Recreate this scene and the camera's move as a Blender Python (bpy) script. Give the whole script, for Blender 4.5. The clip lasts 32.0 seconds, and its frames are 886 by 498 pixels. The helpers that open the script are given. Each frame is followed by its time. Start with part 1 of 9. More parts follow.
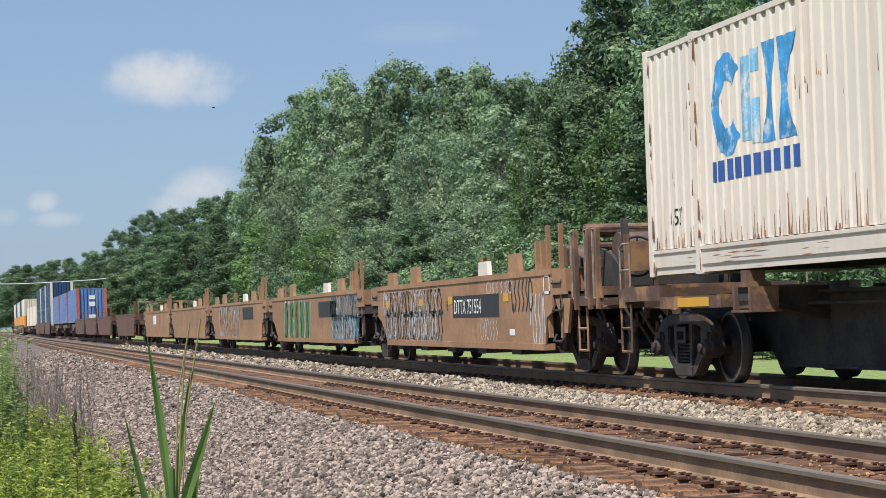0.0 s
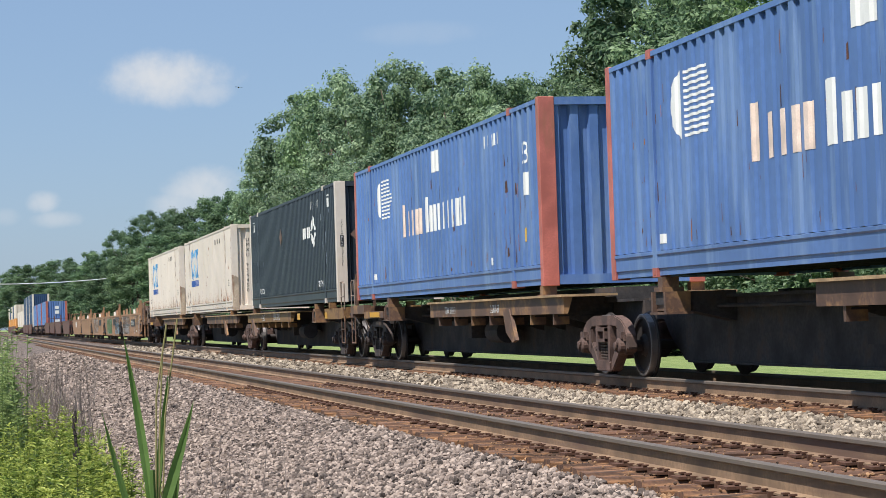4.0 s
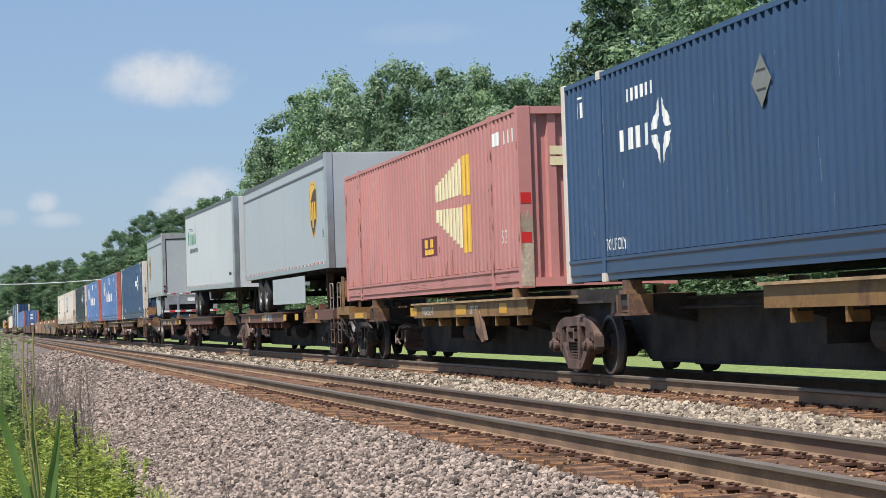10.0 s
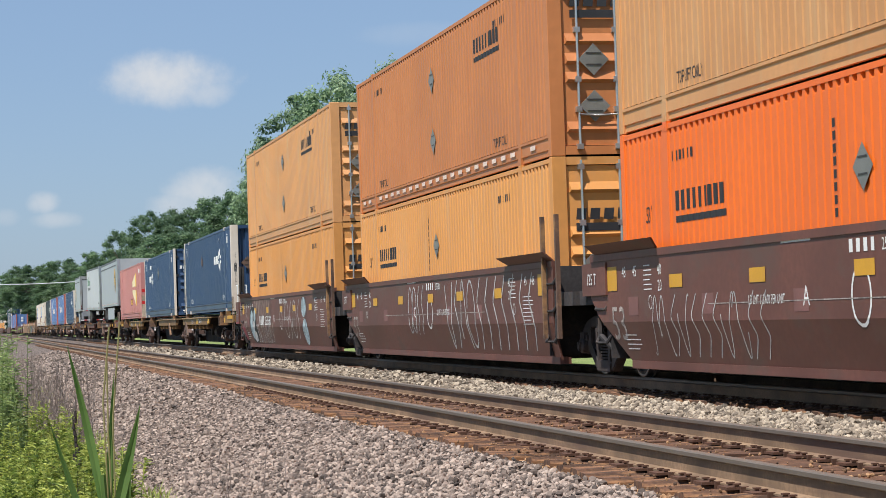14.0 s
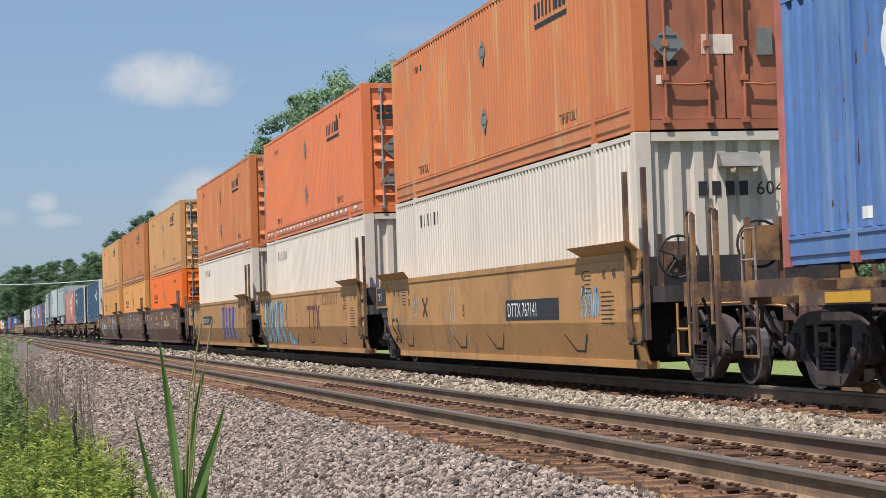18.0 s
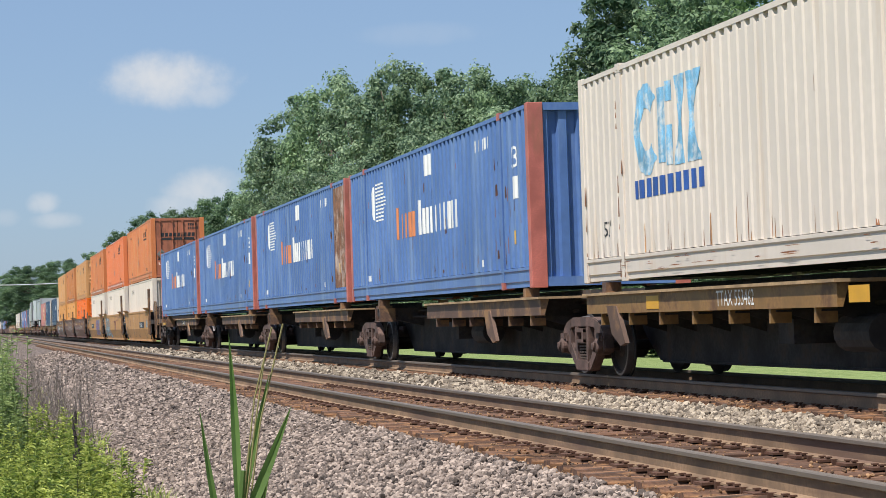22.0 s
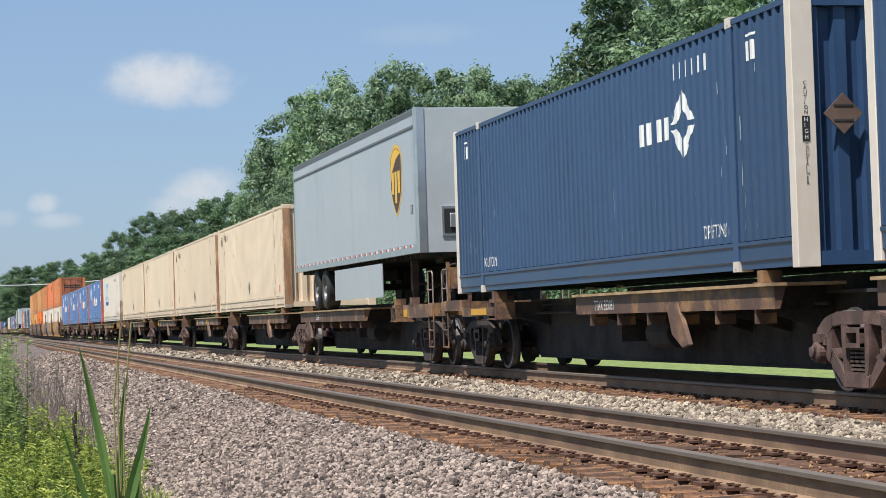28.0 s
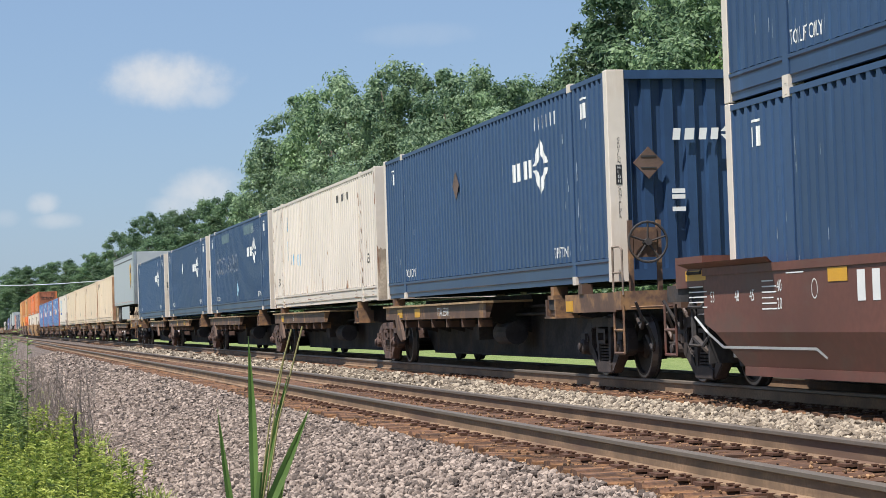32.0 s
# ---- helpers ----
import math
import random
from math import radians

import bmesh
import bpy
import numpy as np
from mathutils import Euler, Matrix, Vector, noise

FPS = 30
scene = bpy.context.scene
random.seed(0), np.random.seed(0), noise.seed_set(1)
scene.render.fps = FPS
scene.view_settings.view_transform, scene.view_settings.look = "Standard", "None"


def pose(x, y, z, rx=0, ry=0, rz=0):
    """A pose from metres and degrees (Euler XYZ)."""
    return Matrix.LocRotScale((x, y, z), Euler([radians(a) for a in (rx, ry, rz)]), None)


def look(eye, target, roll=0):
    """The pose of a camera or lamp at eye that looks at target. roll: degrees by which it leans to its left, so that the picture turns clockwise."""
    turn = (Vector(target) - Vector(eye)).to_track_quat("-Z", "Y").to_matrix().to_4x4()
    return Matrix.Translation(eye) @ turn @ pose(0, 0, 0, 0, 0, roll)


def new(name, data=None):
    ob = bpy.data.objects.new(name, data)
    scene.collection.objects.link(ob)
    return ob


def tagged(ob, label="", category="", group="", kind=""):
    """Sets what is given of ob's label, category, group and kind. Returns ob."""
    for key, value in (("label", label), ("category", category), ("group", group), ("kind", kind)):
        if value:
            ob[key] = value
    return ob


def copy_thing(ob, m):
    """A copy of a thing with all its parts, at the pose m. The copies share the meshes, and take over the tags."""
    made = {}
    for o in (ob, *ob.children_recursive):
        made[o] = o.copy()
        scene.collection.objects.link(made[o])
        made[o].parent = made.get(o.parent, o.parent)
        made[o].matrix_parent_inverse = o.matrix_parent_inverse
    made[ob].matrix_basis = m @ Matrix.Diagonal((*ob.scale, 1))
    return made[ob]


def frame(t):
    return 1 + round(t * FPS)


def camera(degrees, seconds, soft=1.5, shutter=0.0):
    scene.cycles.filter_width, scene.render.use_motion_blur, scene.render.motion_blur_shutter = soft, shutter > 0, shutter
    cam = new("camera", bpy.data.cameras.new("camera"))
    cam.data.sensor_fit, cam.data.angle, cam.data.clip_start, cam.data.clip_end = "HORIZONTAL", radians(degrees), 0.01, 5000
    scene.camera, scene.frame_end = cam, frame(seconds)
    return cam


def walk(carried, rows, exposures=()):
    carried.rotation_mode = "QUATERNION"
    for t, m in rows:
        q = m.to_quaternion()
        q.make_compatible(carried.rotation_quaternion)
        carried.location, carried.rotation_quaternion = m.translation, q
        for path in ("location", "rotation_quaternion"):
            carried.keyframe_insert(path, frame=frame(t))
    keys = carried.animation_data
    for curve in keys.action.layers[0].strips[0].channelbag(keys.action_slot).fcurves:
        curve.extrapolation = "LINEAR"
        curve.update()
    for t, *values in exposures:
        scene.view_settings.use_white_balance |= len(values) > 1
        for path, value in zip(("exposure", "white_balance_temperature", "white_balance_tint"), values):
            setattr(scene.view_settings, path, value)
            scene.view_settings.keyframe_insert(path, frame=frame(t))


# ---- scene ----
# The tripod stands beside the near track; +y runs along the track, away from the camera, +x across it.
# z = 0 is the top of the rails under the train.
EYE_Z = 0.928
TRACK_X, NEAR_X = 9.77, 5.85          # centre lines of the two tracks
NEAR_Z = -0.115                       # rail top of the near track
GAUGE = 0.7525                        # half distance of the rail heads

cam = camera(23.95, 32.0, soft=0.6)


def aim(yaw, pitch, roll):
    d = Vector((math.sin(yaw) * math.cos(pitch), math.cos(yaw) * math.cos(pitch), math.sin(pitch)))
    eye = Vector((0, 0, EYE_Z))
    return look(eye, eye + d, roll)


ROLL = math.degrees(-0.0319)
walk(cam, [(0.0, aim(0.2213, 0.03183, ROLL)), (16.0, aim(0.2213, 0.0322, ROLL)), (32.0, aim(0.2213, 0.03264, ROLL))],
     exposures=[(0.0, 0.45), (1.0, 0.17), (2.0, 0.19), (3.0, 0.46), (6.0, 0.48), (12.0, 0.5), (16.6, 0.32), (18.0, 0.34), (19.0, 0.37), (20.0, 0.39), (21.0, 0.42), (22.0, 0.46), (23.0, 0.22), (25.5, 0.18), (28.0, 0.5), (30.0, 0.52), (31.0, 0.18), (32.0, 0.5)])

# ---- daylight ----
SUN_UP, SUN_SIDE = radians(63), radians(-38)
CLOUDS = [(0.0931, 0.1168, 0.0319, 0.0135, 0.95), (0.1106, 0.1103, 0.0149, 0.0076, 0.60), (0.1071, 0.0642, 0.0195, 0.0108, 0.80), (0.0985, 0.0566, 0.0162, 0.0081, 0.60), (0.0330, 0.0595, 0.0081, 0.0054, 0.65), (0.0395, 0.0512, 0.0114, 0.0043, 0.45), (0.0146, 0.0530, 0.0070, 0.0043, 0.25), (0.2148, 0.1354, 0.0325, 0.0060, 0.12)]
world = bpy.data.worlds.new("sky")
scene.world = world
world.use_nodes = True


def sun_direction():
    # towards the sun: high, on the camera's side of the track, a little behind the camera
    return Vector((-math.cos(SUN_UP) * math.cos(SUN_SIDE), math.cos(SUN_UP) * math.sin(SUN_SIDE), math.sin(SUN_UP)))


def make_sky():
    nt = world.node_tree
    nt.nodes.clear()
    add, link = nt.nodes.new, nt.links.new
    out, bg, sky = add("ShaderNodeOutputWorld"), add("ShaderNodeBackground"), add("ShaderNodeTexSky")
    sky.sky_type = "NISHITA"
    sky.sun_disc = False
    sky.sun_elevation = SUN_UP
    d = sun_direction()
    sky.sun_rotation = math.atan2(d.x, d.y)
    sky.air_density, sky.dust_density, sky.ozone_density = 1.0, 0.7, 2.0
    bg.inputs["Strength"].default_value = 0.082
    co = add("ShaderNodeTexCoord")
    noise_tex = add("ShaderNodeTexNoise")
    noise_tex.inputs["Scale"].default_value, noise_tex.inputs["Detail"].default_value = 55.0, 7.0
    noise_tex.inputs["Roughness"].default_value = 0.6
    link(co.outputs["Generated"], noise_tex.inputs["Vector"])
    total = None
    # small fair-weather clouds: bearing, height (radians), half width, half height, density
    for u, v, wu, wv, dense in CLOUDS:
        c = Vector((math.sin(u) * math.cos(v), math.cos(u) * math.cos(v), math.sin(v)))
        side = Vector((math.cos(u), -math.sin(u), 0))
        up = side.cross(c)
        terms = []
        for axis, size in ((side, wu), (up, wv)):
            dot = add("ShaderNodeVectorMath")
            dot.operation = "DOT_PRODUCT"
            dot.inputs[1].default_value = axis / size
            link(co.outputs["Generated"], dot.inputs[0])
            sq = add("ShaderNodeMath")
            sq.operation = "POWER"
            shift = add("ShaderNodeMath")
            shift.operation = "ABSOLUTE"
            link(dot.outputs["Value"], shift.inputs[0])
            link(shift.outputs[0], sq.inputs[0])
            sq.inputs[1].default_value = 2.0
            terms.append(sq)
        s = add("ShaderNodeMath")
        link(terms[0].outputs[0], s.inputs[0])
        link(terms[1].outputs[0], s.inputs[1])
        n = add("ShaderNodeMath")
        n.operation = "MULTIPLY_ADD"
        n.inputs[1].default_value, n.inputs[2].default_value = 2.0, -1.0
        link(noise_tex.outputs["Fac"], n.inputs[0])
        k = add("ShaderNodeMath")
        k.operation = "SUBTRACT"
        link(s.outputs[0], k.inputs[0])
        link(n.outputs[0], k.inputs[1])
        r = add("ShaderNodeMapRange")
        r.interpolation_type = "SMOOTHSTEP"
        r.inputs["From Min"].default_value, r.inputs["From Max"].default_value = 1.35, -0.35
        r.inputs["To Max"].default_value = dense
        link(k.outputs[0], r.inputs["Value"])
        # only ahead, not behind the camera
        ahead = add("ShaderNodeVectorMath")
        ahead.operation = "DOT_PRODUCT"
        ahead.inputs[1].default_value = c
        link(co.outputs["Generated"], ahead.inputs[0])
        gate = add("ShaderNodeMath")
        gate.operation = "GREATER_THAN"
        gate.inputs[1].default_value = 0.5
        link(ahead.outputs["Value"], gate.inputs[0])
        m = add("ShaderNodeMath")
        m.operation = "MULTIPLY"
        link(r.outputs["Result"], m.inputs[0])
        link(gate.outputs[0], m.inputs[1])
        if total is None:
            total = m
        else:
            mx = add("ShaderNodeMath")
            mx.operation = "MAXIMUM"
            link(total.outputs[0], mx.inputs[0])
            link(m.outputs[0], mx.inputs[1])
            total = mx
    mix = add("ShaderNodeMixRGB")
    mix.inputs["Color2"].default_value = (6.3, 6.5, 6.8, 1)
    link(total.outputs[0], mix.inputs["Fac"])
    cool = add("ShaderNodeMixRGB")
    cool.blend_type = "MULTIPLY"
    cool.inputs["Fac"].default_value = 1.0
    cool.inputs["Color2"].default_value = (0.9, 0.97, 1.08, 1)
    link(sky.outputs[0], cool.inputs["Color1"])
    # summer haze evens the sky out towards a pale blue
    haze = add("ShaderNodeMixRGB")
    haze.inputs["Fac"].default_value = 0.55
    haze.inputs["Color2"].default_value = (2.6, 3.8, 5.8, 1)
    link(cool.outputs[0], haze.inputs["Color1"])
    link(haze.outputs[0], mix.inputs["Color1"])
    link(mix.outputs[0], bg.inputs["Color"])
    link(bg.outputs[0], out.inputs["Surface"])


make_sky()
sun_data = bpy.data.lights.new("sun", "SUN")
sun_data.energy, sun_data.angle, sun_data.color = 4.9, radians(0.6), (1.0, 0.955, 0.915)
sun = new("sun", sun_data)
sun.matrix_world = look(sun_direction() * 100, (0, 0, 0))

# ---- materials ----
MATS = {}


def mat(name, color, rough=0.6, metal=0.0, var=0.12, scale=3.0, grain=60.0, bump=0.0, dirt=None, dirt_amount=0.0,
        dirt_scale=(2.0, 2.0, 0.6), per_object=0.0, spec=0.5, use_object=False):
    """A painted, metal or mineral surface: colour with a broad and a fine variation, stains of a second colour and relief."""
    if name in MATS:
        return MATS[name]
    m = bpy.data.materials.new(name)
    m.use_nodes = True
    nt = m.node_tree
    b = nt.nodes["Principled BSDF"]
    b.inputs["Roughness"].default_value, b.inputs["Metallic"].default_value = rough, metal
    b.inputs["Specular IOR Level"].default_value = spec
    co = nt.nodes.new("ShaderNodeTexCoord")
    src = co.outputs["Object"]

    def tex(sc, detail=4.0, vec=None):
        n = nt.nodes.new("ShaderNodeTexNoise")
        n.inputs["Scale"].default_value, n.inputs["Detail"].default_value = sc, detail
        nt.links.new(vec or src, n.inputs["Vector"])
        return n

    def ramp(fac, lo, hi):
        r = nt.nodes.new("ShaderNodeMapRange")
        r.inputs["From Min"].default_value, r.inputs["From Max"].default_value = lo, hi
        nt.links.new(fac, r.inputs["Value"])
        return r.outputs["Result"]

    def mix(fac, a, bcol, kind="MIX"):
        n = nt.nodes.new("ShaderNodeMix")
        n.data_type, n.blend_type = "RGBA", kind
        for key, v in (("Factor", fac), ("A", a), ("B", bcol)):
            sock = next(s for s in n.inputs if s.name == key and s.type == ("VALUE" if key == "Factor" else "RGBA"))
            if isinstance(v, (int, float)):
                sock.default_value = v
            elif isinstance(v, tuple):
                sock.default_value = (*v, 1)
            else:
                nt.links.new(v, sock)
        return next(s for s in n.outputs if s.type == "RGBA")

    n1, n2 = tex(scale), tex(grain, 2.0)
    dark = tuple(c * (1 - 2.2 * var) for c in color)
    light = tuple(min(1, c * (1 + 1.4 * var)) for c in color)
    col = mix(ramp(n1.outputs["Fac"], 0.3, 0.7), dark, light)
    col = mix(ramp(n2.outputs["Fac"], 0.35, 0.65), col, mix(0.5, col, dark))
    if per_object:
        info = nt.nodes.new("ShaderNodeObjectInfo")
        hsv = nt.nodes.new("ShaderNodeHueSaturation")
        r = nt.nodes.new("ShaderNodeMapRange")
        r.inputs["To Min"].default_value, r.inputs["To Max"].default_value = 1 - per_object, 1 + per_object
        nt.links.new(info.outputs["Random"], r.inputs["Value"])
        nt.links.new(r.outputs["Result"], hsv.inputs["Value"])
        nt.links.new(col, hsv.inputs["Color"])
        col = hsv.outputs["Color"]
    if dirt:
        mp = nt.nodes.new("ShaderNodeMapping")
        mp.inputs["Scale"].default_value = dirt_scale
        nt.links.new(src, mp.inputs["Vector"])
        d = tex(1.0, 8.0, mp.outputs["Vector"])
        d.inputs["Roughness"].default_value = 0.65
        lo = 0.62 - 0.3 * dirt_amount
        col = mix(ramp(d.outputs["Fac"], lo, lo + 0.13), col, dirt)
    nt.links.new(col, b.inputs["Base Color"])
    rr = nt.nodes.new("ShaderNodeMapRange")
    rr.inputs["To Min"].default_value, rr.inputs["To Max"].default_value = max(0.02, rough - 0.1), min(1, rough + 0.12)
    nt.links.new(n1.outputs["Fac"], rr.inputs["Value"])
    nt.links.new(rr.outputs["Result"], b.inputs["Roughness"])
    if bump:
        bp = nt.nodes.new("ShaderNodeBump")
        bp.inputs["Strength"].default_value, bp.inputs["Distance"].default_value = 0.6, bump
        nt.links.new(n2.outputs["Fac"], bp.inputs["Height"])
        nt.links.new(bp.outputs["Normal"], b.inputs["Normal"])
    MATS[name] = m
    return m


def leaf_mat(name, color, color2, scale=0.5):
    """Leaves: each piece of foliage varies in tone, and lets some light through."""
    m = bpy.data.materials.new(name)
    m.use_nodes = True
    nt = m.node_tree
    b = nt.nodes["Principled BSDF"]
    b.inputs["Roughness"].default_value = 0.5
    b.inputs["Specular IOR Level"].default_value = 0.3
    geo = nt.nodes.new("ShaderNodeNewGeometry")
    co = nt.nodes.new("ShaderNodeTexCoord")
    n = nt.nodes.new("ShaderNodeTexNoise")
    n.inputs["Scale"].default_value = scale
    nt.links.new(co.outputs["Object"], n.inputs["Vector"])
    r = nt.nodes.new("ShaderNodeValToRGB")
    r.color_ramp.elements[0].color, r.color_ramp.elements[1].color = (*color, 1), (*color2, 1)
    r.color_ramp.elements[0].position, r.color_ramp.elements[1].position = 0.25, 0.8
    a = nt.nodes.new("ShaderNodeMath")
    a.operation = "MULTIPLY_ADD"
    a.inputs[1].default_value = 0.45
    nt.links.new(geo.outputs["Random Per Island"], a.inputs[0])
    a2 = nt.nodes.new("ShaderNodeMath")
    a2.operation = "MULTIPLY_ADD"
    a2.inputs[1].default_value, a2.inputs[2].default_value = 0.9, -0.2
    nt.links.new(n.outputs["Fac"], a2.inputs[0])
    nt.links.new(a2.outputs[0], a.inputs[2])
    nt.links.new(a.outputs[0], r.inputs["Fac"])
    info = nt.nodes.new("ShaderNodeObjectInfo")
    hsv = nt.nodes.new("ShaderNodeHueSaturation")
    mr = nt.nodes.new("ShaderNodeMapRange")
    mr.inputs["To Min"].default_value, mr.inputs["To Max"].default_value = 0.8, 1.25
    nt.links.new(info.outputs["Random"], mr.inputs["Value"])
    nt.links.new(mr.outputs["Result"], hsv.inputs["Value"])
    nt.links.new(r.outputs["Color"], hsv.inputs["Color"])
    nt.links.new(hsv.outputs["Color"], b.inputs["Base Color"])
    tr = nt.nodes.new("ShaderNodeBsdfTranslucent")
    nt.links.new(hsv.outputs["Color"], tr.inputs["Color"])
    mx = nt.nodes.new("ShaderNodeMixShader")
    mx.inputs[0].default_value = 0.42
    nt.links.new(b.outputs[0], mx.inputs[1])
    nt.links.new(tr.outputs[0], mx.inputs[2])
    nt.links.new(mx.outputs[0], nt.nodes["Material Output"].inputs["Surface"])
    return m


RUST = (0.16, 0.075, 0.04)
GRIME = (0.06, 0.05, 0.045)
NAVY_PAINT = mat("navy container paint", (0.029, 0.065, 0.141), 0.4, var=0.08, scale=0.6, grain=9, dirt=(0.035, 0.085, 0.18), dirt_amount=0.1, dirt_scale=(1, 2.5, 0.25), per_object=0.12)
DARK_BLUE = mat("near black container paint", (0.021, 0.03, 0.041), 0.45, var=0.08, scale=0.6, grain=9, dirt=(0.04, 0.05, 0.06), dirt_amount=0.1, dirt_scale=(1, 2.5, 0.25))
BLUE = mat("royal blue container paint", (0.1, 0.195, 0.44), 0.42, var=0.12, scale=0.5, grain=8, dirt=(0.16, 0.25, 0.43), dirt_amount=0.35, dirt_scale=(1, 2.0, 0.25), per_object=0.1)
RED_POST = mat("faded red post paint", (0.52, 0.155, 0.12), 0.5, var=0.15, dirt=(0.3, 0.12, 0.075), dirt_amount=0.3)
WHITE = mat("chalky white container paint", (0.7, 0.62, 0.53), 0.5, var=0.05, scale=0.5, grain=7, dirt=(0.61, 0.5, 0.39), dirt_amount=0.2, dirt_scale=(1, 2.5, 0.25), per_object=0.06)
CREAM = mat("cream container paint", (0.72, 0.575, 0.415), 0.5, var=0.05, scale=0.5, grain=7, dirt=(0.61, 0.49, 0.36), dirt_amount=0.2, dirt_scale=(1, 2.5, 0.25), per_object=0.05)
ORANGE = mat("orange container paint", (0.7, 0.31, 0.085), 0.48, var=0.06, scale=0.5, grain=7, dirt=(0.64, 0.32, 0.12), dirt_amount=0.3, dirt_scale=(1, 2.0, 0.3), per_object=0.12)
ORANGE_BAKED = mat("sun-baked orange container paint", (0.55, 0.2, 0.066), 0.5, var=0.07, scale=0.5, grain=7, dirt=(0.48, 0.17, 0.055), dirt_amount=0.3, dirt_scale=(1, 2.0, 0.3))
ORANGE_BRIGHT = mat("bright orange container paint", (0.86, 0.16, 0.012), 0.42, var=0.05, scale=0.5, grain=7)
ORANGE_FADED = mat("faded orange container paint", (0.64, 0.31, 0.12), 0.5, var=0.06, scale=0.5, grain=7, dirt=(0.58, 0.33, 0.15), dirt_amount=0.3, dirt_scale=(1, 2.0, 0.3), per_object=0.1)
ORANGE_DEEP = mat("deep orange container paint", (0.63, 0.195, 0.065), 0.48, var=0.06, scale=0.5, grain=7, dirt=(0.6, 0.3, 0.12), dirt_amount=0.3, dirt_scale=(1, 2.0, 0.3), per_object=0.1)
ORANGE_RED = mat("sun-faded red-orange container paint", (0.76, 0.2, 0.07), 0.45, var=0.05, scale=0.5, grain=7, dirt=(0.7, 0.25, 0.12), dirt_amount=0.2, dirt_scale=(1, 2.0, 0.3))
PAINT_SKY = mat("washed-out blue lettering", (0.22, 0.5, 0.72), 0.55, var=0.2, scale=3, dirt=(0.6, 0.64, 0.64), dirt_amount=0.4, dirt_scale=(2, 4, 4))
PAINT_NAVY = mat("dark blue lettering", (0.03, 0.1, 0.35), 0.55, var=0.15, scale=3)
PINK = mat("sun-faded red container paint", (0.52, 0.22, 0.2), 0.55, var=0.07, scale=0.4, grain=7, dirt=(0.5, 0.24, 0.22), dirt_amount=0.25, dirt_scale=(1, 2.0, 0.3))
GREY_SKIN = mat("pale grey trailer sheet", (0.42, 0.447, 0.465), 0.35, var=0.04, scale=0.5, grain=5, dirt=(0.37, 0.38, 0.37), dirt_amount=0.15, dirt_scale=(1, 2.0, 0.3))
WHITE_SKIN = mat("white trailer sheet", (0.6, 0.615, 0.62), 0.35, var=0.04, scale=0.5, grain=5, dirt=(0.54, 0.52, 0.47), dirt_amount=0.15, dirt_scale=(1, 2.0, 0.3))
ALU = mat("brushed aluminium", (0.62, 0.63, 0.63), 0.35, 0.85, var=0.06, grain=40)
TAN_OLD = mat("dirty rust-stained yellow paint", (0.4, 0.22, 0.112), 0.65, var=0.18, scale=0.9, grain=10, dirt=(0.26, 0.145, 0.08), dirt_amount=0.45, dirt_scale=(1, 0.9, 0.8), per_object=0.1)
GRAFFITI_BROWN = mat("faded brown-grey spray paint", (0.27, 0.19, 0.155), 0.7, var=0.3, scale=5)
BROWN = mat("oxide brown freight car paint", (0.15, 0.058, 0.041), 0.55, var=0.14, scale=0.8, grain=12, dirt=(0.115, 0.062, 0.046), dirt_amount=0.35, dirt_scale=(1, 0.8, 1.5), per_object=0.06)
TAN = mat("weathered yellow freight car paint", (0.5, 0.255, 0.09), 0.62, var=0.1, scale=0.8, grain=10, dirt=(0.3, 0.16, 0.07), dirt_amount=0.3, dirt_scale=(1, 0.9, 0.8), per_object=0.12)
UNDER = mat("grimy black steel", (0.066, 0.061, 0.061), 0.85, 0.0, spec=0.2, var=0.25, scale=2, grain=20, dirt=(0.075, 0.056, 0.044), dirt_amount=0.3, dirt_scale=(2, 2, 2))
SPINE_SIDE = mat("rusty brown sill paint", (0.145, 0.083, 0.056), 0.65, var=0.2, scale=2, grain=20, dirt=(0.3, 0.165, 0.07), dirt_amount=0.4, dirt_scale=(2, 2, 2), per_object=0.15)
SPINE_YEL = mat("worn yellow sill paint", (0.3, 0.165, 0.055), 0.6, var=0.2, scale=2, grain=20, dirt=(0.13, 0.065, 0.03), dirt_amount=0.5, dirt_scale=(2, 2, 2), per_object=0.1)
DECK_WOOD = mat("worn ochre deck edge", (0.42, 0.28, 0.15), 0.7, var=0.2, scale=3, grain=30)
TRUCK_STEEL = mat("rust-brown cast steel", (0.14, 0.085, 0.068), 0.8, 0.1, var=0.25, scale=4, grain=40, bump=0.004, dirt=(0.075, 0.05, 0.042), dirt_amount=0.4, dirt_scale=(3, 3, 3))
# darker copy of the cast steel: grease, plus platform shade put into the colour
GRIMY_SHADED_STEEL = mat("greasy cast steel darkened for shade", (0.07, 0.052, 0.046), 0.75, 0.1, var=0.25, scale=4, grain=40, bump=0.004, dirt=(0.035, 0.028, 0.026), dirt_amount=0.45, dirt_scale=(3, 3, 3))
WHEEL_STEEL = mat("dark wheel steel", (0.045, 0.037, 0.034), 0.65, 0.2, var=0.2, scale=4, grain=40)
TREAD = mat("worn wheel tread", (0.24, 0.22, 0.21), 0.4, 0.7, var=0.05)
SPRING = mat("spring steel", (0.14, 0.1, 0.08), 0.6, 0.3, var=0.2)
RAIL_SIDE = mat("rusty rail steel", (0.26, 0.168, 0.1), 0.8, 0.1, var=0.18, scale=2, grain=30, dirt=(0.15, 0.09, 0.06), dirt_amount=0.3, dirt_scale=(3, 0.3, 3))
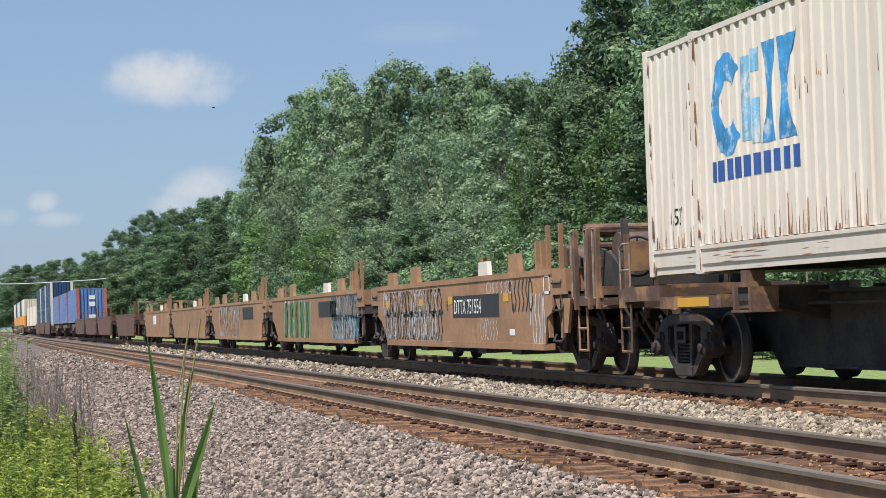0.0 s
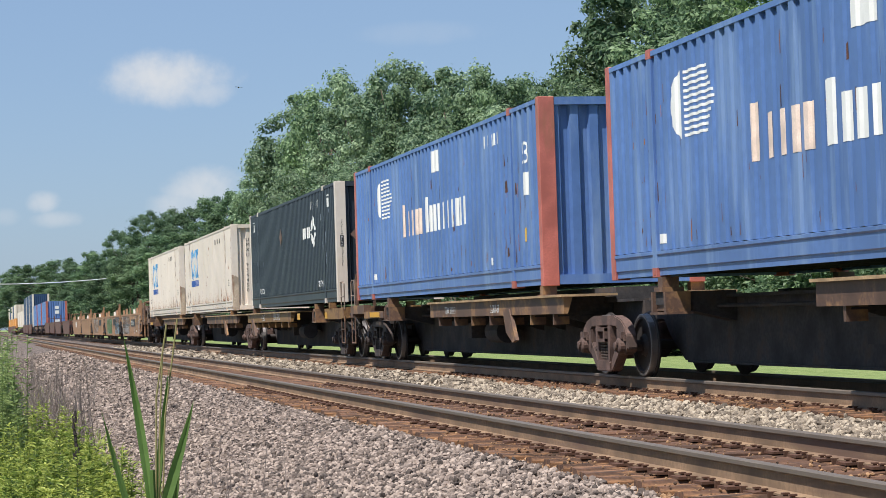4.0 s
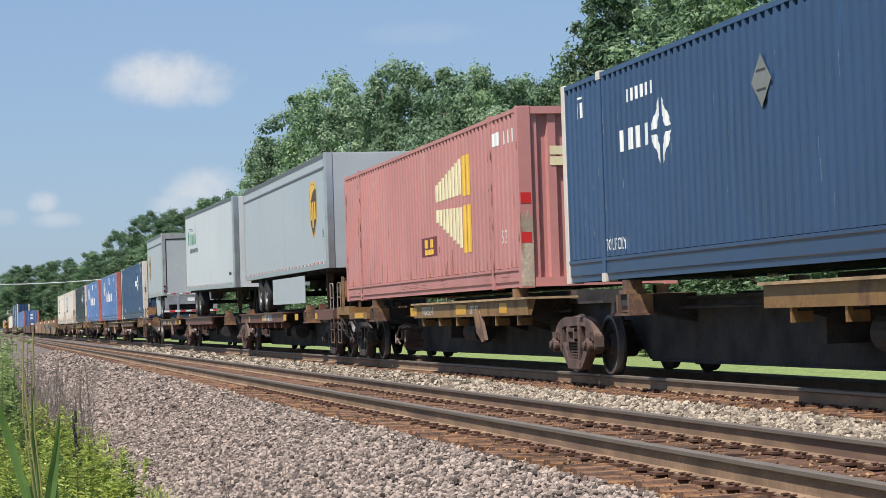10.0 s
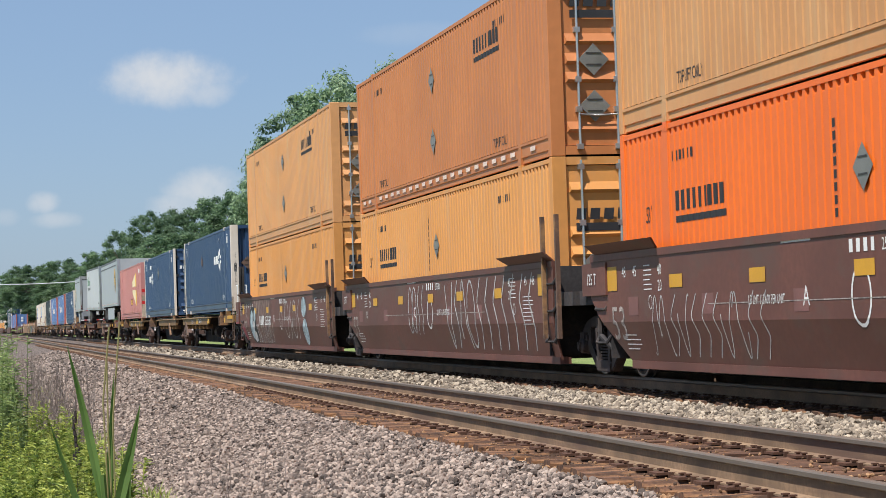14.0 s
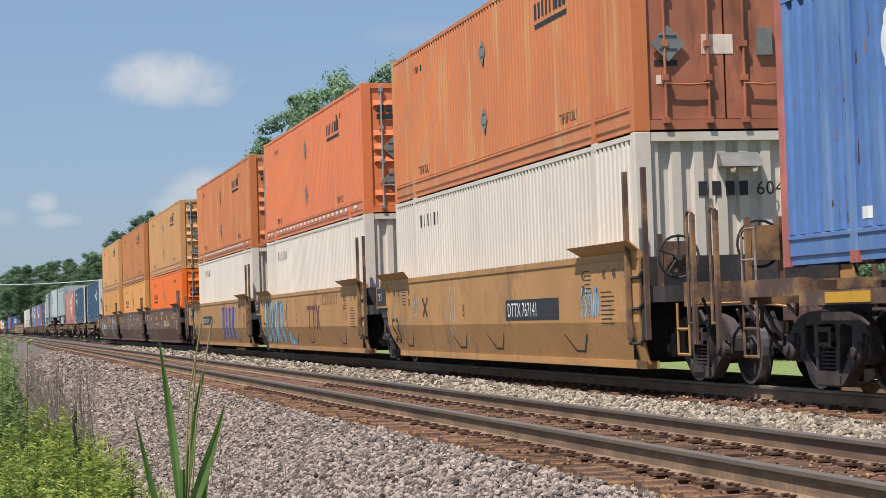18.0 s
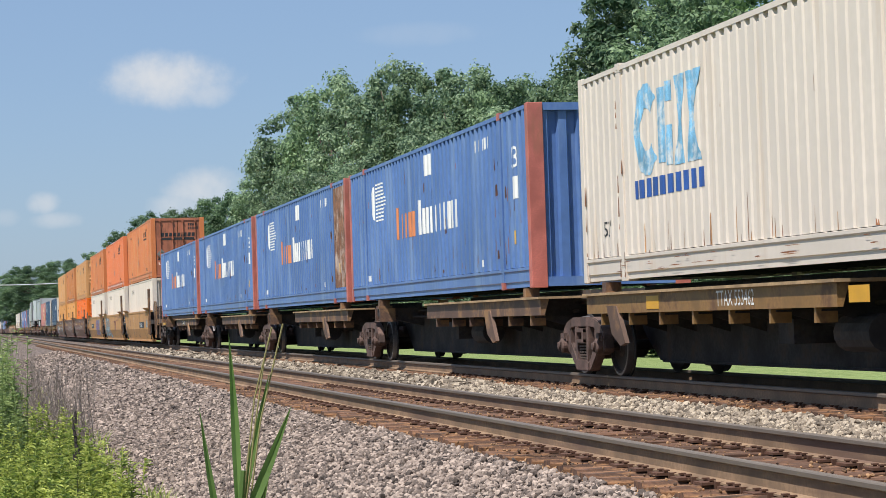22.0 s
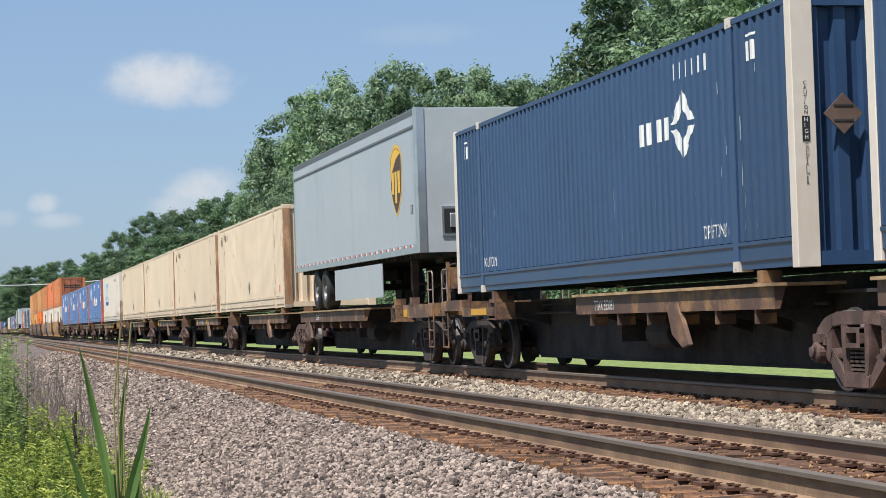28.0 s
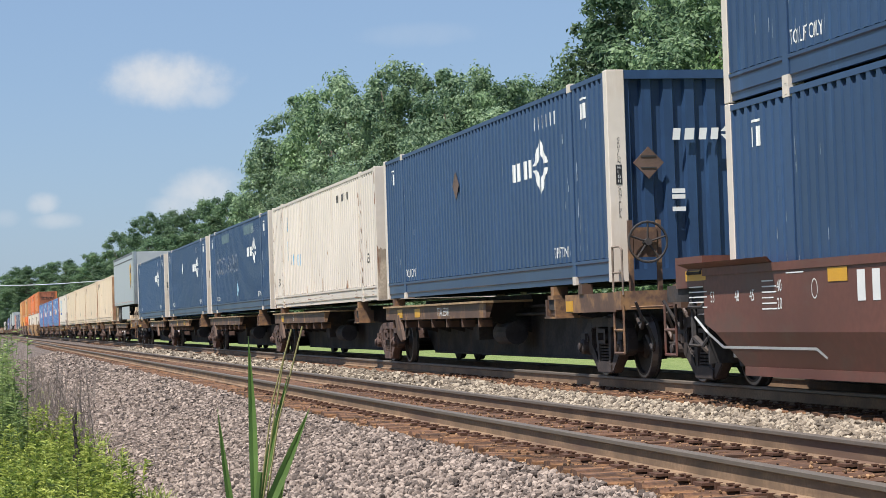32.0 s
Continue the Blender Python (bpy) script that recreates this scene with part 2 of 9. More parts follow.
RAIL_TOP = mat("worn rail head", (0.15, 0.122, 0.096), 0.55, 0.1, var=0.06, scale=3, grain=30)
TIE = mat("weathered timber tie", (0.115, 0.056, 0.031), 0.85, var=0.3, scale=3, grain=30, bump=0.008, dirt=(0.31, 0.155, 0.068), dirt_amount=0.4, dirt_scale=(2.5, 14, 4), per_object=0.4)
PLATE = mat("rusty tie plate", (0.11, 0.05, 0.028), 0.85, 0.1, var=0.2)
RIM = mat("dull grey wheel rim", (0.2, 0.19, 0.18), 0.5, 0.4, var=0.12)
DOOR_RUST = mat("dark rust-red door paint", (0.44, 0.15, 0.08), 0.55, var=0.12, scale=1.5, dirt=(0.22, 0.08, 0.045), dirt_amount=0.35)
RUST_MOTTLE = mat("mottled rust", (0.24, 0.12, 0.07), 0.8, var=0.25, scale=4, grain=25, dirt=(0.42, 0.33, 0.28), dirt_amount=0.4, dirt_scale=(3, 3, 1.5))
RUBBER = mat("black rubber", (0.02, 0.02, 0.021), 0.8, var=0.2, grain=40)
BLACK = mat("matt black", (0.018, 0.018, 0.02), 0.6, var=0.1)
PAINT_WHITE = mat("white lettering", (0.78, 0.78, 0.75), 0.6, var=0.05)
PAINT_BLACK = mat("black lettering", (0.025, 0.025, 0.028), 0.6, var=0.1)
PAINT_YELLOW = mat("yellow reflector", (0.64, 0.33, 0.024), 0.45, var=0.06)
PAINT_RED = mat("red reflector", (0.6, 0.03, 0.03), 0.4, var=0.06)
PAINT_BLUE = mat("faded blue lettering", (0.05, 0.3, 0.62), 0.55, var=0.2, scale=3, dirt=(0.5, 0.6, 0.66), dirt_amount=0.3, dirt_scale=(2, 4, 4))
PAINT_GREEN = mat("green lettering", (0.03, 0.28, 0.12), 0.5, var=0.1)
PAINT_GOLD = mat("gold lettering", (0.8, 0.47, 0.05), 0.45, var=0.06)
PAINT_PEACH = mat("faded pale orange lettering", (0.84, 0.66, 0.55), 0.5, var=0.12, scale=4)
GRAB = mat("pale worn grab iron paint", (0.3, 0.23, 0.18), 0.5, var=0.2, scale=8)
ROOF_EDGE = mat("dark grey roof edge", (0.13, 0.135, 0.14), 0.5, 0.3, var=0.1)
PAINT_ORANGE = mat("orange lettering", (0.72, 0.25, 0.1), 0.5, var=0.1)
PAINT_BROWN = mat("dark brown shield paint", (0.07, 0.03, 0.015), 0.5, var=0.06)
PAINT_STRAW = mat("faded yellow emblem", (0.78, 0.68, 0.42), 0.55, var=0.06)
PAINT_MAROON = mat("maroon panel paint", (0.16, 0.03, 0.05), 0.55, var=0.1)
PAINT_WORN = mat("worn white stencil paint", (0.42, 0.36, 0.32), 0.7, var=0.3, scale=9)
PATCH_RED = mat("dull crimson spray paint", (0.3, 0.055, 0.075), 0.6, var=0.25, scale=6)
GRAFFITI_PALE = mat("pale grey-blue spray paint", (0.42, 0.53, 0.56), 0.7, var=0.25, scale=5)
GRAFFITI_WHITE = mat("chalky white spray paint", (0.55, 0.54, 0.52), 0.7, var=0.2, scale=5)
GRAFFITI_FAINT = mat("thin worn-off grey spray paint", (0.3, 0.33, 0.38), 0.7, var=0.3, scale=5, dirt=(0.05, 0.09, 0.17), dirt_amount=0.45, dirt_scale=(5, 5, 5))
GRAFFITI_BLUE = mat("pale blue spray paint", (0.3, 0.5, 0.62), 0.7, var=0.25, scale=5)
GRAFFITI_GREEN = mat("dark green spray paint", (0.04, 0.2, 0.07), 0.7, var=0.2, scale=5)
GRAFFITI_DARK = mat("black spray paint", (0.03, 0.03, 0.035), 0.7, var=0.2, scale=5)
GRAFFITI_PURPLE = mat("violet spray paint", (0.16, 0.12, 0.35), 0.7, var=0.2, scale=5)
PLACARD = mat("weathered grey placard holder", (0.3, 0.29, 0.26), 0.45, 0.5, var=0.12)
PLACARD_DARK = mat("dark placard clip", (0.07, 0.065, 0.06), 0.5, 0.4, var=0.1)
PLACARD_RUST = mat("rusty brown placard holder", (0.17, 0.11, 0.085), 0.6, 0.3, var=0.15)
BARK = mat("grey-brown bark", (0.13, 0.1, 0.075), 0.9, var=0.25, scale=3, grain=14, bump=0.02)
BLUE_PATCH = mat("dull grey-green overpaint", (0.11, 0.17, 0.2), 0.6, var=0.12)
PATCH = mat("dull pink patch paint", (0.22, 0.1, 0.085), 0.6, var=0.1)
LEAF_A = leaf_mat("broad green leaves", (0.056, 0.11, 0.056), (0.3, 0.41, 0.215))
LEAF_B = leaf_mat("grey-green leaves", (0.075, 0.14, 0.08), (0.39, 0.5, 0.3))
LEAF_C = leaf_mat("deep green leaves", (0.043, 0.094, 0.05), (0.22, 0.32, 0.165))
LEAF_D = leaf_mat("light green leaves", (0.055, 0.12, 0.04), (0.25, 0.37, 0.14))
WEED_GREEN = leaf_mat("bright weed leaves", (0.13, 0.2, 0.035), (0.6, 0.64, 0.17), 2.0)
WEED_TALL = leaf_mat("dusty green weed leaves", (0.1, 0.15, 0.05), (0.36, 0.44, 0.18), 2.0)
WEED_DRY = leaf_mat("dry weed stems", (0.2, 0.16, 0.14), (0.4, 0.33, 0.28), 2.0)
REED_GREEN = leaf_mat("reed blade green", (0.11, 0.19, 0.05), (0.2, 0.3, 0.1), 3.0)
REED_DRY = leaf_mat("straw", (0.34, 0.3, 0.14), (0.45, 0.4, 0.2), 3.0)
RUST_STAIN = mat("rust stain", (0.31, 0.125, 0.055), 0.8, var=0.25, scale=4, grain=30)
RUST_PALE = mat("pale rust stain", (0.5, 0.27, 0.12), 0.7, var=0.25, scale=4, grain=30)
RUST_POST = mat("rust-washed cream paint", (0.5, 0.29, 0.16), 0.7, var=0.2, scale=2, grain=20, dirt=(0.27, 0.13, 0.07), dirt_amount=0.5, dirt_scale=(8, 8, 0.8))
PEEL = mat("peeling dirty paint", (0.5, 0.41, 0.31), 0.7, var=0.2, scale=3, grain=20, dirt=(0.24, 0.13, 0.08), dirt_amount=0.45, dirt_scale=(6, 6, 1.2))
SCUFF = mat("pale scuff marks", (0.3, 0.36, 0.42), 0.6, var=0.2, scale=6)
BIRD = mat("dark feathers", (0.03, 0.028, 0.026), 0.8)
DRY_DARK = mat("dead flower stalk", (0.03, 0.022, 0.02), 0.9)

DULL_FRAME = mat("dull grey trailer frame", (0.3, 0.31, 0.32), 0.5, var=0.12, scale=2, dirt=(0.2, 0.19, 0.17), dirt_amount=0.3, dirt_scale=(3, 3, 1))
LAMP_RED = mat("dark red lamp lens", (0.12, 0.015, 0.015), 0.2, var=0.1)
RUST_DEEP = mat("deep brown rust", (0.1, 0.045, 0.03), 0.85, var=0.25, scale=6, grain=30)

# ---- building blocks ----


def box(bm, x0, x1, y0, y1, z0, z1):
    v = [bm.verts.new((x, y, z)) for x in (x0, x1) for y in (y0, y1) for z in (z0, z1)]
    for f in ((0, 1, 3, 2), (4, 6, 7, 5), (0, 4, 5, 1), (2, 3, 7, 6), (0, 2, 6, 4), (1, 5, 7, 3)):
        bm.faces.new([v[i] for i in f])


def tube(bm, a, b, r, n=8, r2=None):
    """A round bar from a to b."""
    a, b = Vector(a), Vector(b)
    d = (b - a).normalized()
    u = d.orthogonal().normalized()
    w = d.cross(u)
    rings = []
    for p, q in ((a, r), (b, r if r2 is None else r2)):
        rings.append([bm.verts.new(p + (u * math.cos(k * 2 * math.pi / n) + w * math.sin(k * 2 * math.pi / n)) * q) for k in range(n)])
    for k in range(n):
        bm.faces.new((rings[0][k], rings[0][(k + 1) % n], rings[1][(k + 1) % n], rings[1][k]))
    bm.faces.new(rings[0][::-1])
    bm.faces.new(rings[1])


def bar(bm, pts, r, n=6):
    """A bent round bar through pts, in one piece."""
    pts = [Vector(p) for p in pts]
    loop = (pts[0] - pts[-1]).length < 1e-6
    rings, u = [], None
    for k, p in enumerate(pts):
        a = (p - pts[k - 1]).normalized() if k else ((pts[0] - pts[-2]).normalized() if loop else None)
        b = (pts[k + 1] - p).normalized() if k < len(pts) - 1 else ((pts[1] - pts[0]).normalized() if loop else None)
        d = (a + b if a and b else a or b).normalized()
        wide = 1.0 / max(0.5, d.dot(a or b))
        u = d.orthogonal().normalized() if u is None else (u - d * u.dot(d)).normalized()
        w = d.cross(u)
        rings.append([bm.verts.new(p + (u * math.cos(j * 2 * math.pi / n) + w * math.sin(j * 2 * math.pi / n)) * r * wide) for j in range(n)])
    for r0, r1 in zip(rings, rings[1:]):
        for j in range(n):
            bm.faces.new((r0[j], r0[(j + 1) % n], r1[(j + 1) % n], r1[j]))
    bm.faces.new(rings[0][::-1])
    bm.faces.new(rings[-1])


def plate(bm, pts, axis, a, b):
    """A polygon given in the two other axes, made thick from a to b along axis (0 x, 1 y, 2 z)."""
    def at(p, k):
        c = list(p)
        c.insert(axis, k)
        return bm.verts.new(c)
    lo, hi = [at(p, a) for p in pts], [at(p, b) for p in pts]
    n = len(pts)
    bm.faces.new(lo)
    bm.faces.new(hi[::-1])
    for k in range(n):
        bm.faces.new((lo[k], hi[k], hi[(k + 1) % n], lo[(k + 1) % n]))


def lathe(bm, prof, axis_y, axis_z, n=24, open_start=False, open_end=False):
    """Turns a profile of (x, radius) about the x axis at (axis_y, axis_z)."""
    rings = [[bm.verts.new((x, axis_y + r * math.cos(k * 2 * math.pi / n), axis_z + r * math.sin(k * 2 * math.pi / n))) for k in range(n)] for x, r in prof]
    for r0, r1 in zip(rings, rings[1:]):
        for k in range(n):
            bm.faces.new((r0[k], r0[(k + 1) % n], r1[(k + 1) % n], r1[k]))
    if not open_start:
        bm.faces.new(rings[0][::-1])
    if not open_end:
        bm.faces.new(rings[-1])


def shade_mesh(bm, name, smooth=False):
    bmesh.ops.recalc_face_normals(bm, faces=bm.faces)
    me = bpy.data.meshes.new(name)
    if smooth:
        for f in bm.faces:
            f.smooth = True
    bm.to_mesh(me)
    bm.free()
    return me


def part(name, bm, material, parent, label="", smooth=False):
    me = bm if isinstance(bm, bpy.types.Mesh) else shade_mesh(bm, name, smooth)
    if not me.materials:
        me.materials.append(material)
    ob = new(name, me)
    ob.parent = parent
    if label:
        ob["label"] = label
    return ob


def thing(name, label, category, group="", kind=""):
    return tagged(new(name), label, category, group, kind)


def raw_mesh(name, verts, faces, material):
    me = bpy.data.meshes.new(name)
    me.from_pydata(verts.tolist() if hasattr(verts, "tolist") else verts, [], faces.tolist() if hasattr(faces, "tolist") else faces)
    me.update()
    me.materials.append(material)
    return me


# ---- ground and ballast ----


def earth_mat(name, a, b, c, scale, bump):
    m = bpy.data.materials.new(name)
    m.use_nodes = True
    nt = m.node_tree
    p = nt.nodes["Principled BSDF"]
    p.inputs["Roughness"].default_value = 0.9
    p.inputs["Specular IOR Level"].default_value = 0.2
    co = nt.nodes.new("ShaderNodeTexCoord")
    vor = nt.nodes.new("ShaderNodeTexVoronoi")
    vor.inputs["Scale"].default_value = scale
    nt.links.new(co.outputs["Object"], vor.inputs["Vector"])
    big = nt.nodes.new("ShaderNodeTexNoise")
    big.inputs["Scale"].default_value, big.inputs["Detail"].default_value = 0.7, 6
    nt.links.new(co.outputs["Object"], big.inputs["Vector"])
    r = nt.nodes.new("ShaderNodeValToRGB")
    r.color_ramp.elements[0].color, r.color_ramp.elements[1].color = (*a, 1), (*c, 1)
    e = r.color_ramp.elements.new(0.5)
    e.color = (*b, 1)
    sep = nt.nodes.new("ShaderNodeSeparateColor")
    nt.links.new(vor.outputs["Color"], sep.inputs[0])
    mth = nt.nodes.new("ShaderNodeMath")
    mth.operation = "MULTIPLY_ADD"
    mth.inputs[1].default_value = 0.7
    nt.links.new(sep.outputs[0], mth.inputs[0])
    m2 = nt.nodes.new("ShaderNodeMath")
    m2.operation = "MULTIPLY_ADD"
    m2.inputs[1].default_value, m2.inputs[2].default_value = 0.6, -0.15
    nt.links.new(big.outputs["Fac"], m2.inputs[0])
    nt.links.new(m2.outputs[0], mth.inputs[2])
    nt.links.new(mth.outputs[0], r.inputs["Fac"])
    nt.links.new(r.outputs["Color"], p.inputs["Base Color"])
    bp = nt.nodes.new("ShaderNodeBump")
    bp.inputs["Strength"].default_value, bp.inputs["Distance"].default_value = 1.0, bump
    nt.links.new(vor.outputs["Distance"], bp.inputs["Height"])
    nt.links.new(bp.outputs["Normal"], p.inputs["Normal"])
    return m


GRASS = earth_mat("meadow grass", (0.12, 0.165, 0.055), (0.18, 0.235, 0.08), (0.26, 0.3, 0.12), 9.0, 0.05)
# bed colour kept dark to stand for the shade between loose stones
BALLAST = earth_mat("crushed stone bed", (0.045, 0.035, 0.03), (0.13, 0.103, 0.088), (0.27, 0.22, 0.19), 17.0, 0.04)


def stone_mat(name, a, b):
    m = bpy.data.materials.new(name)
    m.use_nodes = True
    nt = m.node_tree
    p = nt.nodes["Principled BSDF"]
    p.inputs["Roughness"].default_value = 0.85
    geo = nt.nodes.new("ShaderNodeNewGeometry")
    r = nt.nodes.new("ShaderNodeValToRGB")
    r.color_ramp.elements[0].color, r.color_ramp.elements[1].color = (*a, 1), (*b, 1)
    e = r.color_ramp.elements.new(0.45)
    e.color = (*[0.58 * x + 0.42 * y for x, y in zip((a[0] * 1.15, a[1], a[2]), b)], 1)
    nt.links.new(geo.outputs["Random Per Island"], r.inputs["Fac"])
    co = nt.nodes.new("ShaderNodeTexCoord")
    n = nt.nodes.new("ShaderNodeTexNoise")
    n.inputs["Scale"].default_value = 45
    nt.links.new(co.outputs["Object"], n.inputs["Vector"])
    hsv = nt.nodes.new("ShaderNodeHueSaturation")
    mr = nt.nodes.new("ShaderNodeMapRange")
    mr.inputs["To Min"].default_value, mr.inputs["To Max"].default_value = 0.7, 1.3
    nt.links.new(n.outputs["Fac"], mr.inputs["Value"])
    nt.links.new(mr.outputs["Result"], hsv.inputs["Value"])
    nt.links.new(r.outputs["Color"], hsv.inputs["Color"])
    nt.links.new(hsv.outputs["Color"], p.inputs["Base Color"])
    return m


STONE = stone_mat("pinkish grey crushed stone", (0.045, 0.034, 0.028), (0.4, 0.315, 0.257))
STONE_RUSTY = stone_mat("rust-stained ballast", (0.035, 0.02, 0.012), (0.36, 0.205, 0.1))
STONE_PALE = stone_mat("pale limestone ballast", (0.085, 0.068, 0.05), (0.43, 0.36, 0.27))

BED = [(0.6, -1.1), (1.9, -0.93), (3.0, -0.68), (4.1, -0.44), (4.45, -0.375), (7.15, -0.37), (7.4, -0.33), (8.1, -0.27), (8.45, -0.25), (11.2, -0.25), (11.6, -0.26), (12.7, -0.5)]


def bed_z(x):
    for (xa, za), (xb, zb) in zip(BED, BED[1:]):
        if xa <= x <= xb:
            return za + (zb - za) * (x - xa) / (xb - xa)
    return BED[0][1] if x < BED[0][0] else BED[-1][1]


def sheet(name, prof, ys, material, label, lumps=0.0):
    """A long strip with one cross-section, of the setting."""
    rng = np.random.RandomState(5)
    verts = [(x, y, z + lumps * (rng.rand() - 0.5)) for y in ys for x, z in prof]
    n = len(prof)
    faces = [(j * n + i, j * n + i + 1, (j + 1) * n + i + 1, (j + 1) * n + i) for j in range(len(ys) - 1) for i in range(n - 1)]
    ob = new(name, raw_mesh(name, verts, faces, material))
    return tagged(ob, label, "ground", kind="structure")


sheet("ground", [(-900, -2.2), (-40, -1.7), (-4, -1.35), (0.2, -1.2), (1.9, -1.12), (6, -1.1), (11.4, -0.85), (12.6, -0.42), (16, -0.38), (30, -0.36), (120, -0.3), (900, 0.2)],
      [-300, -60, 0, 15, 30, 60, 120, 250, 500, 1000, 2200, 4500], GRASS, "bright green mown grass beside the railway line")
sheet("ballast_bed", BED, [-120 + 4 * k for k in range(60)] + [120 + 30 * k for k in range(1, 60)], BALLAST, "bed of crushed stone ballast under two tracks")


_g = (1 + 5 ** 0.5) / 2
ROUND = (np.array([(-1, _g, 0), (1, _g, 0), (-1, -_g, 0), (1, -_g, 0), (0, -1, _g), (0, 1, _g), (0, -1, -_g), (0, 1, -_g), (_g, 0, -1), (_g, 0, 1), (-_g, 0, -1), (-_g, 0, 1)]) / 1.5,
         np.array([(0, 11, 5), (0, 5, 1), (0, 1, 7), (0, 7, 10), (0, 10, 11), (1, 5, 9), (5, 11, 4), (11, 10, 2), (10, 7, 6), (7, 1, 8), (3, 9, 4), (3, 4, 2), (3, 2, 6), (3, 6, 8), (3, 8, 9), (4, 9, 5), (2, 4, 11), (6, 2, 10), (8, 6, 7), (9, 8, 1)]))
BLOCKY = (np.array([[x, y, z] for x in (-1, 1) for y in (-1, 1) for z in (-1, 1)], float),
          np.array([(0, 1, 3, 2), (4, 6, 7, 5), (0, 4, 5, 1), (2, 3, 7, 6), (0, 2, 6, 4), (1, 5, 7, 3)]))


def stones(name, bands, material, label, seed, lump=BLOCKY, lift=0.8, on_ties=False):
    """Loose stones, each a rough lump. bands: x0, x1, y0, y1, per square metre, mean size."""
    rng = np.random.RandomState(seed)
    corner, quads = lump
    m = len(corner)
    vs, fs, base = [], [], 0
    for x0, x1, y0, y1, per, size in bands:
        n = int((x1 - x0) * (y1 - y0) * per)
        pos = np.stack([rng.uniform(x0, x1, n), rng.uniform(y0, y1, n)], 1)
        z = np.interp(pos[:, 0], [p[0] for p in BED], [p[1] for p in BED])
        if on_ties:
            pos[:, 1] = 8.0 + 0.495 * np.round((pos[:, 1] - 8.0) / 0.495) + rng.uniform(-0.1, 0.1, n)
            z = np.where(pos[:, 0] < 7.5, NEAR_Z, 0.0) - 0.19
        s = size * rng.uniform(0.5, 1.5, (n, 1)) * rng.uniform(0.6, 1.25, (n, 3)) * 0.5
        c = corner[None] * rng.uniform(0.62 if m > 8 else 0.45, 1.0, (n, m, 3)) * s[:, None]
        ang = rng.uniform(0, 6.28, (n, 3))
        ca, sa = np.cos(ang), np.sin(ang)
        one, zero = np.ones(n), np.zeros(n)
        rz = np.stack([ca[:, 0], -sa[:, 0], zero, sa[:, 0], ca[:, 0], zero, zero, zero, one], 1).reshape(n, 3, 3)
        rx = np.stack([one, zero, zero, zero, ca[:, 1], -sa[:, 1], zero, sa[:, 1], ca[:, 1]], 1).reshape(n, 3, 3)
        c = np.einsum("nij,njk,nvk->nvi", rz, rx, c)
        c += np.stack([pos[:, 0], pos[:, 1], z + rng.uniform(0.0, lift, n) * s[:, 2]], 1)[:, None]
        vs.append(c.reshape(-1, 3))
        fs.append((quads[None] + (base + np.arange(n) * m)[:, None, None]).reshape(-1, quads.shape[1]))
        base += n * m
    ob = new(name, raw_mesh(name, np.concatenate(vs), np.concatenate(fs), material))
    return tagged(ob, label, "ballast", kind="stuff")


stones("ballast_stones", [(2.6, 4.5, 13, 24, 1250, 0.042), (1.2, 2.6, 17, 24, 900, 0.044)], STONE, "loose pinkish grey crushed stone on the shoulder", 3, ROUND, 1.4)
stones("ballast_stones", [(1.2, 4.5, 24, 37, 850, 0.045), (1.0, 4.6, 37, 62, 260, 0.062), (1.0, 4.6, 62, 120, 60, 0.09)], STONE, "crushed stone on the shoulder farther along the line", 5)
stones("ballast_stones", [(7.2, 8.4, 15, 34, 850, 0.052)], STONE_PALE, "loose pale limestone ballast between the tracks", 4, ROUND, 1.2)
stones("ballast_stones", [(7.2, 8.5, 34, 60, 170, 0.085), (7.2, 8.5, 60, 120, 45, 0.11)], STONE_PALE, "pale limestone ballast farther along between the tracks", 7)
stones("ballast_stones", [(4.45, 7.25, 10, 26, 520, 0.042), (4.45, 7.2, 26, 45, 180, 0.05), (8.45, 9.2, 16, 40, 240, 0.045), (9.2, 11, 16, 40, 120, 0.045)], STONE_RUSTY, "small rust-stained stones between the ties", 6, ROUND, 0.4)
stones("ballast_stones", [(4.58, 7.1, 12, 40, 30, 0.026), (8.5, 9.1, 16, 40, 30, 0.03)], STONE_RUSTY, "stray rusty chips lying on the ties", 8, ROUND, 0.3, True)

# ---- tracks ----
Y_END = 1700


def rail(parent, x, z):
    bm = bmesh.new()
    # foot, web and head of the rail
    prof = [(-0.075, -0.185), (0.075, -0.185), (0.075, -0.172), (0.012, -0.155), (0.009, -0.048), (-0.009, -0.048), (-0.012, -0.155), (-0.075, -0.172)]
    plate(bm, [(x + a, z + b) for a, b in prof], 1, -60, Y_END)
    r = part("rail", bm, RAIL_SIDE, parent)
    bm = bmesh.new()
    plate(bm, [(x + a, z + b) for a, b in [(-0.009, -0.05), (0.009, -0.05), (0.0375, -0.036), (0.0375, -0.008), (0.03, 0.0), (-0.03, 0.0), (-0.0375, -0.008), (-0.0375, -0.036)]], 1, -60, Y_END)
    part("rail_head", bm, RAIL_TOP, r, "worn shiny running surface")


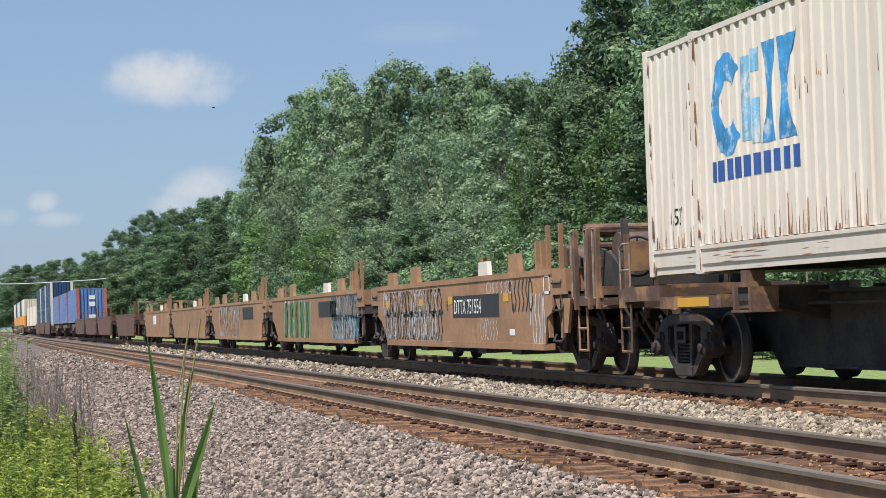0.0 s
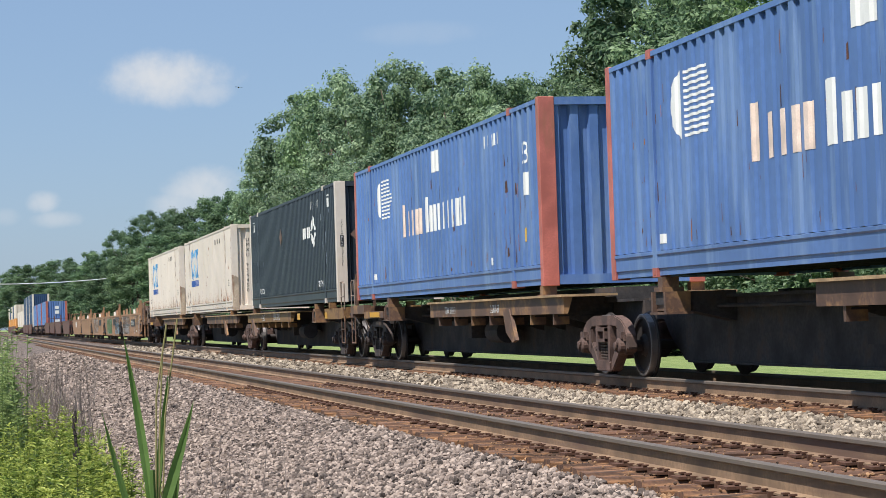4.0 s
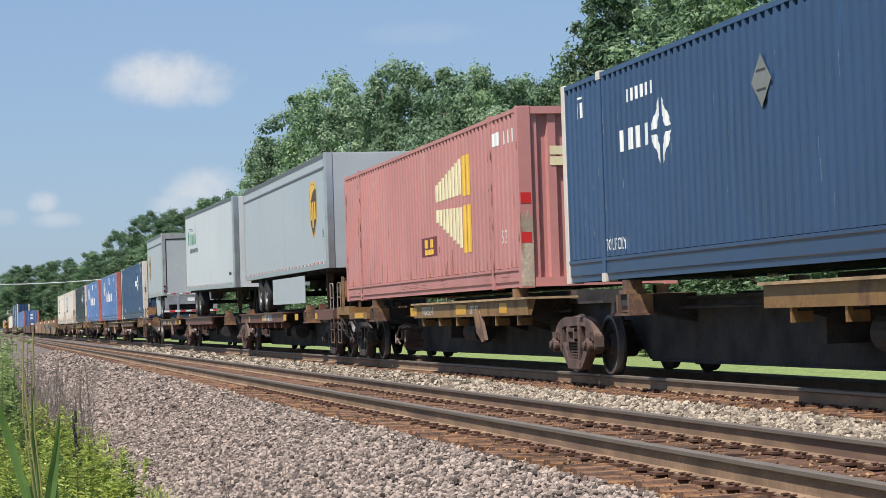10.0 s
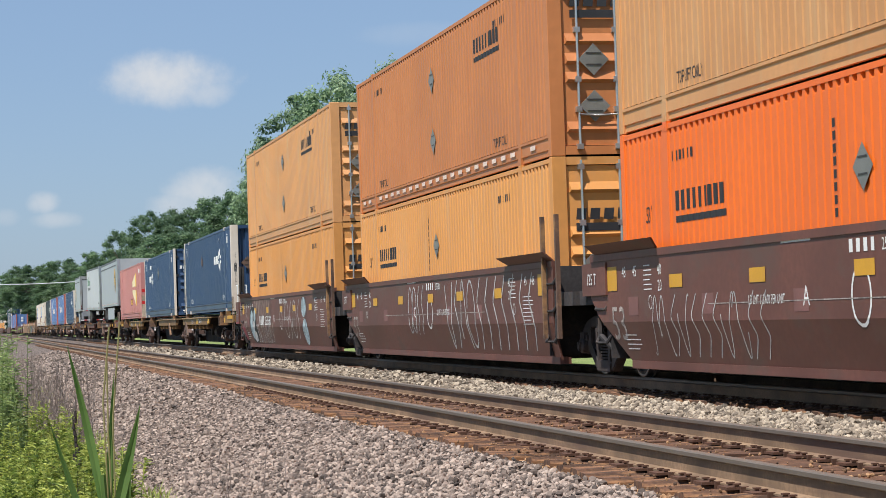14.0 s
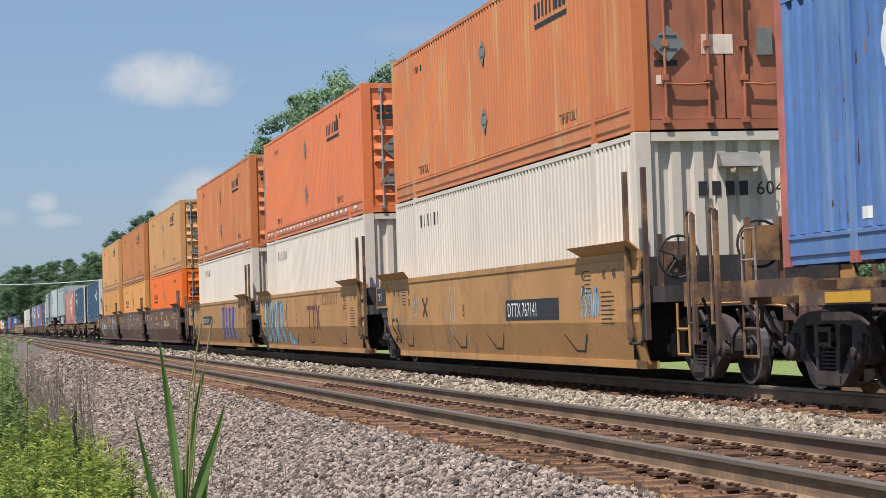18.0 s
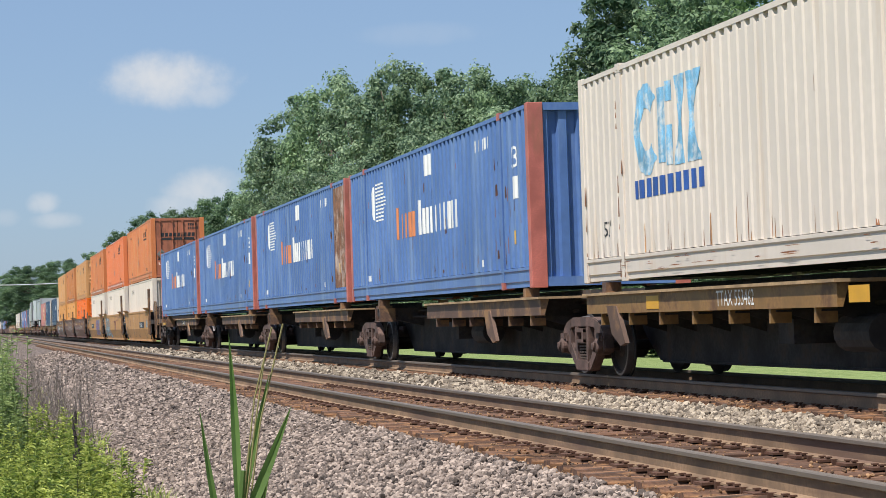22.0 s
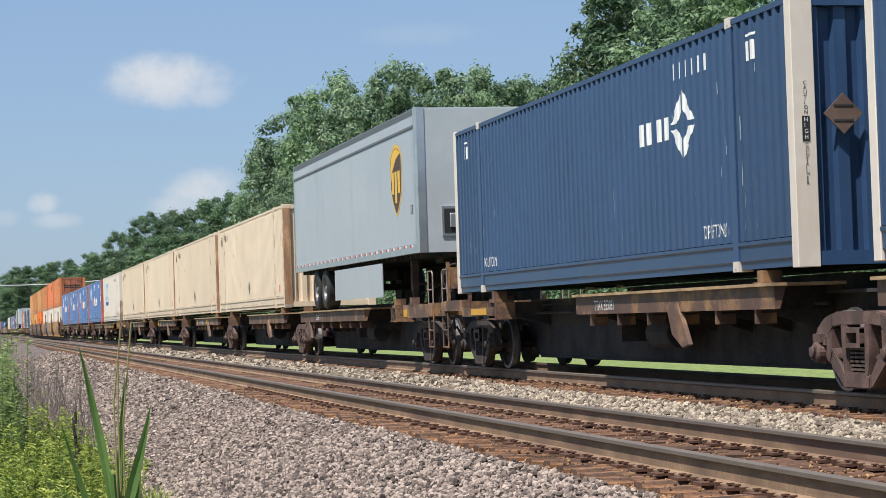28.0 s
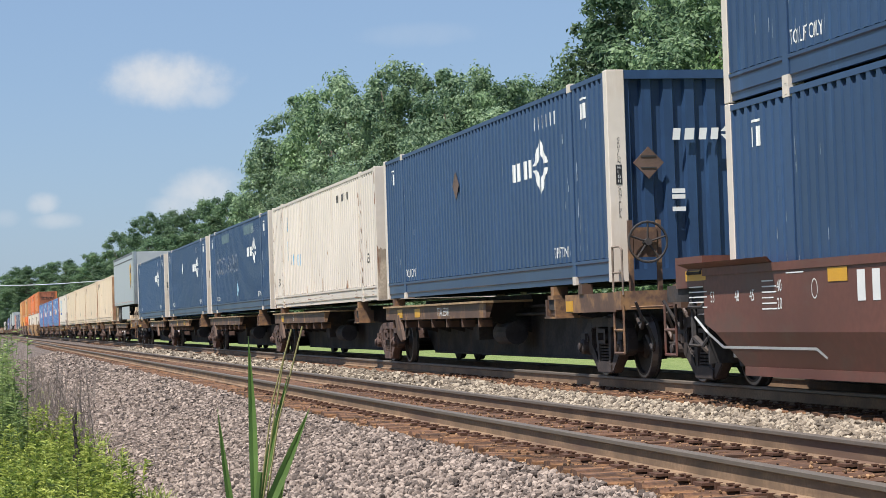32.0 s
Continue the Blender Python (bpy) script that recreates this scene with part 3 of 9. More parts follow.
def track(x, z, label, near):
    t = thing("railway_track", label, "railway track", "railway tracks", "structure")
    for side in (-1, 1):
        rail(t, x + side * GAUGE, z)
    rng = random.Random(int(x * 10))
    tie_meshes = []
    for _ in range(4):
        # hewn timber with a worn, uneven top and split ends
        bm = bmesh.new()
        rings = []
        for k in range(9):
            xx = -1.3 + 2.6 * k / 8
            j = [rng.uniform(-0.014, 0.014) for _ in range(6)]
            rings.append([bm.verts.new((xx + (j[2] * 2 if k in (0, 8) else 0), yy, zz)) for yy, zz in ((-0.115 + j[0], -0.365), (-0.115 + j[0], -0.21 + j[1]), (-0.085, -0.187 + j[2] * 0.7), (0.085, -0.187 + j[3] * 0.7), (0.115 + j[4], -0.21 + j[5]), (0.115 + j[4], -0.365))])
        for r0, r1 in zip(rings, rings[1:]):
            for q in range(6):
                bm.faces.new((r0[q], r0[(q + 1) % 6], r1[(q + 1) % 6], r1[q]))
        bm.faces.new(rings[0])
        bm.faces.new(rings[-1][::-1])
        me = shade_mesh(bm, "tie")
        me.materials.append(TIE)
        tie_meshes.append(me)
    plate_bm = bmesh.new()
    for side in (-1, 1):
        box(plate_bm, side * GAUGE - 0.19, side * GAUGE + 0.19, -0.095, 0.095, -0.19, -0.17)
        for dx in (-0.105, 0.105):
            for dy in (-0.062, 0.062):
                # spike: shank and a head that hooks over the rail's foot
                box(plate_bm, side * GAUGE + dx - 0.012, side * GAUGE + dx + 0.012, dy - 0.012, dy + 0.012, -0.18, -0.158)
                box(plate_bm, side * GAUGE + dx - 0.024, side * GAUGE + dx + 0.024, dy - 0.018, dy + 0.018, -0.16, -0.148)
        # rail anchor clamped under the foot beside the tie
        box(plate_bm, side * GAUGE - 0.11, side * GAUGE + 0.11, -0.15, -0.125, -0.215, -0.165)
    plate_me = shade_mesh(plate_bm, "tie_plate")
    plate_me.materials.append(PLATE)
    far = []
    for k in range(320):
        y = 8.0 + 0.495 * k
        if k >= 130:
            far.append(y)
            continue
        o = part("tie", rng.choice(tie_meshes), TIE, t)
        o.matrix_basis = pose(x + rng.uniform(-0.09, 0.09), y + rng.uniform(-0.03, 0.03), z + rng.uniform(-0.012, 0.006), rng.uniform(-2, 2), 0, rng.uniform(-1.6, 1.6))
        if k < 64:
            q = part("tie_plate", plate_me, PLATE, t)
            q.matrix_basis = pose(x, y, z)
    bm = bmesh.new()
    for y in far:
        box(bm, x - 1.3, x + 1.3, y - 0.115, y + 0.115, z - 0.365, z - 0.19)
    tagged(part("tie_row", bm, TIE, t), kind="stuff")
    return t


track(TRACK_X, 0.0, "railway track with rusty rails on timber ties under the train", False)
track(NEAR_X, NEAR_Z, "empty railway track with rusty rails on timber ties", True)

# ---- trees ----


def leaf_cloud(rng, centres, radii, count, size, flat=0.85):
    """Leaf sprays on the outer shells of the clumps."""
    centres, radii = np.asarray(centres, float), np.asarray(radii, float)
    w = radii ** 2
    pick = rng.choice(len(radii), count, p=w / w.sum())
    d = rng.normal(size=(count, 3))
    d[:, 2] = d[:, 2] * 0.9 + 0.3
    d /= np.linalg.norm(d, axis=1)[:, None]
    # most leaves on the shell, twigs of them standing out past it
    out = np.where(rng.rand(count, 1) < 0.2, rng.uniform(1.0, 1.7, (count, 1)), rng.uniform(0.4, 1.12, (count, 1)))
    rad = radii[pick][:, None] * out
    p = centres[pick] + d * rad * np.array([1, 1, flat])
    nrm = d + np.array([0, 0, 0.25]) + rng.normal(scale=0.36, size=(count, 3))
    nrm /= np.linalg.norm(nrm, axis=1)[:, None]
    u = np.cross(nrm, rng.normal(size=(count, 3)))
    u /= np.linalg.norm(u, axis=1)[:, None]
    v = np.cross(nrm, u)
    s = size * rng.uniform(0.55, 1.4, (count, 1))
    tip = nrm * s * rng.uniform(-0.35, 0.35, (count, 1))
    vv = np.stack([p - u * s, p - v * s * 0.55 + tip, p + u * s, p + v * s * 0.55 + tip], 1).reshape(-1, 3)
    ff = np.arange(count * 4).reshape(-1, 4)
    return vv, ff


def tree_kind(seed, height, spread, leaf, count, size, shape="round", low=0.12):
    rng = np.random.RandomState(seed)
    cs, rs = [], []
    bm = bmesh.new()
    top = height * 0.72
    pts = [Vector((0, 0, -0.4))]
    for k in range(1, 6):
        pts.append(Vector((rng.normal() * 0.012 * height * k / 3, rng.normal() * 0.012 * height * k / 3, top * k / 5)))
    for k in range(5):
        tube(bm, pts[k], pts[k + 1], 0.024 * height * (1 - k * 0.16), 8, 0.024 * height * (1 - (k + 1) * 0.16))
    n = 190
    for k in range(n):
        h = low + (0.97 - low) * (k + rng.rand()) / n
        if shape == "cone":
            wide = spread * (1.05 - h) * 1.15
        elif shape == "willow":
            wide = spread * (0.55 + 0.6 * math.sin(math.pi * min(1, h * 0.85 + 0.12)))
        else:
            wide = spread * math.sqrt(max(0.02, 1 - abs((h - 0.5) / 0.5) ** 3.2))
        a = rng.uniform(0, 6.283)
        q = wide * math.sqrt(rng.uniform(0.25, 1.0))
        c = Vector((math.cos(a) * q, math.sin(a) * q, h * height * rng.uniform(0.95, 1.04)))
        cs.append(c)
        rs.append(spread * rng.uniform(0.1, 0.25) * (0.8 if h > 0.8 else 1))
        if k % 6 == 0:
            j = min(4, int(max(0.0, (c.z - q * 0.5) / top) * 5))
            tube(bm, pts[j], c * 0.92, 0.007 * height, 5, 0.002 * height)
    trunk = shade_mesh(bm, "trunk", True)
    trunk.materials.append(BARK)
    vv, ff = leaf_cloud(rng, cs, rs, count, size)
    reach = np.percentile(np.hypot(vv[:, 0], vv[:, 1]), 97)
    vv *= np.array([spread / reach, spread / reach, height / np.percentile(vv[:, 2], 99.9)])
    crown = raw_mesh("crown", vv, ff, leaf)
    return trunk, crown


KINDS = {
    "broad": tree_kind(1, 10, 2.3, LEAF_A, 36000, 0.08),
    "grey": tree_kind(2, 10, 2.3, LEAF_B, 36000, 0.08),
    "dark": tree_kind(3, 10, 2.2, LEAF_C, 36000, 0.08),
    "light": tree_kind(4, 10, 2.6, LEAF_D, 17000, 0.09),
    "willow": tree_kind(5, 10, 3.0, LEAF_B, 24000, 0.082, "willow", 0.03),
    "fir": tree_kind(6, 10, 2.4, LEAF_C, 16000, 0.085, "cone", 0.05),
    "bush": tree_kind(7, 10, 5.0, LEAF_A, 9000, 0.2, "round", 0.02),
    "bush_light": tree_kind(8, 10, 5.0, LEAF_C, 9000, 0.2, "round", 0.02),
}
SPREAD = {"broad": 2.3, "grey": 2.3, "dark": 2.2, "light": 2.6, "willow": 3.0, "fir": 2.4, "bush": 5.0, "bush_light": 5.0}
WORDS = {"broad": "tall broad-leaved tree in full green leaf", "grey": "tall tree with grey-green shimmering leaves", "dark": "dense dark green broad-leaved tree", "light": "tree with light fresh green leaves",
         "willow": "spreading grey-green willow with hanging foliage", "fir": "dark green conical conifer", "bush": "dense green shrub at the wood's edge", "bush_light": "light green shrub at the wood's edge"}


def tree(kind, x, y, height, radius, turn=0.0):
    trunk, crown = KINDS[kind]
    t = thing("shrub" if "bush" in kind else "tree", WORDS[kind] + ", behind the railway", "shrub" if "bush" in kind else "tree", "trees behind the railway")
    part("trunk", trunk, BARK, t)
    part("crown", crown, LEAF_A, t)
    k = height / 10
    w = min(max(radius / SPREAD[kind], 1.0 * k), 1.7 * k)
    t.matrix_basis = Matrix.Translation((x, y, -0.42)) @ pose(0, 0, 0, 0, 0, turn) @ Matrix.Diagonal((w, w, k, 1))
    return t


def at_bearing(u, across):
    """The distance along the track of what stands across metres off the camera, at bearing u (radians from the track)."""
    return across / math.tan(u)


# bearing (radians off the track), distance across, height, crown radius, kind
TREES = [(0.0180, 13.5, 20.8, 7.0, "dark"), (0.0290, 14.5, 16.3, 5.5, "dark"), (0.0227, 13.0, 18.2, 6.5, "dark"), (0.0097, 13.0, 24.7, 8.0, "dark"), (0.0395, 17.0, 15.3, 2.8, "dark"), (0.0498, 18.0, 12.3, 2.5, "dark"), (0.0584, 19.0, 12.9, 2.3, "dark"), 
         (0.0701, 21.0, 14.8, 1.9, "dark"), (0.0828, 23.0, 16.2, 2.0, "dark"), (0.0936, 23.0, 14.1, 1.7, "dark"), (0.1025, 24.0, 14.5, 1.9, "dark"), (0.1161, 25.0, 14.3, 2.0, "dark"), 
         (0.1261, 26.0, 14.2, 1.6, "dark"), (0.1396, 28.0, 17.2, 1.9, "grey"), (0.1546, 30.0, 22.4, 2.1, "grey"), (0.1694, 30.0, 22.1, 2.1, "broad"), (0.1845, 31.0, 20.8, 1.8, "grey"), 
         (0.2002, 30.0, 19.6, 1.8, "grey"), (0.2153, 31.0, 18.9, 1.9, "broad"), (0.2327, 30.0, 16.9, 1.6, "grey"), (0.2424, 30.0, 15.6, 1.1, "broad"), (0.2540, 29.0, 14.3, 1.1, "broad"), 
         (0.2635, 29.0, 13.8, 1.0, "dark"), (0.2850, 27.0, 12.6, 1.0, "broad"), (0.3165, 27.0, 14.9, 1.3, "broad"), (0.3203, 27.0, 15.0, 1.7, "dark"), (0.3433, 27.0, 14.5, 1.7, "broad"), 
         (0.3690, 27.0, 13.3, 1.7, "broad"), (0.3961, 27.0, 12.7, 1.7, "light"), (0.4231, 27.0, 11.9, 1.6, "broad"), (0.4529, 27.0, 11.2, 1.6, "dark"), (0.4854, 27.0, 10.5, 1.5, "broad"), 
         (0.1607, 25.0, 12.6, 2.5, "willow"), (0.1823, 25.0, 11.7, 2.2, "willow"), (0.2026, 25.0, 11.4, 2.0, "grey"), (0.2229, 25.0, 11.2, 1.9, "willow"), (0.2432, 25.0, 10.7, 1.7, "willow"), 
         (0.2622, 25.0, 10.9, 1.6, "grey"), (0.2770, 23.0, 8.6, 1.0, "light"), (0.2960, 24.0, 10.3, 1.4, "broad"), (0.3176, 23.0, 8.3, 1.3, "light"), (0.3420, 23.0, 8.7, 1.4, "dark"), 
         (0.3690, 23.0, 7.2, 1.4, "broad"), (0.3961, 23.0, 7.6, 1.4, "light"), (0.4258, 23.0, 6.8, 1.4, "broad"), (0.4583, 23.0, 6.6, 1.3, "dark"), (0.1445, 24.0, 9.8, 2.1, "light"), 
         (0.1282, 22.0, 8.3, 1.9, "dark"), (0.1133, 22.0, 11.5, 1.9, "fir"), (0.1025, 22.0, 10.8, 2.0, "dark"), (0.0904, 21.0, 11.1, 2.1, "dark"), (0.0768, 20.0, 11.0, 2.4, "broad"), 
         (0.0646, 19.0, 10.7, 2.5, "dark"), (0.0525, 18.0, 10.1, 2.8, "dark"), (0.0417, 17.0, 10.8, 3.1, "broad"), (0.0322, 16.0, 11.0, 3.5, "dark"), (0.1715, 22.0, 7.1, 2.0, "light"), 
         (0.1959, 22.0, 6.6, 1.7, "willow"), (0.2202, 22.0, 6.5, 1.6, "dark"), (0.2446, 22.0, 6.4, 1.5, "willow"), (0.2662, 21.5, 5.2, 1.3, "light"), (0.2879, 21.5, 5.3, 1.4, "dark"), 
         (0.3122, 21.0, 4.5, 1.3, "light"), (0.3393, 21.0, 4.7, 1.3, "broad"), (0.3690, 21.0, 3.9, 1.3, "light"), (0.3988, 21.0, 3.9, 1.2, "dark"), (0.4313, 21.0, 3.6, 1.1, "light")]
for _k, (_u, _x, _h, _r, _kind) in enumerate(TREES):
    tree(_kind, _x, at_bearing(_u, _x), _h, _r * 1.7 + 0.5, 67 * _k)
_rng = random.Random(11)
for _k in range(60):
    _u = 0.03 * (0.5 / 0.03) ** (_k / 59)
    _x = _rng.uniform(19.6, 21.0)
    tree(_rng.choice(["bush", "bush", "bush_light"]), _x, at_bearing(_u, _x), _rng.uniform(2.2, 4.6), _rng.uniform(1.4, 2.6), 91 * _k)

# ---- weeds on the shoulder ----


def sprays(rng, px, py, pz, heights, leaves, length, width, lean, upright):
    """Upright stems with narrow leaves along them, as thin blades."""
    vs, fs = [], []
    n = len(px)
    for k in range(n):
        h = heights[k]
        top = np.array([px[k] + rng.normal() * lean * h, py[k] + rng.normal() * lean * h, pz[k] + h])
        foot = np.array([px[k], py[k], pz[k]])
        b = len(vs)
        w = 0.006
        vs += [foot + (w, 0, 0), foot - (w, 0, 0), top - (w * 0.4, 0, 0), top + (w * 0.4, 0, 0)]
        fs.append((b, b + 1, b + 2, b + 3))
        for j in range(leaves):
            u = rng.uniform(0.25, 1.0)
            p = foot + (top - foot) * u
            a = rng.uniform(0, 6.283)
            up = upright * rng.uniform(0.4, 1.4)
            d = np.array([math.cos(a), math.sin(a), up])
            d /= np.linalg.norm(d)
            l = length * rng.uniform(0.6, 1.3) * (1.15 - 0.5 * u)
            side = np.array([-math.sin(a), math.cos(a), 0]) * width * rng.uniform(0.7, 1.3)
            mid = p + d * l * 0.5 + np.array([0, 0, 0.04 * l])
            tip = p + d * l - np.array([0, 0, 0.15 * l])
            b = len(vs)
            vs += [p, mid + side, tip, mid - side]
            fs.append((b, b + 1, b + 2, b + 3))
    return vs, fs


def weeds(label, seed, count, area, high, leaves, length, width, lean, upright, material, edge=True):
    rng = np.random.RandomState(seed)
    x0, x1, y0, y1 = area
    px, py = rng.uniform(x0, x1, count), y0 + (y1 - y0) * rng.uniform(0, 1, count) ** 1.6
    hs = high * rng.uniform(0.55, 1.15, count)
    if edge:
        # lower towards the stones
        hs *= np.clip((1.65 - px) / 0.7, 0.25, 1.0)
    pz = np.where(px > 0.6, np.interp(px, [p[0] for p in BED], [p[1] for p in BED]), -1.15) - 0.03
    vs, fs = sprays(rng, px, py, pz, hs, leaves, length, width, lean, upright)
    return tagged(new("weeds", raw_mesh("weeds", [tuple(v) for v in vs], fs, material)), label, "weeds", kind="stuff")


weeds("bright yellow-green leafy weeds beside the ballast", 21, 620, (-1.0, 1.55, 14.5, 30), 1.0, 95, 0.095, 0.015, 0.1, 0.55, WEED_GREEN)
weeds("green tall weeds and brush beside the ballast", 22, 900, (-2.2, 0.55, 24, 90), 1.85, 60, 0.14, 0.02, 0.08, 0.4, WEED_TALL)
weeds("dry grey-brown weed stalks", 23, 300, (0.4, 1.7, 30, 70), 1.3, 26, 0.16, 0.004, 0.14, 1.5, WEED_DRY, False)
weeds("long grass at the edge of the ballast", 24, 420, (-1.0, 1.9, 14, 60), 0.6, 10, 0.34, 0.006, 0.2, 1.6, WEED_GREEN)
weeds("scattered thin weeds growing in the ballast", 25, 16, (1.9, 3.3, 17, 30), 0.5, 12, 0.045, 0.006, 0.1, 1.0, WEED_DRY, False)


def dead_stalk(x, y, z, h):
    t = thing("dead_flower_stalk", "dry black-brown seed stalk among the weeds", "weed")
    bm = bmesh.new()
    bar(bm, [(0, 0, 0), (0.01, 0, h * 0.6), (-0.02, 0, h)], 0.006, 5)
    part("stem", bm, DRY_DARK, t)
    rng = random.Random(2)
    for k in range(9):
        bm = bmesh.new()
        zz = h * (0.66 + 0.042 * k)
        xx = 0.01 - 0.03 * k / 9 + rng.uniform(-0.02, 0.02)
        tube(bm, (xx, 0, zz), (xx + rng.uniform(-0.012, 0.012), 0, zz + 0.05), 0.018, 6, 0.008)
        part("seed_head", bm, DRY_DARK, t)
    t.matrix_basis = pose(x, y, z)


dead_stalk(0.83, 18.5, -1.1, 1.26)

# ---- pole line across the railway, far off ----


def utility_pole(x, y, h):
    t = thing("utility_pole", "weathered wooden utility pole with a cross-arm", "utility pole", "utility poles")
    bm = bmesh.new()
    tube(bm, (0, 0, -0.5), (0, 0, h), 0.17, 10, 0.11)
    part("pole", bm, BARK, t)
    bm = bmesh.new()
    box(bm, -0.06, 0.06, -1.0, 1.0, h - 0.5, h - 0.36)
    part("cross_arm", bm, BARK, t)
    t.matrix_basis = pose(x, y, -0.5)


utility_pole(-14, 262, 8.4)
utility_pole(19.2, 262, 7.6)
_bm = bmesh.new()
_pts = [(-14 + 33.2 * k / 12, 262, 7.75 - 0.65 * k / 12 - 0.9 * 4 * (k / 12) * (1 - k / 12)) for k in range(13)]
bar(_bm, _pts, 0.055, 5)
_cable = part("overhead_cable", _bm, ALU, None)
tagged(_cable, "pale overhead cable slung across the railway", "cable")
_cable.parent = None

# ---- reeds close to the camera ----


def blade(bm, foot, tip, width, bow):
    """A long pointed leaf, folded along its midrib."""
    foot, tip = Vector(foot), Vector(tip)
    rows = []
    for k in range(9):
        u = k / 8
        p = foot.lerp(tip, u) + Vector((bow * math.sin(math.pi * u), 0.02 * math.sin(math.pi * u), 0))
        w = width * (0.55 + 0.9 * u if u < 0.4 else 0.91 * (1 - ((u - 0.4) / 0.6) ** 1.6)) / 2
        rows.append([bm.verts.new(p + Vector((-w, 0.003, 0))), bm.verts.new(p + Vector((0, 0.009, 0))), bm.verts.new(p + Vector((w, 0.0, 0)))])
    for a, b in zip(rows, rows[1:]):
        bm.faces.new((a[0], a[1], b[1], b[0]))
        bm.faces.new((a[1], a[2], b[2], b[1]))


def reed():
    t = thing("reed_plant", "tall green reed with long pointed blades, swaying", "reed")
    # blades: foot and tip across and up, depth of the foot, width, bow
    for x0, z0, x1, z1, y, w, bow in ((-0.028, 1.7, -0.081, 2.109, 0.0, 0.021, 0.004), (-0.028, 1.68, 0.013, 2.034, 0.012, 0.017, -0.002), (-0.028, 1.67, 0.064, 1.965, -0.01, 0.027, 0.002),
                                      (-0.018, 1.53, 0.035, 1.876, 0.02, 0.02, 0.002), (-0.028, 1.55, -0.132, 1.951, 0.01, 0.018, -0.004), (-0.02, 1.1, 0.16, 1.52, 0.0, 0.028, 0.03), (-0.02, 1.1, -0.2, 1.52, 0.0, 0.028, -0.03)):
        bm = bmesh.new()
        blade(bm, (x0, y, z0), (x1, y, z1), w, bow)
        part("blade", bm, REED_GREEN, t)
    bm = bmesh.new()
    bar(bm, [(0, 0, 0), (-0.01, 0, 0.8), (-0.025, 0, 1.5), (-0.028, 0, 1.82)], 0.006, 6)
    part("stem", bm, REED_GREEN, t)
    for pts in (((-0.03, 1.5), (-0.015, 1.973), (0.011, 2.13)), ((-0.02, 1.5), (0.002, 1.93), (0.034, 2.139)), ((-0.02, 1.6), (-0.01, 1.9), (0.0, 2.06))):
        bm = bmesh.new()
        bar(bm, [(px, 0.02, pz) for px, pz in pts], 0.0019, 5)
        part("dry_stalk", bm, REED_DRY, t, "pale dry grass stalk")
    return t


REED = reed()


def bird():
    t = thing("bird", "small dark soaring bird with spread wings", "bird")
    bm = bmesh.new()
    lathe(bm, [(-0.13, 0.006), (-0.07, 0.035), (0.03, 0.045), (0.12, 0.03), (0.155, 0.012)], 0, 0, 8)
    part("body", bm, BIRD, t)
    for sg in (-1, 1):
        bm = bmesh.new()
        plate(bm, [(0.06, 0.0), (0.05, sg * 0.15), (0.0, sg * 0.27), (-0.03, sg * 0.16), (-0.05, 0.0)], 2, 0.012, 0.022)
        part("wing", bm, BIRD, t)
    bm = bmesh.new()
    plate(bm, [(-0.12, -0.02), (-0.19, -0.035), (-0.19, 0.035), (-0.12, 0.02)], 2, 0.0, 0.01)
    part("tail", bm, BIRD, t)
    return t


BIRD_THING = bird()

# ---- the train: building its pieces ----
# In a thing's own space x = -half width is the side towards the camera, +y the head of the train.
LEN, HIGH, HALF = 15.92, 2.896, 1.295
MOVERS = []


def rides(ob, s, z, x=TRACK_X, tilt=0.0):
    """ob moves with the train: s is its place along the train, z its height over the rails, tilt in degrees lifts its head end."""
    MOVERS.append((ob, s, z, x, tilt))
    return ob


def wave_of(pitch, depth, side=-HALF + 0.006):
    """The corrugated side: how far out the sheet lies at y, and where it bends."""
    def wave(y):
        u = (y / pitch) % 1.0
        if u < 0.38:
            k = 0.0
        elif u < 0.5:
            k = (u - 0.38) / 0.12
        elif u < 0.88:
            k = 1.0
        else:
            k = (1.0 - u) / 0.12
        return side + depth * k
    cuts = (0.0, 0.38, 0.5, 0.88)
    return wave, pitch, cuts


def bends(w, y0, y1):
    wave, pitch, cuts = w[:3]
    ys = [y0]
    for k in range(int(math.floor(y0 / pitch)) - 1, int(math.ceil(y1 / pitch)) + 1):
        ys += [(k + c) * pitch for c in cuts if y0 + 1e-4 < (k + c) * pitch < y1 - 1e-4]
    return sorted(ys) + [y1]


FLAT = (lambda y: -HALF, 1e9, (0.0,))


def wall_sheet(bm, w, y0, y1, z0, z1, mirror=False, notch=0.0):
    """notch: how far the hollows run in under the top rail, which leaves a row of dark teeth."""
    ys = bends(w, y0, y1)
    sg = -1 if mirror else 1
    out = w[0](0.0)
    rows = [[bm.verts.new((sg * w[0](y), y, z)) for y in ys] for z in ((z0, z1 - 1.4 * notch) if notch else (z0, z1))]
    if notch:
        rows.append([bm.verts.new((sg * (w[0](y) + (notch if w[0](y) - out > 0.004 else 0.0)), y, z1)) for y in ys])
    for lo, hi in zip(rows, rows[1:]):
        for k in range(len(ys) - 1):
            bm.faces.new((lo[k], lo[k + 1], hi[k + 1], hi[k]))


def paint(name, parent, shapes, material, w=FLAT, off=0.004, label=""):
    """Flat painted marks on the side towards the camera, following its folds. shapes: polygons of (y, z)."""
    bm = bmesh.new()
    for poly in shapes:
        bm.faces.new([bm.verts.new((0, y, z)) for y, z in poly])
    return paint_bm(name, parent, bm, material, w, off, label)


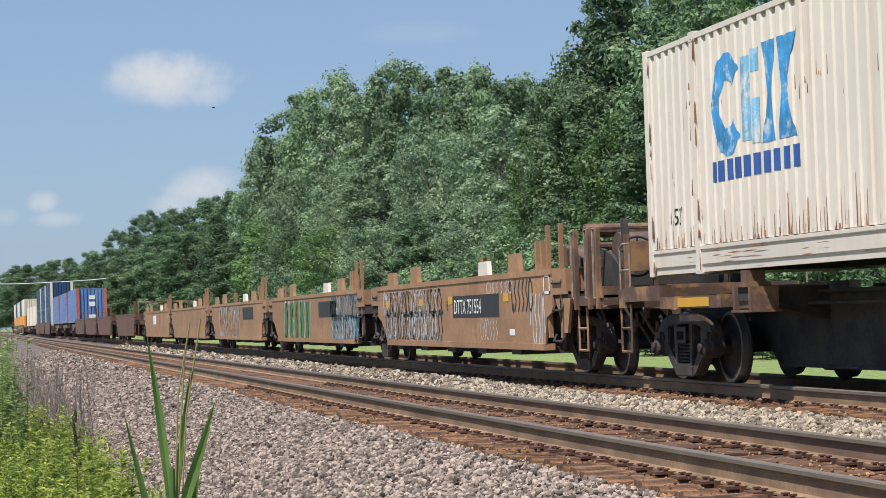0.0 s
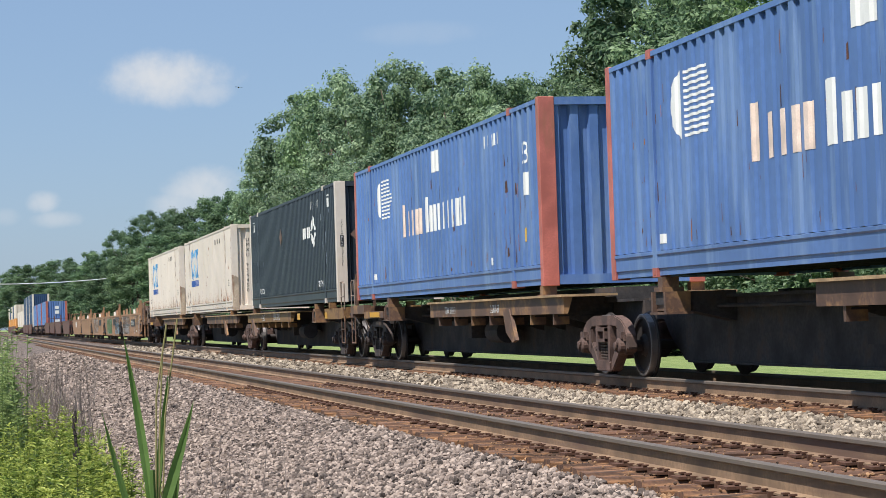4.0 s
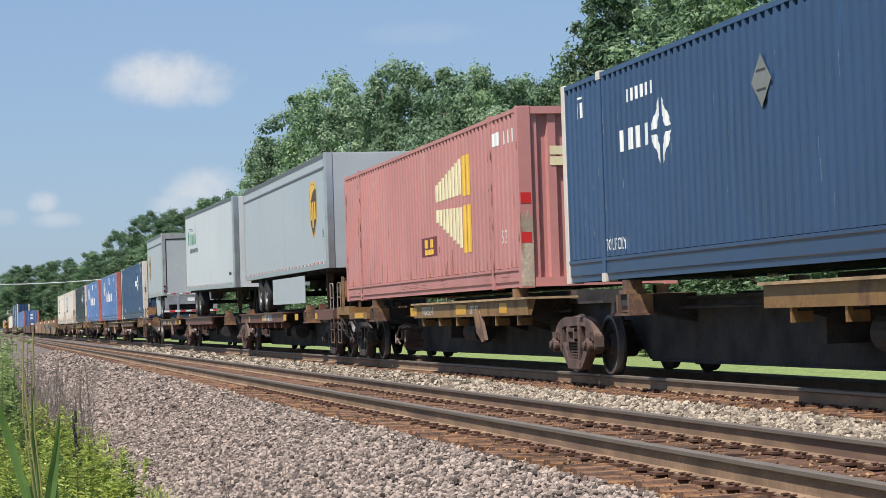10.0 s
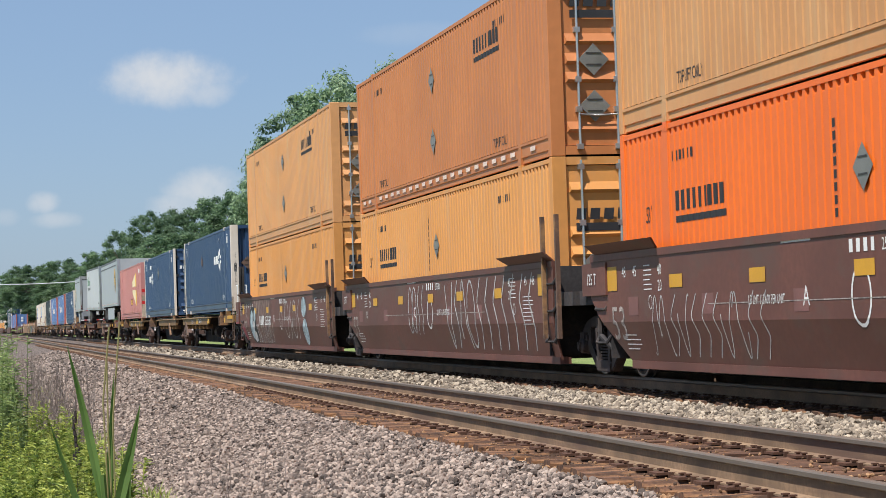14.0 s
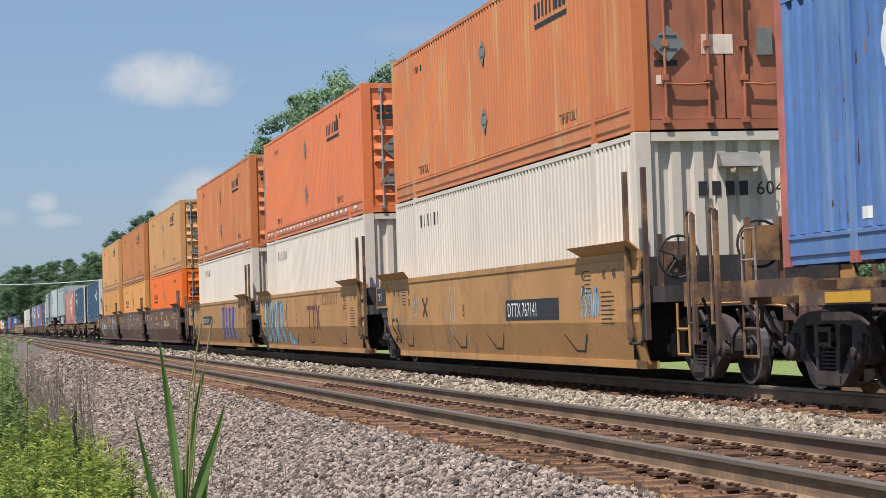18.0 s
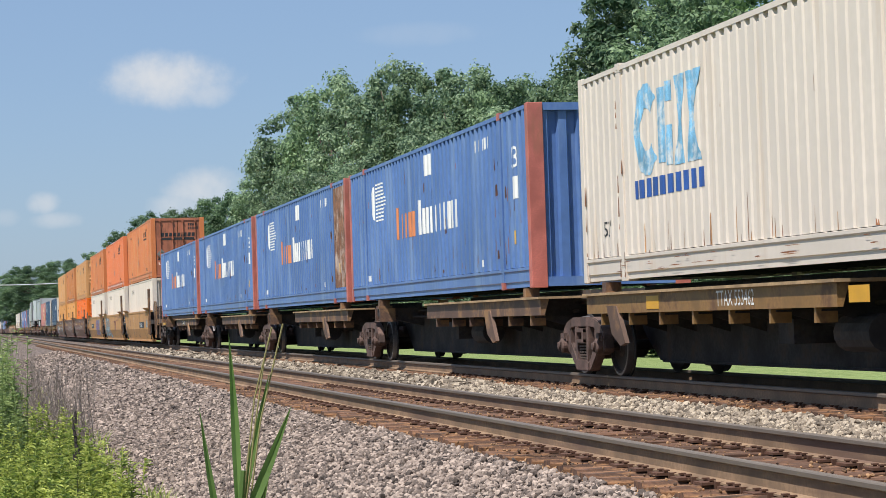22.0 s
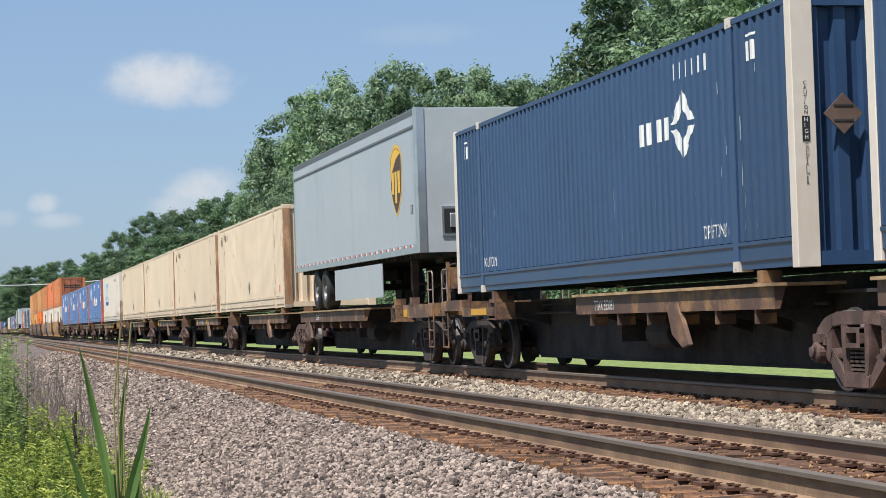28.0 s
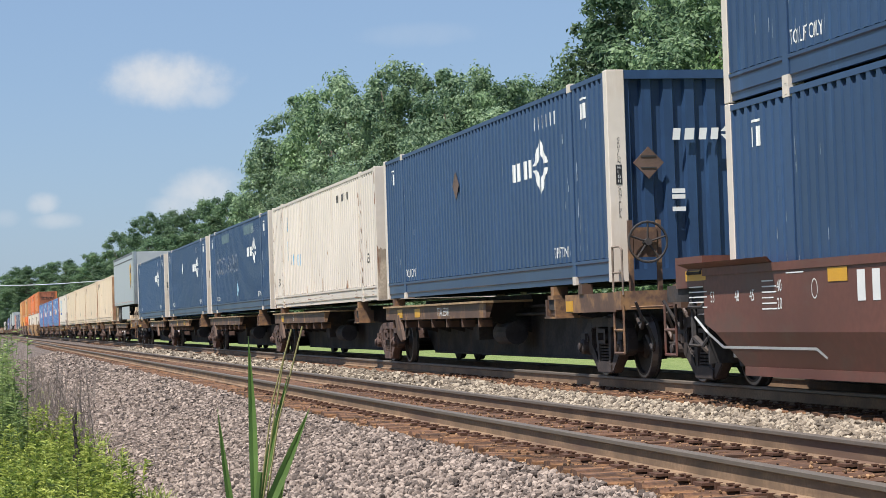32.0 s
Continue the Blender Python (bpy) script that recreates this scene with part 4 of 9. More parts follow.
def paint_bm(name, parent, bm, material, w=FLAT, off=0.004, label=""):
    ys = [v.co.y for v in bm.verts]
    for y in bends(w, min(ys), max(ys))[1:-1]:
        bmesh.ops.bisect_plane(bm, geom=bm.verts[:] + bm.edges[:] + bm.faces[:], plane_co=(0, y, 0), plane_no=(0, 1, 0))
    if len(w) > 3:
        bmesh.ops.bisect_plane(bm, geom=bm.verts[:] + bm.edges[:] + bm.faces[:], plane_co=(0, 0, w[3]), plane_no=(0, 0, 1))
    for v in bm.verts:
        x = w[0](v.co.y) - off
        if len(w) > 3 and v.co.z < w[3]:
            x += 0.12 * (w[3] - v.co.z) / (w[3] - w[4])
        v.co.x = x
    ob = part(name, bm, material, parent, label)
    if name in ("graffiti", "scuff", "lettering", "number_bar", "name_bar", "small_print", "rust_stain", "rivet_line", "globe_pattern", "emblem", "marking", "reflective_tape", "reflector", "patch", "height_mark"):
        ob["kind"] = "stuff"
    return ob


def rect(y, z, wide, high):
    """A rectangle that runs from y towards the train's tail."""
    return [(y, z), (y - wide, z), (y - wide, z + high), (y, z + high)]


TEXT_CACHE = {}


def text_bm(body, size, stretch=1.0):
    cu = bpy.data.curves.new("writing", "FONT")
    cu.body, cu.size, cu.resolution_u = body, size, 2
    ob = bpy.data.objects.new("writing", cu)
    me = bpy.data.meshes.new_from_object(ob)
    bm = bmesh.new()
    bm.from_mesh(me)
    bpy.data.objects.remove(ob)
    bpy.data.meshes.remove(me)
    bpy.data.curves.remove(cu)
    for v in bm.verts:
        v.co.x *= stretch
    return bm


def write(parent, body, y, z, size, material, w=FLAT, stretch=1.0, off=0.004, upright=False):
    """Lettering that starts at y, on base line z; upright: one letter below another."""
    bm = bmesh.new()
    lines = [(c, -k * size * 0.95) for k, c in enumerate(body)] if upright else [(body, 0)]
    for line, dz in lines:
        if line == " ":
            continue
        b = text_bm(line, size, stretch)
        for v in b.verts:
            v.co = Vector((0, y - v.co.x, z + v.co.y + dz))
        me = bpy.data.meshes.new("t")
        b.to_mesh(me)
        b.free()
        bm.from_mesh(me)
        bpy.data.meshes.remove(me)
    return paint_bm("lettering", parent, bm, material, w, off)


def ellipse(y, z, ry, rz, a0=0, a1=360, n=20):
    return [(y - ry * math.cos(radians(a0 + (a1 - a0) * k / n)), z + rz * math.sin(radians(a0 + (a1 - a0) * k / n))) for k in range(n if a1 - a0 == 360 else n + 1)]


def blocks(y, z, widths, high, gap, skew=0.0, first=1.0, fill=0.62):
    """A row of plain blocks in place of a name."""
    out = []
    for k, wd in enumerate(widths):
        h = high * (first if k == 0 else 1.0)
        out.append([(y, z), (y - wd * fill, z), (y - wd * fill - skew, z + h), (y - skew, z + h)])
        y -= wd + gap
    return out


def scribble(rng, y, z, wide, high, loops, thick, slant=0.0):
    """Loose looping spray strokes as ribbons of (y, z) quads."""
    shapes = []
    y0 = y
    for k in range(loops):
        w0 = wide / loops
        pts = []
        ph = rng.uniform(0, 6.28)
        style = rng.randint(0, 3)
        for j in range(15):
            u = j / 14
            if style == 0:
                py, pz = u * w0 * 1.1, high * (0.5 + 0.5 * math.sin(ph + u * 5.5))
            elif style == 1:
                py, pz = w0 * (0.5 + 0.5 * math.cos(u * 6.1 + ph)), high * (0.5 + 0.48 * math.sin(u * 6.1 + ph))
            else:
                py, pz = w0 * (0.3 + 0.5 * abs((u * 3) % 2 - 1)), high * (1 - u)
            pts.append((y0 - py - slant * pz, z + pz))
        for (ya, za), (yb, zb) in zip(pts, pts[1:]):
            dy, dz = yb - ya, zb - za
            n = math.hypot(dy, dz) or 1
            ny, nz = -dz / n * thick / 2, dy / n * thick / 2
            shapes.append([(ya + ny, za + nz), (yb + ny, zb + nz), (yb - ny, zb - nz), (ya - ny, za - nz)])
        y0 -= w0
    return shapes


def container(label, body, posts=None, thin=False, pitch=0.28, depth=0.034, tail="ribs", head="ribs", rail_z=0.34, group="intermodal containers", lift=None, belt=True, door_paint=None):
    """A fifty-three-foot steel container: corrugated sides with two lifting posts a side, rails, corner posts, roof, ends."""
    t = thing("shipping_container", label, "shipping container", group)
    posts = posts or body
    w = wave_of(pitch, depth)
    top = HIGH - 0.075
    for mirror in (False, True):
        for y0, y1 in ((-LEN / 2 + 0.16, -6.17), (-6.03, 6.03), (6.17, LEN / 2 - 0.16)):
            bm = bmesh.new()
            wall_sheet(bm, w, y0, y1, rail_z, top, mirror, 0.06)
            part("side_panel", bm, body, t)
        sg = 1 if mirror else -1
        bm = bmesh.new()
        plate(bm, [(sg * (HALF - 0.07), top - 0.005), (sg * HALF, top - 0.005), (sg * HALF, HIGH - 0.015), (sg * (HALF - 0.07), HIGH - 0.015)], 1, -LEN / 2 + 0.1, LEN / 2 - 0.1)
        part("top_rail", bm, body, t)
        for y0, y1 in ((-LEN / 2 + 0.16, -6.18), (-6.02, 6.02), (6.18, LEN / 2 - 0.16)):
            bm = bmesh.new()
            if belt:
                prof = [(sg * (HALF - 0.09), 0.02), (sg * (HALF - 0.03), 0.02), (sg * (HALF - 0.03), 0.1), (sg * (HALF - 0.012), 0.115), (sg * (HALF - 0.012), rail_z - 0.07), (sg * (HALF + 0.004), rail_z - 0.05), (sg * (HALF + 0.004), rail_z - 0.012), (sg * (HALF - 0.05), rail_z)]
            else:
                prof = [(sg * (HALF - 0.09), 0.06), (sg * HALF, 0.06), (sg * HALF, rail_z), (sg * (HALF - 0.06), rail_z)]
            plate(bm, prof, 1, y0, y1)
            part("bottom_rail", bm, body, t)
        for y in (-6.1, 6.1):
            bm = bmesh.new()
            box(bm, sg * (HALF - 0.06), sg * (HALF + 0.004), y - 0.085, y + 0.085, 0.0, HIGH + 0.012)
            bmesh.ops.bevel(bm, geom=bm.edges[:], offset=0.008, segments=1, affect="EDGES")
            post = part("lift_post", bm, lift or body, t)
            for z in (0.0, HIGH - 0.105):
                bm = bmesh.new()
                box(bm, sg * (HALF - 0.17), sg * (HALF + 0.008), y - 0.09, y + 0.09, z, z + 0.12)
                box(bm, sg * (HALF + 0.006), sg * (HALF + 0.012), y - 0.03, y + 0.03, z + 0.03, z + 0.09)
                part("corner_casting", bm, posts if posts is not body else body, post)
        for e in (-1, 1):
            bm = bmesh.new()
            wide = 0.25 if posts is not body else 0.22
            if thin and e < 0:
                wide = 0.09
            plate(bm, [(sg * (HALF + 0.006), e * LEN / 2), (sg * (HALF + 0.006), e * (LEN / 2 - 0.17)), (sg * (HALF - 0.06), e * (LEN / 2 - 0.17)), (sg * (HALF - wide), e * (LEN / 2 - 0.05)), (sg * (HALF - wide), e * LEN / 2)], 2, 0.0, HIGH + 0.004)
            bmesh.ops.bevel(bm, geom=bm.edges[:], offset=0.008, segments=1, affect="EDGES")
            part("corner_post", bm, posts, t)
    bm = bmesh.new()
    ys = [-LEN / 2 + 0.1 + k * (LEN - 0.2) / 60 for k in range(61)]
    rows = [[bm.verts.new((x, y, HIGH - 0.03 + (0.012 if k % 2 else 0))) for k, y in enumerate(ys)] for x in (-HALF + 0.05, HALF - 0.05)]
    for k in range(60):
        bm.faces.new((rows[0][k], rows[1][k], rows[1][k + 1], rows[0][k + 1]))
    part("roof", bm, body, t)
    bm = bmesh.new()
    box(bm, -HALF + 0.08, HALF - 0.08, -LEN / 2 + 0.05, LEN / 2 - 0.05, 0.1, 0.16)
    for k in range(26):
        y = -7.6 + k * 0.608
        box(bm, -HALF + 0.06, HALF - 0.06, y - 0.03, y + 0.03, 0.05, 0.1)
    part("floor_frame", bm, UNDER, t)
    for e, kind in ((-1, tail), (1, head)):
        y = e * (LEN / 2 - 0.06)
        if kind == "ribs":
            bm = bmesh.new()
            n, x0 = 7, HALF - (0.2 if not (thin and e < 0) else 0.08)
            xs = []
            for k in range(n):
                a = -x0 + 2 * x0 * k / n
                p = 2 * x0 / n
                xs += [(a, 0), (a + p * 0.42, 0), (a + p * 0.52, 1), (a + p * 0.9, 1)]
            xs.append((x0, 0))
            lo = [bm.verts.new((x, y - e * 0.07 * d, 0.15)) for x, d in xs]
            hi = [bm.verts.new((x, y - e * 0.07 * d, HIGH - 0.1)) for x, d in xs]
            for k in range(len(xs) - 1):
                bm.faces.new((lo[k], lo[k + 1], hi[k + 1], hi[k]))
            part("end_wall", bm, body, t)
            for z0, z1 in ((0.02, 0.17), (HIGH - 0.12, HIGH)):
                bm = bmesh.new()
                box(bm, -HALF + 0.2, HALF - 0.2, min(y - e * 0.08, y + e * 0.045), max(y - e * 0.08, y + e * 0.045), z0, z1)
                part("end_beam", bm, body, t)
        else:
            doors(t, y, e, door_paint or body, door_paint is not None)
    return t


def doors(t, y, e, body, smooth=False):
    """Two doors, smooth or with pressed panels, four locking bars, hinges and handles."""
    for name, z0, z1 in (("door_sill", 0.02, 0.15), ("door_header", HIGH - 0.12, HIGH)):
        fr = bmesh.new()
        box(fr, -HALF + 0.15, HALF - 0.15, min(y, y + e * 0.05), max(y, y + e * 0.05), z0, z1)
        part(name, fr, body, t)
    for sg in (-1, 1):
        bm = bmesh.new()
        x0, x1 = sg * 0.015, sg * (HALF - 0.16)
        box(bm, min(x0, x1), max(x0, x1), y - 0.02, y + 0.02, 0.16, HIGH - 0.13)
        door = part("door", bm, body, t)
        xa, xb = min(x0, x1) + 0.1, max(x0, x1) - 0.06
        for z in () if smooth else (0.35, 1.1, 1.38, 1.68, 2.35):
            bm = bmesh.new()
            o = y + e * 0.021
            v = [bm.verts.new(p) for p in ((xa, o, z), (xb, o, z), (xb - 0.03, o + e * 0.05, z + 0.05), (xa + 0.03, o + e * 0.05, z + 0.05), (xb, o, z + 0.17), (xa, o, z + 0.17))]
            bm.faces.new((v[0], v[1], v[2], v[3]))
            bm.faces.new((v[3], v[2], v[4], v[5]))
            bm.faces.new((v[1], v[4], v[2]))
            bm.faces.new((v[0], v[3], v[5]))
            part("pressed_panel", bm, body, door)
        for k, x in enumerate((sg * 0.25, sg * 0.85)):
            bm = bmesh.new()
            o = y + e * 0.075
            tube(bm, (x, o, 0.1), (x, o, HIGH - 0.05), 0.02, 8)
            for z in (0.14, 0.7, 1.15, 1.9, HIGH - 0.15):
                box(bm, x - 0.045, x + 0.045, min(y, o + e * 0.025), max(y, o + e * 0.025), z - 0.04, z + 0.04)
            bar(bm, [(x, o + e * 0.02, 0.62), (x + 0.36 * (1 if k == 0 else -1) * sg, o + e * 0.02, 0.6)], 0.014)
            part("locking_bar", bm, body if smooth else ALU, door, "painted locking bar" if smooth else "zinc-grey locking bar")
        for z in (0.3, 0.95, 1.7, 2.5):
            bm = bmesh.new()
            box(bm, min(sg * (HALF - 0.2), sg * (HALF - 0.05)), max(sg * (HALF - 0.2), sg * (HALF - 0.05)), min(y, y + e * 0.05), max(y, y + e * 0.05), z, z + 0.09)
            part("hinge", bm, BLACK, door)


def placard(t, y, z, w, rusty=False, size=0.3):
    p = paint("placard", t, [[(y, z - size), (y - size, z), (y, z + size), (y + size, z)]], PLACARD_RUST if rusty else PLACARD, FLAT, 0.006)
    for dz in (-0.36, 0.36):
        paint("placard_clip", p, [rect(y + 0.45 * size, z + dz * size, 0.9 * size, 0.02)], PLACARD_DARK, FLAT, 0.011)


def end_placard(t, x, z, e, size=0.27, rusty=False):
    bm = bmesh.new()
    y = e * (LEN / 2 + 0.0)
    plate(bm, [(x, z - size), (x + size, z), (x, z + size), (x - size, z)], 1, min(y, y + e * 0.02), max(y, y + e * 0.02))
    p = part("placard", bm, PLACARD_RUST if rusty else PLACARD, t)
    for dz in (-0.36, 0.36):
        bm = bmesh.new()
        box(bm, x - 0.5 * size, x + 0.5 * size, min(y + e * 0.02, y + e * 0.028), max(y + e * 0.02, y + e * 0.028), z + dz * size, z + dz * size + 0.02)
        part("placard_clip", bm, PLACARD_DARK, p)


def end_blocks(t, x, z, widths, high, gap, e, material, bar_under=False, back=0.0):
    """A row of plain blocks on an end wall, read from the camera's side inwards."""
    bm = bmesh.new()
    y = e * (LEN / 2 + 0.002 - back)
    for wd in widths:
        plate(bm, [(x, z), (x + wd * 0.75, z), (x + wd * 0.75 + 0.02, z + high), (x + 0.02, z + high)], 1, y, y + e * 0.004)
        x += wd + gap
    if bar_under:
        n = sum(widths) + gap * len(widths)
        plate(bm, [(x - n, z - 0.17), (x, z - 0.17), (x, z - 0.05), (x - n, z - 0.05)], 1, y, y + e * 0.004)
    part("marking", bm, material, t)


# ---- bogies ----
WHEEL_R = 0.435


def wheelset_mesh():
    bm = bmesh.new()
    for sg in (-1, 1):
        prof = [(0.66, 0.1), (0.66, 0.3), (0.675, WHEEL_R + 0.028), (0.7, WHEEL_R + 0.028), (0.715, WHEEL_R), (0.8, WHEEL_R - 0.008), (0.8, WHEEL_R - 0.07), (0.765, WHEEL_R - 0.085), (0.755, 0.16), (0.81, 0.12), (0.81, 0.1)]
        lathe(bm, [(sg * a, b) for a, b in prof], 0, 0, 28)
    tube(bm, (-1.05, 0, 0), (1.05, 0, 0), 0.075, 12)
    return shade_mesh(bm, "wheelset")


def tread_mesh(sg):
    bm = bmesh.new()
    lathe(bm, [(sg * 0.716, WHEEL_R + 0.0015), (sg * 0.798, WHEEL_R - 0.004), (sg * 0.8012, WHEEL_R - 0.012), (sg * 0.8012, WHEEL_R - 0.04)], 0, 0, 28, True, True)
    return shade_mesh(bm, "tread")


def side_frame_mesh(sg):
    """Cast side frame: a broad top chord with rounded shoulders, jaws over the bearings, slanting columns and a basket below the springs."""
    bm = bmesh.new()
    x0, x1 = sorted((sg * 0.93, sg * 1.075))
    xi0, xi1 = sorted((sg * 0.95, sg * 1.05))
    plate(bm, [(-0.62, 0.69), (-0.62, 0.83), (-0.5, 0.855), (0.5, 0.855), (0.62, 0.83), (0.62, 0.69), (0.4, 0.72), (-0.4, 0.72)], 0, x0, x1)
    for y in (-1, 1):
        # shoulder and pedestal jaw
        plate(bm, [(y * 0.6, 0.84), (y * 0.82, 0.79), (y * 0.98, 0.7), (y * 1.08, 0.58), (y * 1.1, 0.4), (y * 1.03, 0.34), (y * 1.0, 0.52), (y * 0.8, 0.56), (y * 0.74, 0.6), (y * 0.6, 0.68)], 0, x0, x1)
        plate(bm, [(y * 0.8, 0.57), (y * 0.78, 0.36), (y * 0.68, 0.3), (y * 0.6, 0.4), (y * 0.6, 0.69), (y * 0.74, 0.62)], 0, x0, x1)
        # column beside the springs and outer strut down to the basket
        plate(bm, [(y * 0.22, 0.73), (y * 0.36, 0.73), (y * 0.33, 0.4), (y * 0.3, 0.2), (y * 0.2, 0.2)], 0, x0 - 0.012, x1 + 0.012)
        plate(bm, [(y * 0.62, 0.5), (y * 0.7, 0.33), (y * 0.36, 0.08), (y * 0.22, 0.08), (y * 0.3, 0.2), (y * 0.44, 0.3)], 0, x0, x1)
        # brake beam pocket
        box(bm, xi0, xi1, min(y * 0.4, y * 0.6), max(y * 0.4, y * 0.6), 0.36, 0.42)
    plate(bm, [(-0.32, 0.07), (0.32, 0.07), (0.34, 0.2), (0.2, 0.235), (-0.2, 0.235), (-0.34, 0.2)], 0, x0 - 0.02, x1 + 0.02)
    bmesh.ops.bevel(bm, geom=bm.edges[:], offset=0.014, segments=2, affect="EDGES")
    return shade_mesh(bm, "side_frame")


def springs_mesh(sg):
    bm = bmesh.new()
    for y in (-0.13, 0.0, 0.13):
        for k in range(6):
            z = 0.25 + 0.042 * k
            lathe_z(bm, sg * 1.02, y, z, 0.066)
    return shade_mesh(bm, "spring_nest")


def lathe_z(bm, x, y, z, r):
    n = 10
    a = [bm.verts.new((x + r * math.cos(k * 2 * math.pi / n), y + r * math.sin(k * 2 * math.pi / n), z)) for k in range(n)]
    b = [bm.verts.new((x + r * math.cos(k * 2 * math.pi / n), y + r * math.sin(k * 2 * math.pi / n), z + 0.024)) for k in range(n)]
    for k in range(n):
        bm.faces.new((a[k], a[(k + 1) % n], b[(k + 1) % n], b[k]))
    bm.faces.new(a[::-1])
    bm.faces.new(b)


def bolster_mesh():
    bm = bmesh.new()
    box(bm, -0.95, 0.95, -0.19, 0.19, 0.49, 0.66)
    for sg in (-1, 1):
        # open end of the bolster: a frame round a dark mouth, with a lip
        for y0, y1, z0, z1 in ((-0.21, -0.13, 0.49, 0.68), (0.13, 0.21, 0.49, 0.68), (-0.21, 0.21, 0.485, 0.53), (-0.21, 0.21, 0.635, 0.69)):
            box(bm, min(sg * 0.9, sg * 1.13), max(sg * 0.9, sg * 1.13), y0, y1, z0, z1)
        box(bm, min(sg * 0.94, sg * 1.05), max(sg * 0.94, sg * 1.05), -0.03, 0.03, 0.52, 0.64)
    box(bm, -0.35, 0.35, -0.25, 0.25, 0.6, 0.74)
    for sg in (-1, 1):
        tube(bm, (sg * 0.62, -0.3, 0.38), (sg * 0.62, 0.3, 0.38), 0.04, 6)
        box(bm, min(sg * 0.68, sg * 0.86), max(sg * 0.68, sg * 0.86), -0.36, -0.26, 0.25, 0.52)
        box(bm, min(sg * 0.68, sg * 0.86), max(sg * 0.68, sg * 0.86), 0.26, 0.36, 0.25, 0.52)
    return shade_mesh(bm, "bolster")


def bearing_mesh(sg):
    bm = bmesh.new()
    lathe(bm, [(sg * 0.9, 0.1), (sg * 0.94, 0.125), (sg * 1.05, 0.125), (sg * 1.07, 0.11), (sg * 1.14, 0.11), (sg * 1.16, 0.09), (sg * 1.17, 0.06), (sg * 1.2, 0.055), (sg * 1.205, 0.02)], 0, WHEEL_R, 16)
    for k in range(3):
        a = 2 * math.pi * k / 3 + 0.5
        y, z = 0.062 * math.cos(a), WHEEL_R + 0.062 * math.sin(a)
        box(bm, min(sg * 1.15, sg * 1.19), max(sg * 1.15, sg * 1.19), y - 0.018, y + 0.018, z - 0.018, z + 0.018)
    # adapter saddle over the bearing
    box(bm, min(sg * 0.93, sg * 1.1), max(sg * 0.93, sg * 1.1), -0.15, 0.15, WHEEL_R + 0.07, WHEEL_R + 0.15)
    box(bm, min(sg * 0.93, sg * 1.13), max(sg * 0.93, sg * 1.13), -0.1, 0.1, WHEEL_R + 0.1, WHEEL_R + 0.19)
    return shade_mesh(bm, "bearing")


BOGIE = dict(wheelset=wheelset_mesh(), bolster=bolster_mesh())
for _sg in (-1, 1):
    BOGIE["frame", _sg], BOGIE["spring", _sg], BOGIE["bearing", _sg] = side_frame_mesh(_sg), springs_mesh(_sg), bearing_mesh(_sg)
    BOGIE["tread", _sg] = tread_mesh(_sg)
# second set of bogie meshes, coloured for grease and shade
GRIMY_SHADED = {}
for _key in [k for k in BOGIE if k != "wheelset" and k[0] != "tread"]:
    BOGIE[_key].materials.append(SPRING if _key[0] == "spring" else TRUCK_STEEL)
    GRIMY_SHADED[_key] = BOGIE[_key].copy()
    GRIMY_SHADED[_key].materials[0] = GRIMY_SHADED_STEEL
WHEELS = []


def bogie(parent, y, z=0.0, grimy=False):
    """A two-axle freight bogie under a car, at y along it; grimy: steel darkened for black grease and for shade, as at
    the ends of a set.
    """
    kit = GRIMY_SHADED if grimy else BOGIE
    b = part("bogie", kit["bolster"], TRUCK_STEEL, parent, "cast steel freight bogie, darkened for grease and shade" if grimy else "rusty cast steel freight bogie")
    b.location = (0, y, z)
    for sg in (-1, 1):
        part("side_frame", kit["frame", sg], TRUCK_STEEL, b)
        tagged(part("spring_nest", kit["spring", sg], SPRING, b), kind="stuff")
        for dy in (-0.89, 0.89):
            br = part("bearing", kit["bearing", sg], TRUCK_STEEL, b)
            br.location = (0, dy, 0)
    for dy in (-0.89, 0.89):
        wset = part("wheelset", BOGIE["wheelset"], WHEEL_STEEL, b)
        wset.matrix_parent_inverse = Matrix.Translation((0, dy, WHEEL_R))
        WHEELS.append(wset)
        # the tread towards the camera
        tr = part("wheel_tread", BOGIE["tread", -1], TREAD, b, "bright worn wheel tread")
        tr.matrix_parent_inverse = Matrix.Translation((0, dy, WHEEL_R))
        WHEELS.append(tr)
    return b


